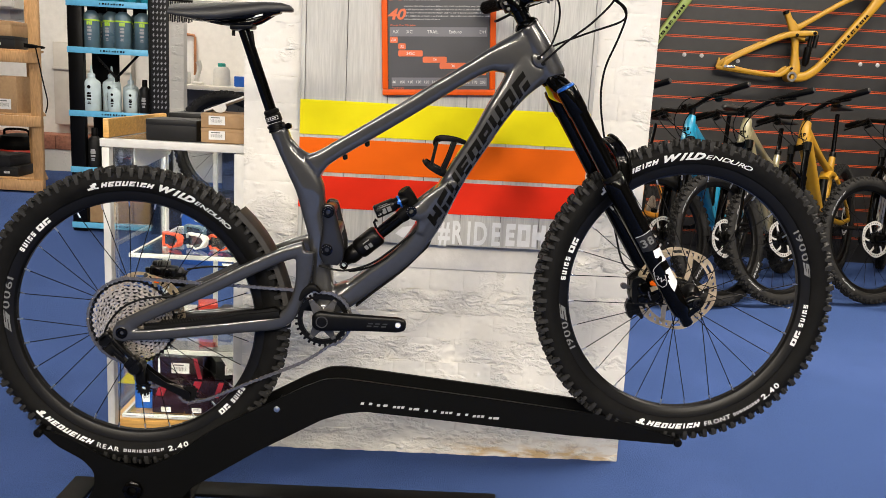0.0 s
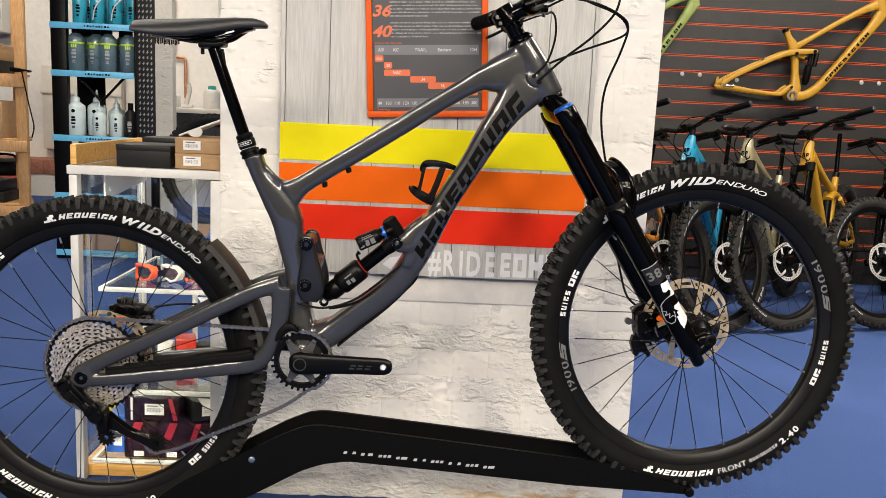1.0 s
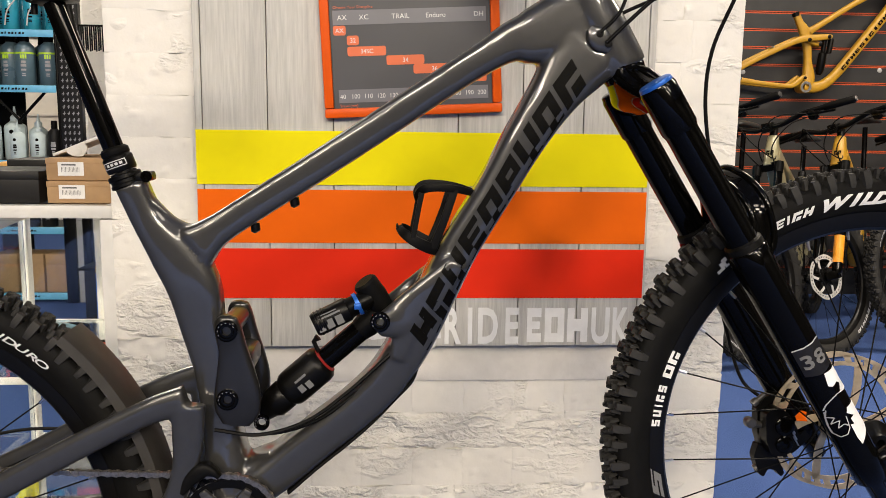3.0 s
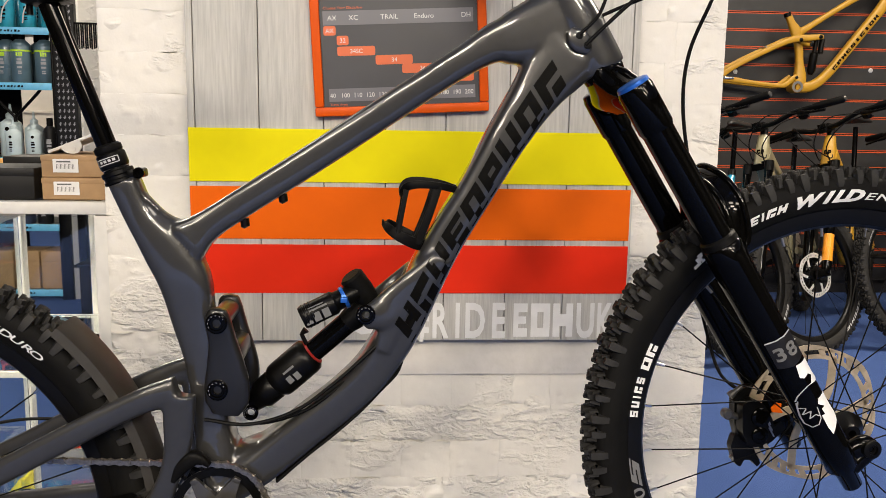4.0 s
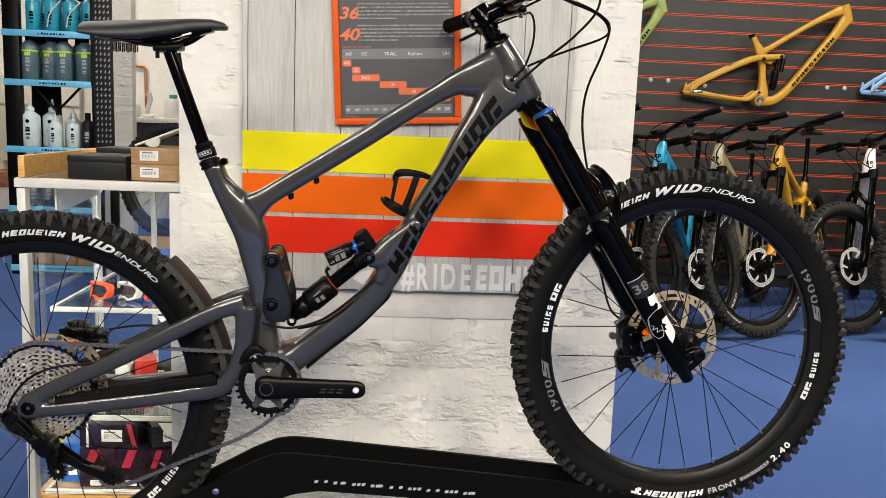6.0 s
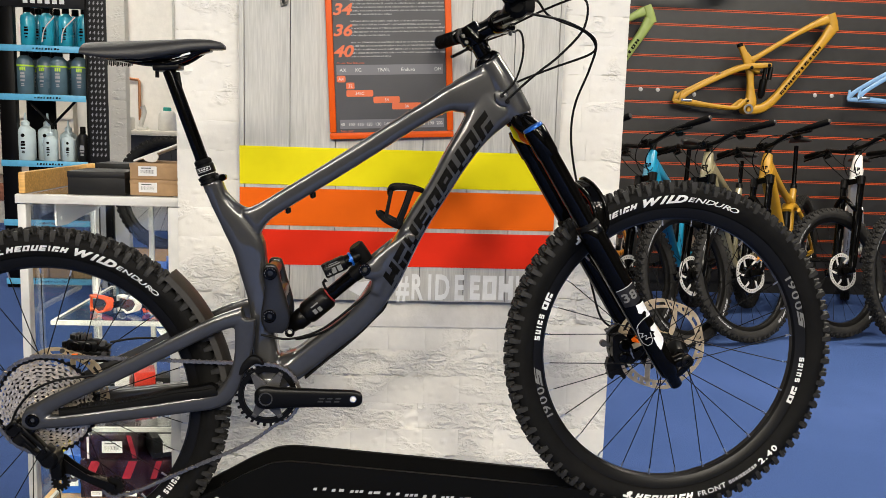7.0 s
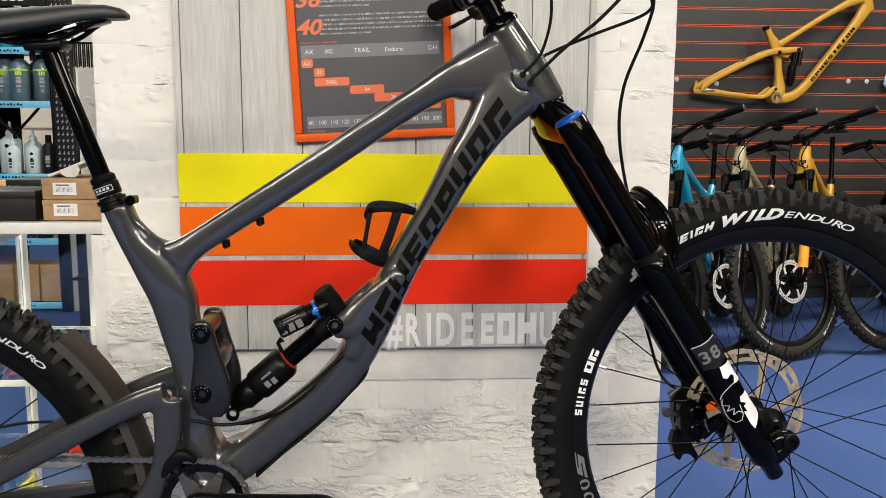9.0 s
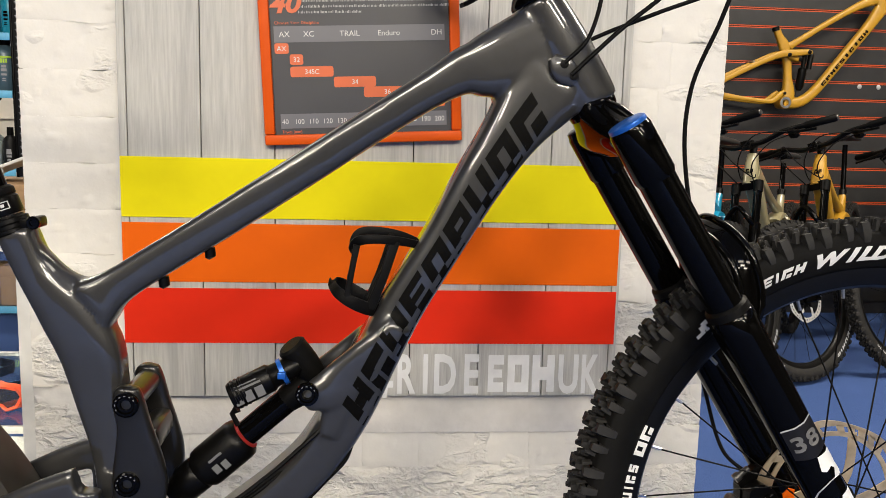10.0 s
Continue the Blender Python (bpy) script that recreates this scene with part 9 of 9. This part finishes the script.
part("lid", turned(B(), (-4.02, 8.45, 0), [(0.19, 0.311), (0.20, 0.33), (0.20, 0.39), (0.17, 0.44), (0.08, 0.46)], 28), BLACK_MATT, vac, "black domed lid")
part("handle", tube(B(), smooth_path([(-4.14, 8.40, 0.43), (-4.12, 8.39, 0.50), (-3.92, 8.39, 0.50), (-3.90, 8.40, 0.43)], 5), 0.012, 10), BLACK_MATT, vac)
for s in (-1, 1):
    part("caster", turned(B(), (-4.02 + s * 0.17, 8.3, 0.035), [(0.034, -0.012), (0.034, 0.012)], 14, "y"), BLACK_MATT, vac)

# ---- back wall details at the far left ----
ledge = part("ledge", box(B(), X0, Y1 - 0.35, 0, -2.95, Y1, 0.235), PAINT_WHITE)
tagged(ledge, "low white painted masonry ledge with a bare brick top", "ledge", kind="structure")
for k in range(16):
    x = X0 + 0.01 + 0.221 * k
    part("brick", box(B(), x, Y1 - 0.36, 0.2355, x + 0.212, Y1 - 0.001, 0.395, 0.006), BRICK_BARE, ledge)
panel = thing("wall_panel", "beige boarded service panel against the white wall", "panel", (-3.75, Y1 - 0.1, 0.33))
part("door", box(B(), -4.16, Y1 - 0.13, 0.50, -3.3, Y1 - 0.002, 1.40, 0.006), TRUNKING, panel)
part("cover_strip", box(B(), -4.17, Y1 - 0.15, 1.10, -3.3, Y1 - 0.131, 1.13, 0.003), TRUNKING, panel)
socket = thing("wall_socket", "white wall socket plate", "socket", (-4.55, Y1 - 0.02, 1.62))
part("plate", box(B(), -4.66, Y1 - 0.022, 1.62, -4.44, Y1 - 0.0005, 1.78, 0.004), WHITE_METAL, socket)
part("button", turned(B(), (-4.55, Y1 - 0.024, 1.70), [(0.025, 0.002), (0.02, -0.008)], 14, "y"), LABEL, socket)
box_hi = thing("wall_unit", "white wall cabinet above the rack", "cabinet", (-4.95, Y1 - 0.1, 1.72))
part("body", box(B(), -5.45, Y1 - 0.35, 1.72, -4.45, Y1 + 0.001, 2.4, 0.004), WHITE_METAL, box_hi)
part("door", box(B(), -5.44, Y1 - 0.37, 1.73, -4.46, Y1 - 0.351, 2.39, 0.004), WHITE_METAL, box_hi)

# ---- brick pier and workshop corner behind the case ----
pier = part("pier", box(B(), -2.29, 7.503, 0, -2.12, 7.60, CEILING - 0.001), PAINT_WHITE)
tagged(pier, "white painted brick pier", "pillar", kind="structure")
wall_ws = part("wall_workshop", box(B(), -2.9, 9.0, 0, 0.4, 9.12, CEILING - 0.001), PAINT_SMOOTH)
tagged(wall_ws, "white painted workshop wall with surface pipes", "wall", kind="structure")
pipe = thing("pipe_run", "thin copper and white pipes run along the workshop wall", "pipe", (-2.37, 8.97, 0.9))
part("copper_pipe", tube(B(), [(-2.55, 8.97, 2.3), (-2.55, 8.97, 1.55), (-2.54, 8.97, 1.53), (-2.44, 8.97, 1.52), (-2.43, 8.97, 1.50), (-2.43, 8.97, 1.12)], 0.014, 10), COPPER, pipe)
part("white_pipe", tube(B(), [(-2.52, 8.975, 1.87), (-1.77, 8.975, 1.87)], 0.010, 8), WHITE_METAL, pipe)
part("white_pipe", tube(B(), [(-2.09, 8.975, 2.4), (-2.09, 8.975, 1.80)], 0.012, 8), WHITE_METAL, pipe)
part("junction_box", box(B(), -2.15, 8.93, 1.82, -2.03, 8.985, 1.92, 0.006), WHITE_METAL, pipe)
bench = thing("workbench", "workshop bench with a dark lower front", "workbench", (-1.92, 8.5, 0))
part("worktop", box(B(), -2.52, 8.1, 0.99, -1.07, 8.9, 1.03, 0.004), TRUNKING, bench)
part("front", box(B(), -2.49, 8.14, 0.60, -1.09, 8.16, 0.985), SLATE, bench, "dark bench front")
for x in (-2.5, -1.15):
    part("leg", box(B(), x, 8.12, 0.001, x + 0.06, 8.18, 0.59, 0.003), WHITE_METAL, bench)
tool = thing("canister", "white plastic canister on the workbench", "canister", (-1.99, 8.3, 1.03))
part("body", turned(B(), (-1.99, 8.3, 1.0305), [(0.080, 0.0), (0.085, 0.008), (0.078, 0.15), (0.060, 0.18)], 22), WHITE_METAL, tool)
part("cap", turned(B(), (-1.99, 8.3, 1.0305), [(0.036, 0.181), (0.038, 0.185), (0.036, 0.212), (0.030, 0.216)], 18), TEAL_PLASTIC, tool, "teal screw cap")
lamp_t = thing("tape_dispenser", "white workshop device with a teal front on the bench", "tool", (-2.35, 8.25, 1.03))
part("body", box(B(), -2.45, 8.2, 1.0305, -2.29, 8.34, 1.15, 0.02), WHITE_METAL, lamp_t)
part("front", box(B(), -2.435, 8.19, 1.05, -2.34, 8.199, 1.11, 0.004), TEAL_PLASTIC, lamp_t)
phone = thing("bench_lamp", "small white articulated bench lamp", "lamp", (-2.21, 8.28, 1.03))
part("base", box(B(), -2.26, 8.24, 1.0305, -2.16, 8.32, 1.06, 0.01), WHITE_METAL, phone)
part("arm", tube(B(), [(-2.23, 8.28, 1.06), (-2.19, 8.28, 1.20), (-2.21, 8.28, 1.25)], [0.022, 0.022, 0.026], 12), WHITE_METAL, phone)
bin_b = B()
box(bin_b, -1.85, 8.2, 1.0305, -1.67, 8.4, 1.13, 0.01)
solid("storage_bin", bin_b, BLUE_PLASTIC, "small blue plastic storage bin on the bench", "bin")
blue_box = thing("blue_carton", "bright blue carton with a white round mark on the carpet", "box", (-1.29, 5.1, 0))
part("body", box(B(), -1.412, 5.0, 0.001, -1.17, 5.2, 0.345, 0.003), BLUE_PLASTIC, blue_box)
bm = B()
spin(bm, (-1.317, 4.9985, 0.285), [(0.017, -0.0006), (0.017, 0.0006), (0.023, 0.0006), (0.023, -0.0006)], 28)
box(bm, -1.324, 4.9980, 0.272, -1.319, 4.9990, 0.292)
box(bm, -1.315, 4.9980, 0.272, -1.310, 4.9990, 0.292)
part("round_mark", bm, LABEL, blue_box, "white printed ring")
for a, b in (((-1.41, 5.0, 0.346), (-1.172, 5.004, 0.385)), ((-1.41, 5.196, 0.346), (-1.172, 5.2, 0.385))):
    part("flap", box(B(), *a, *b), CARD, blue_box, "open brown cardboard flap")
cab = thing("tool_cabinet", "dark navy tool cabinet behind the display case", "cabinet", (-1.15, 6.2, 0))
part("body", box(B(), -1.42, 6.0, 0.001, -0.62, 6.4, 0.80, 0.006), CABINET_NAVY, cab)
part("drawer", box(B(), -1.405, 5.985, 0.45, -0.635, 5.999, 0.78, 0.004), CABINET_NAVY, cab)
part("drawer", box(B(), -1.405, 5.985, 0.08, -0.635, 5.999, 0.43, 0.004), CABINET_NAVY, cab)
plinth = thing("plinth", "low black plinth with a loose wheel standing on it", "plinth", (-1.25, 5.6, 0))
part("body", box(B(), -1.62, 5.42, 0.001, -0.92, 5.80, 0.285, 0.006), BOX_BLACK, plinth)
part("top", box(B(), -1.64, 5.40, 0.2855, -0.90, 5.82, 0.300, 0.003), BLACK_MATT, plinth)
loose = thing("spare_wheel", "loose bicycle wheel with a knobbly tyre standing on a black plinth", "wheel", (-1.29, 5.6, 0.30))
wheel(loose, None, "rim", False, 20, rotor=None, m=Matrix.Translation((0, 0, 0.3675)) @ Matrix.Rotation(radians(-10), 4, "Z"))


# ---- bricks of the pillar and the pier ----
lay_bricks(pillar, PX0, PX1, PY, 0.0, 1.95, seed=3)
lay_bricks(pier, -2.29, -2.12, 7.5, 0.3, 2.3, seed=9)
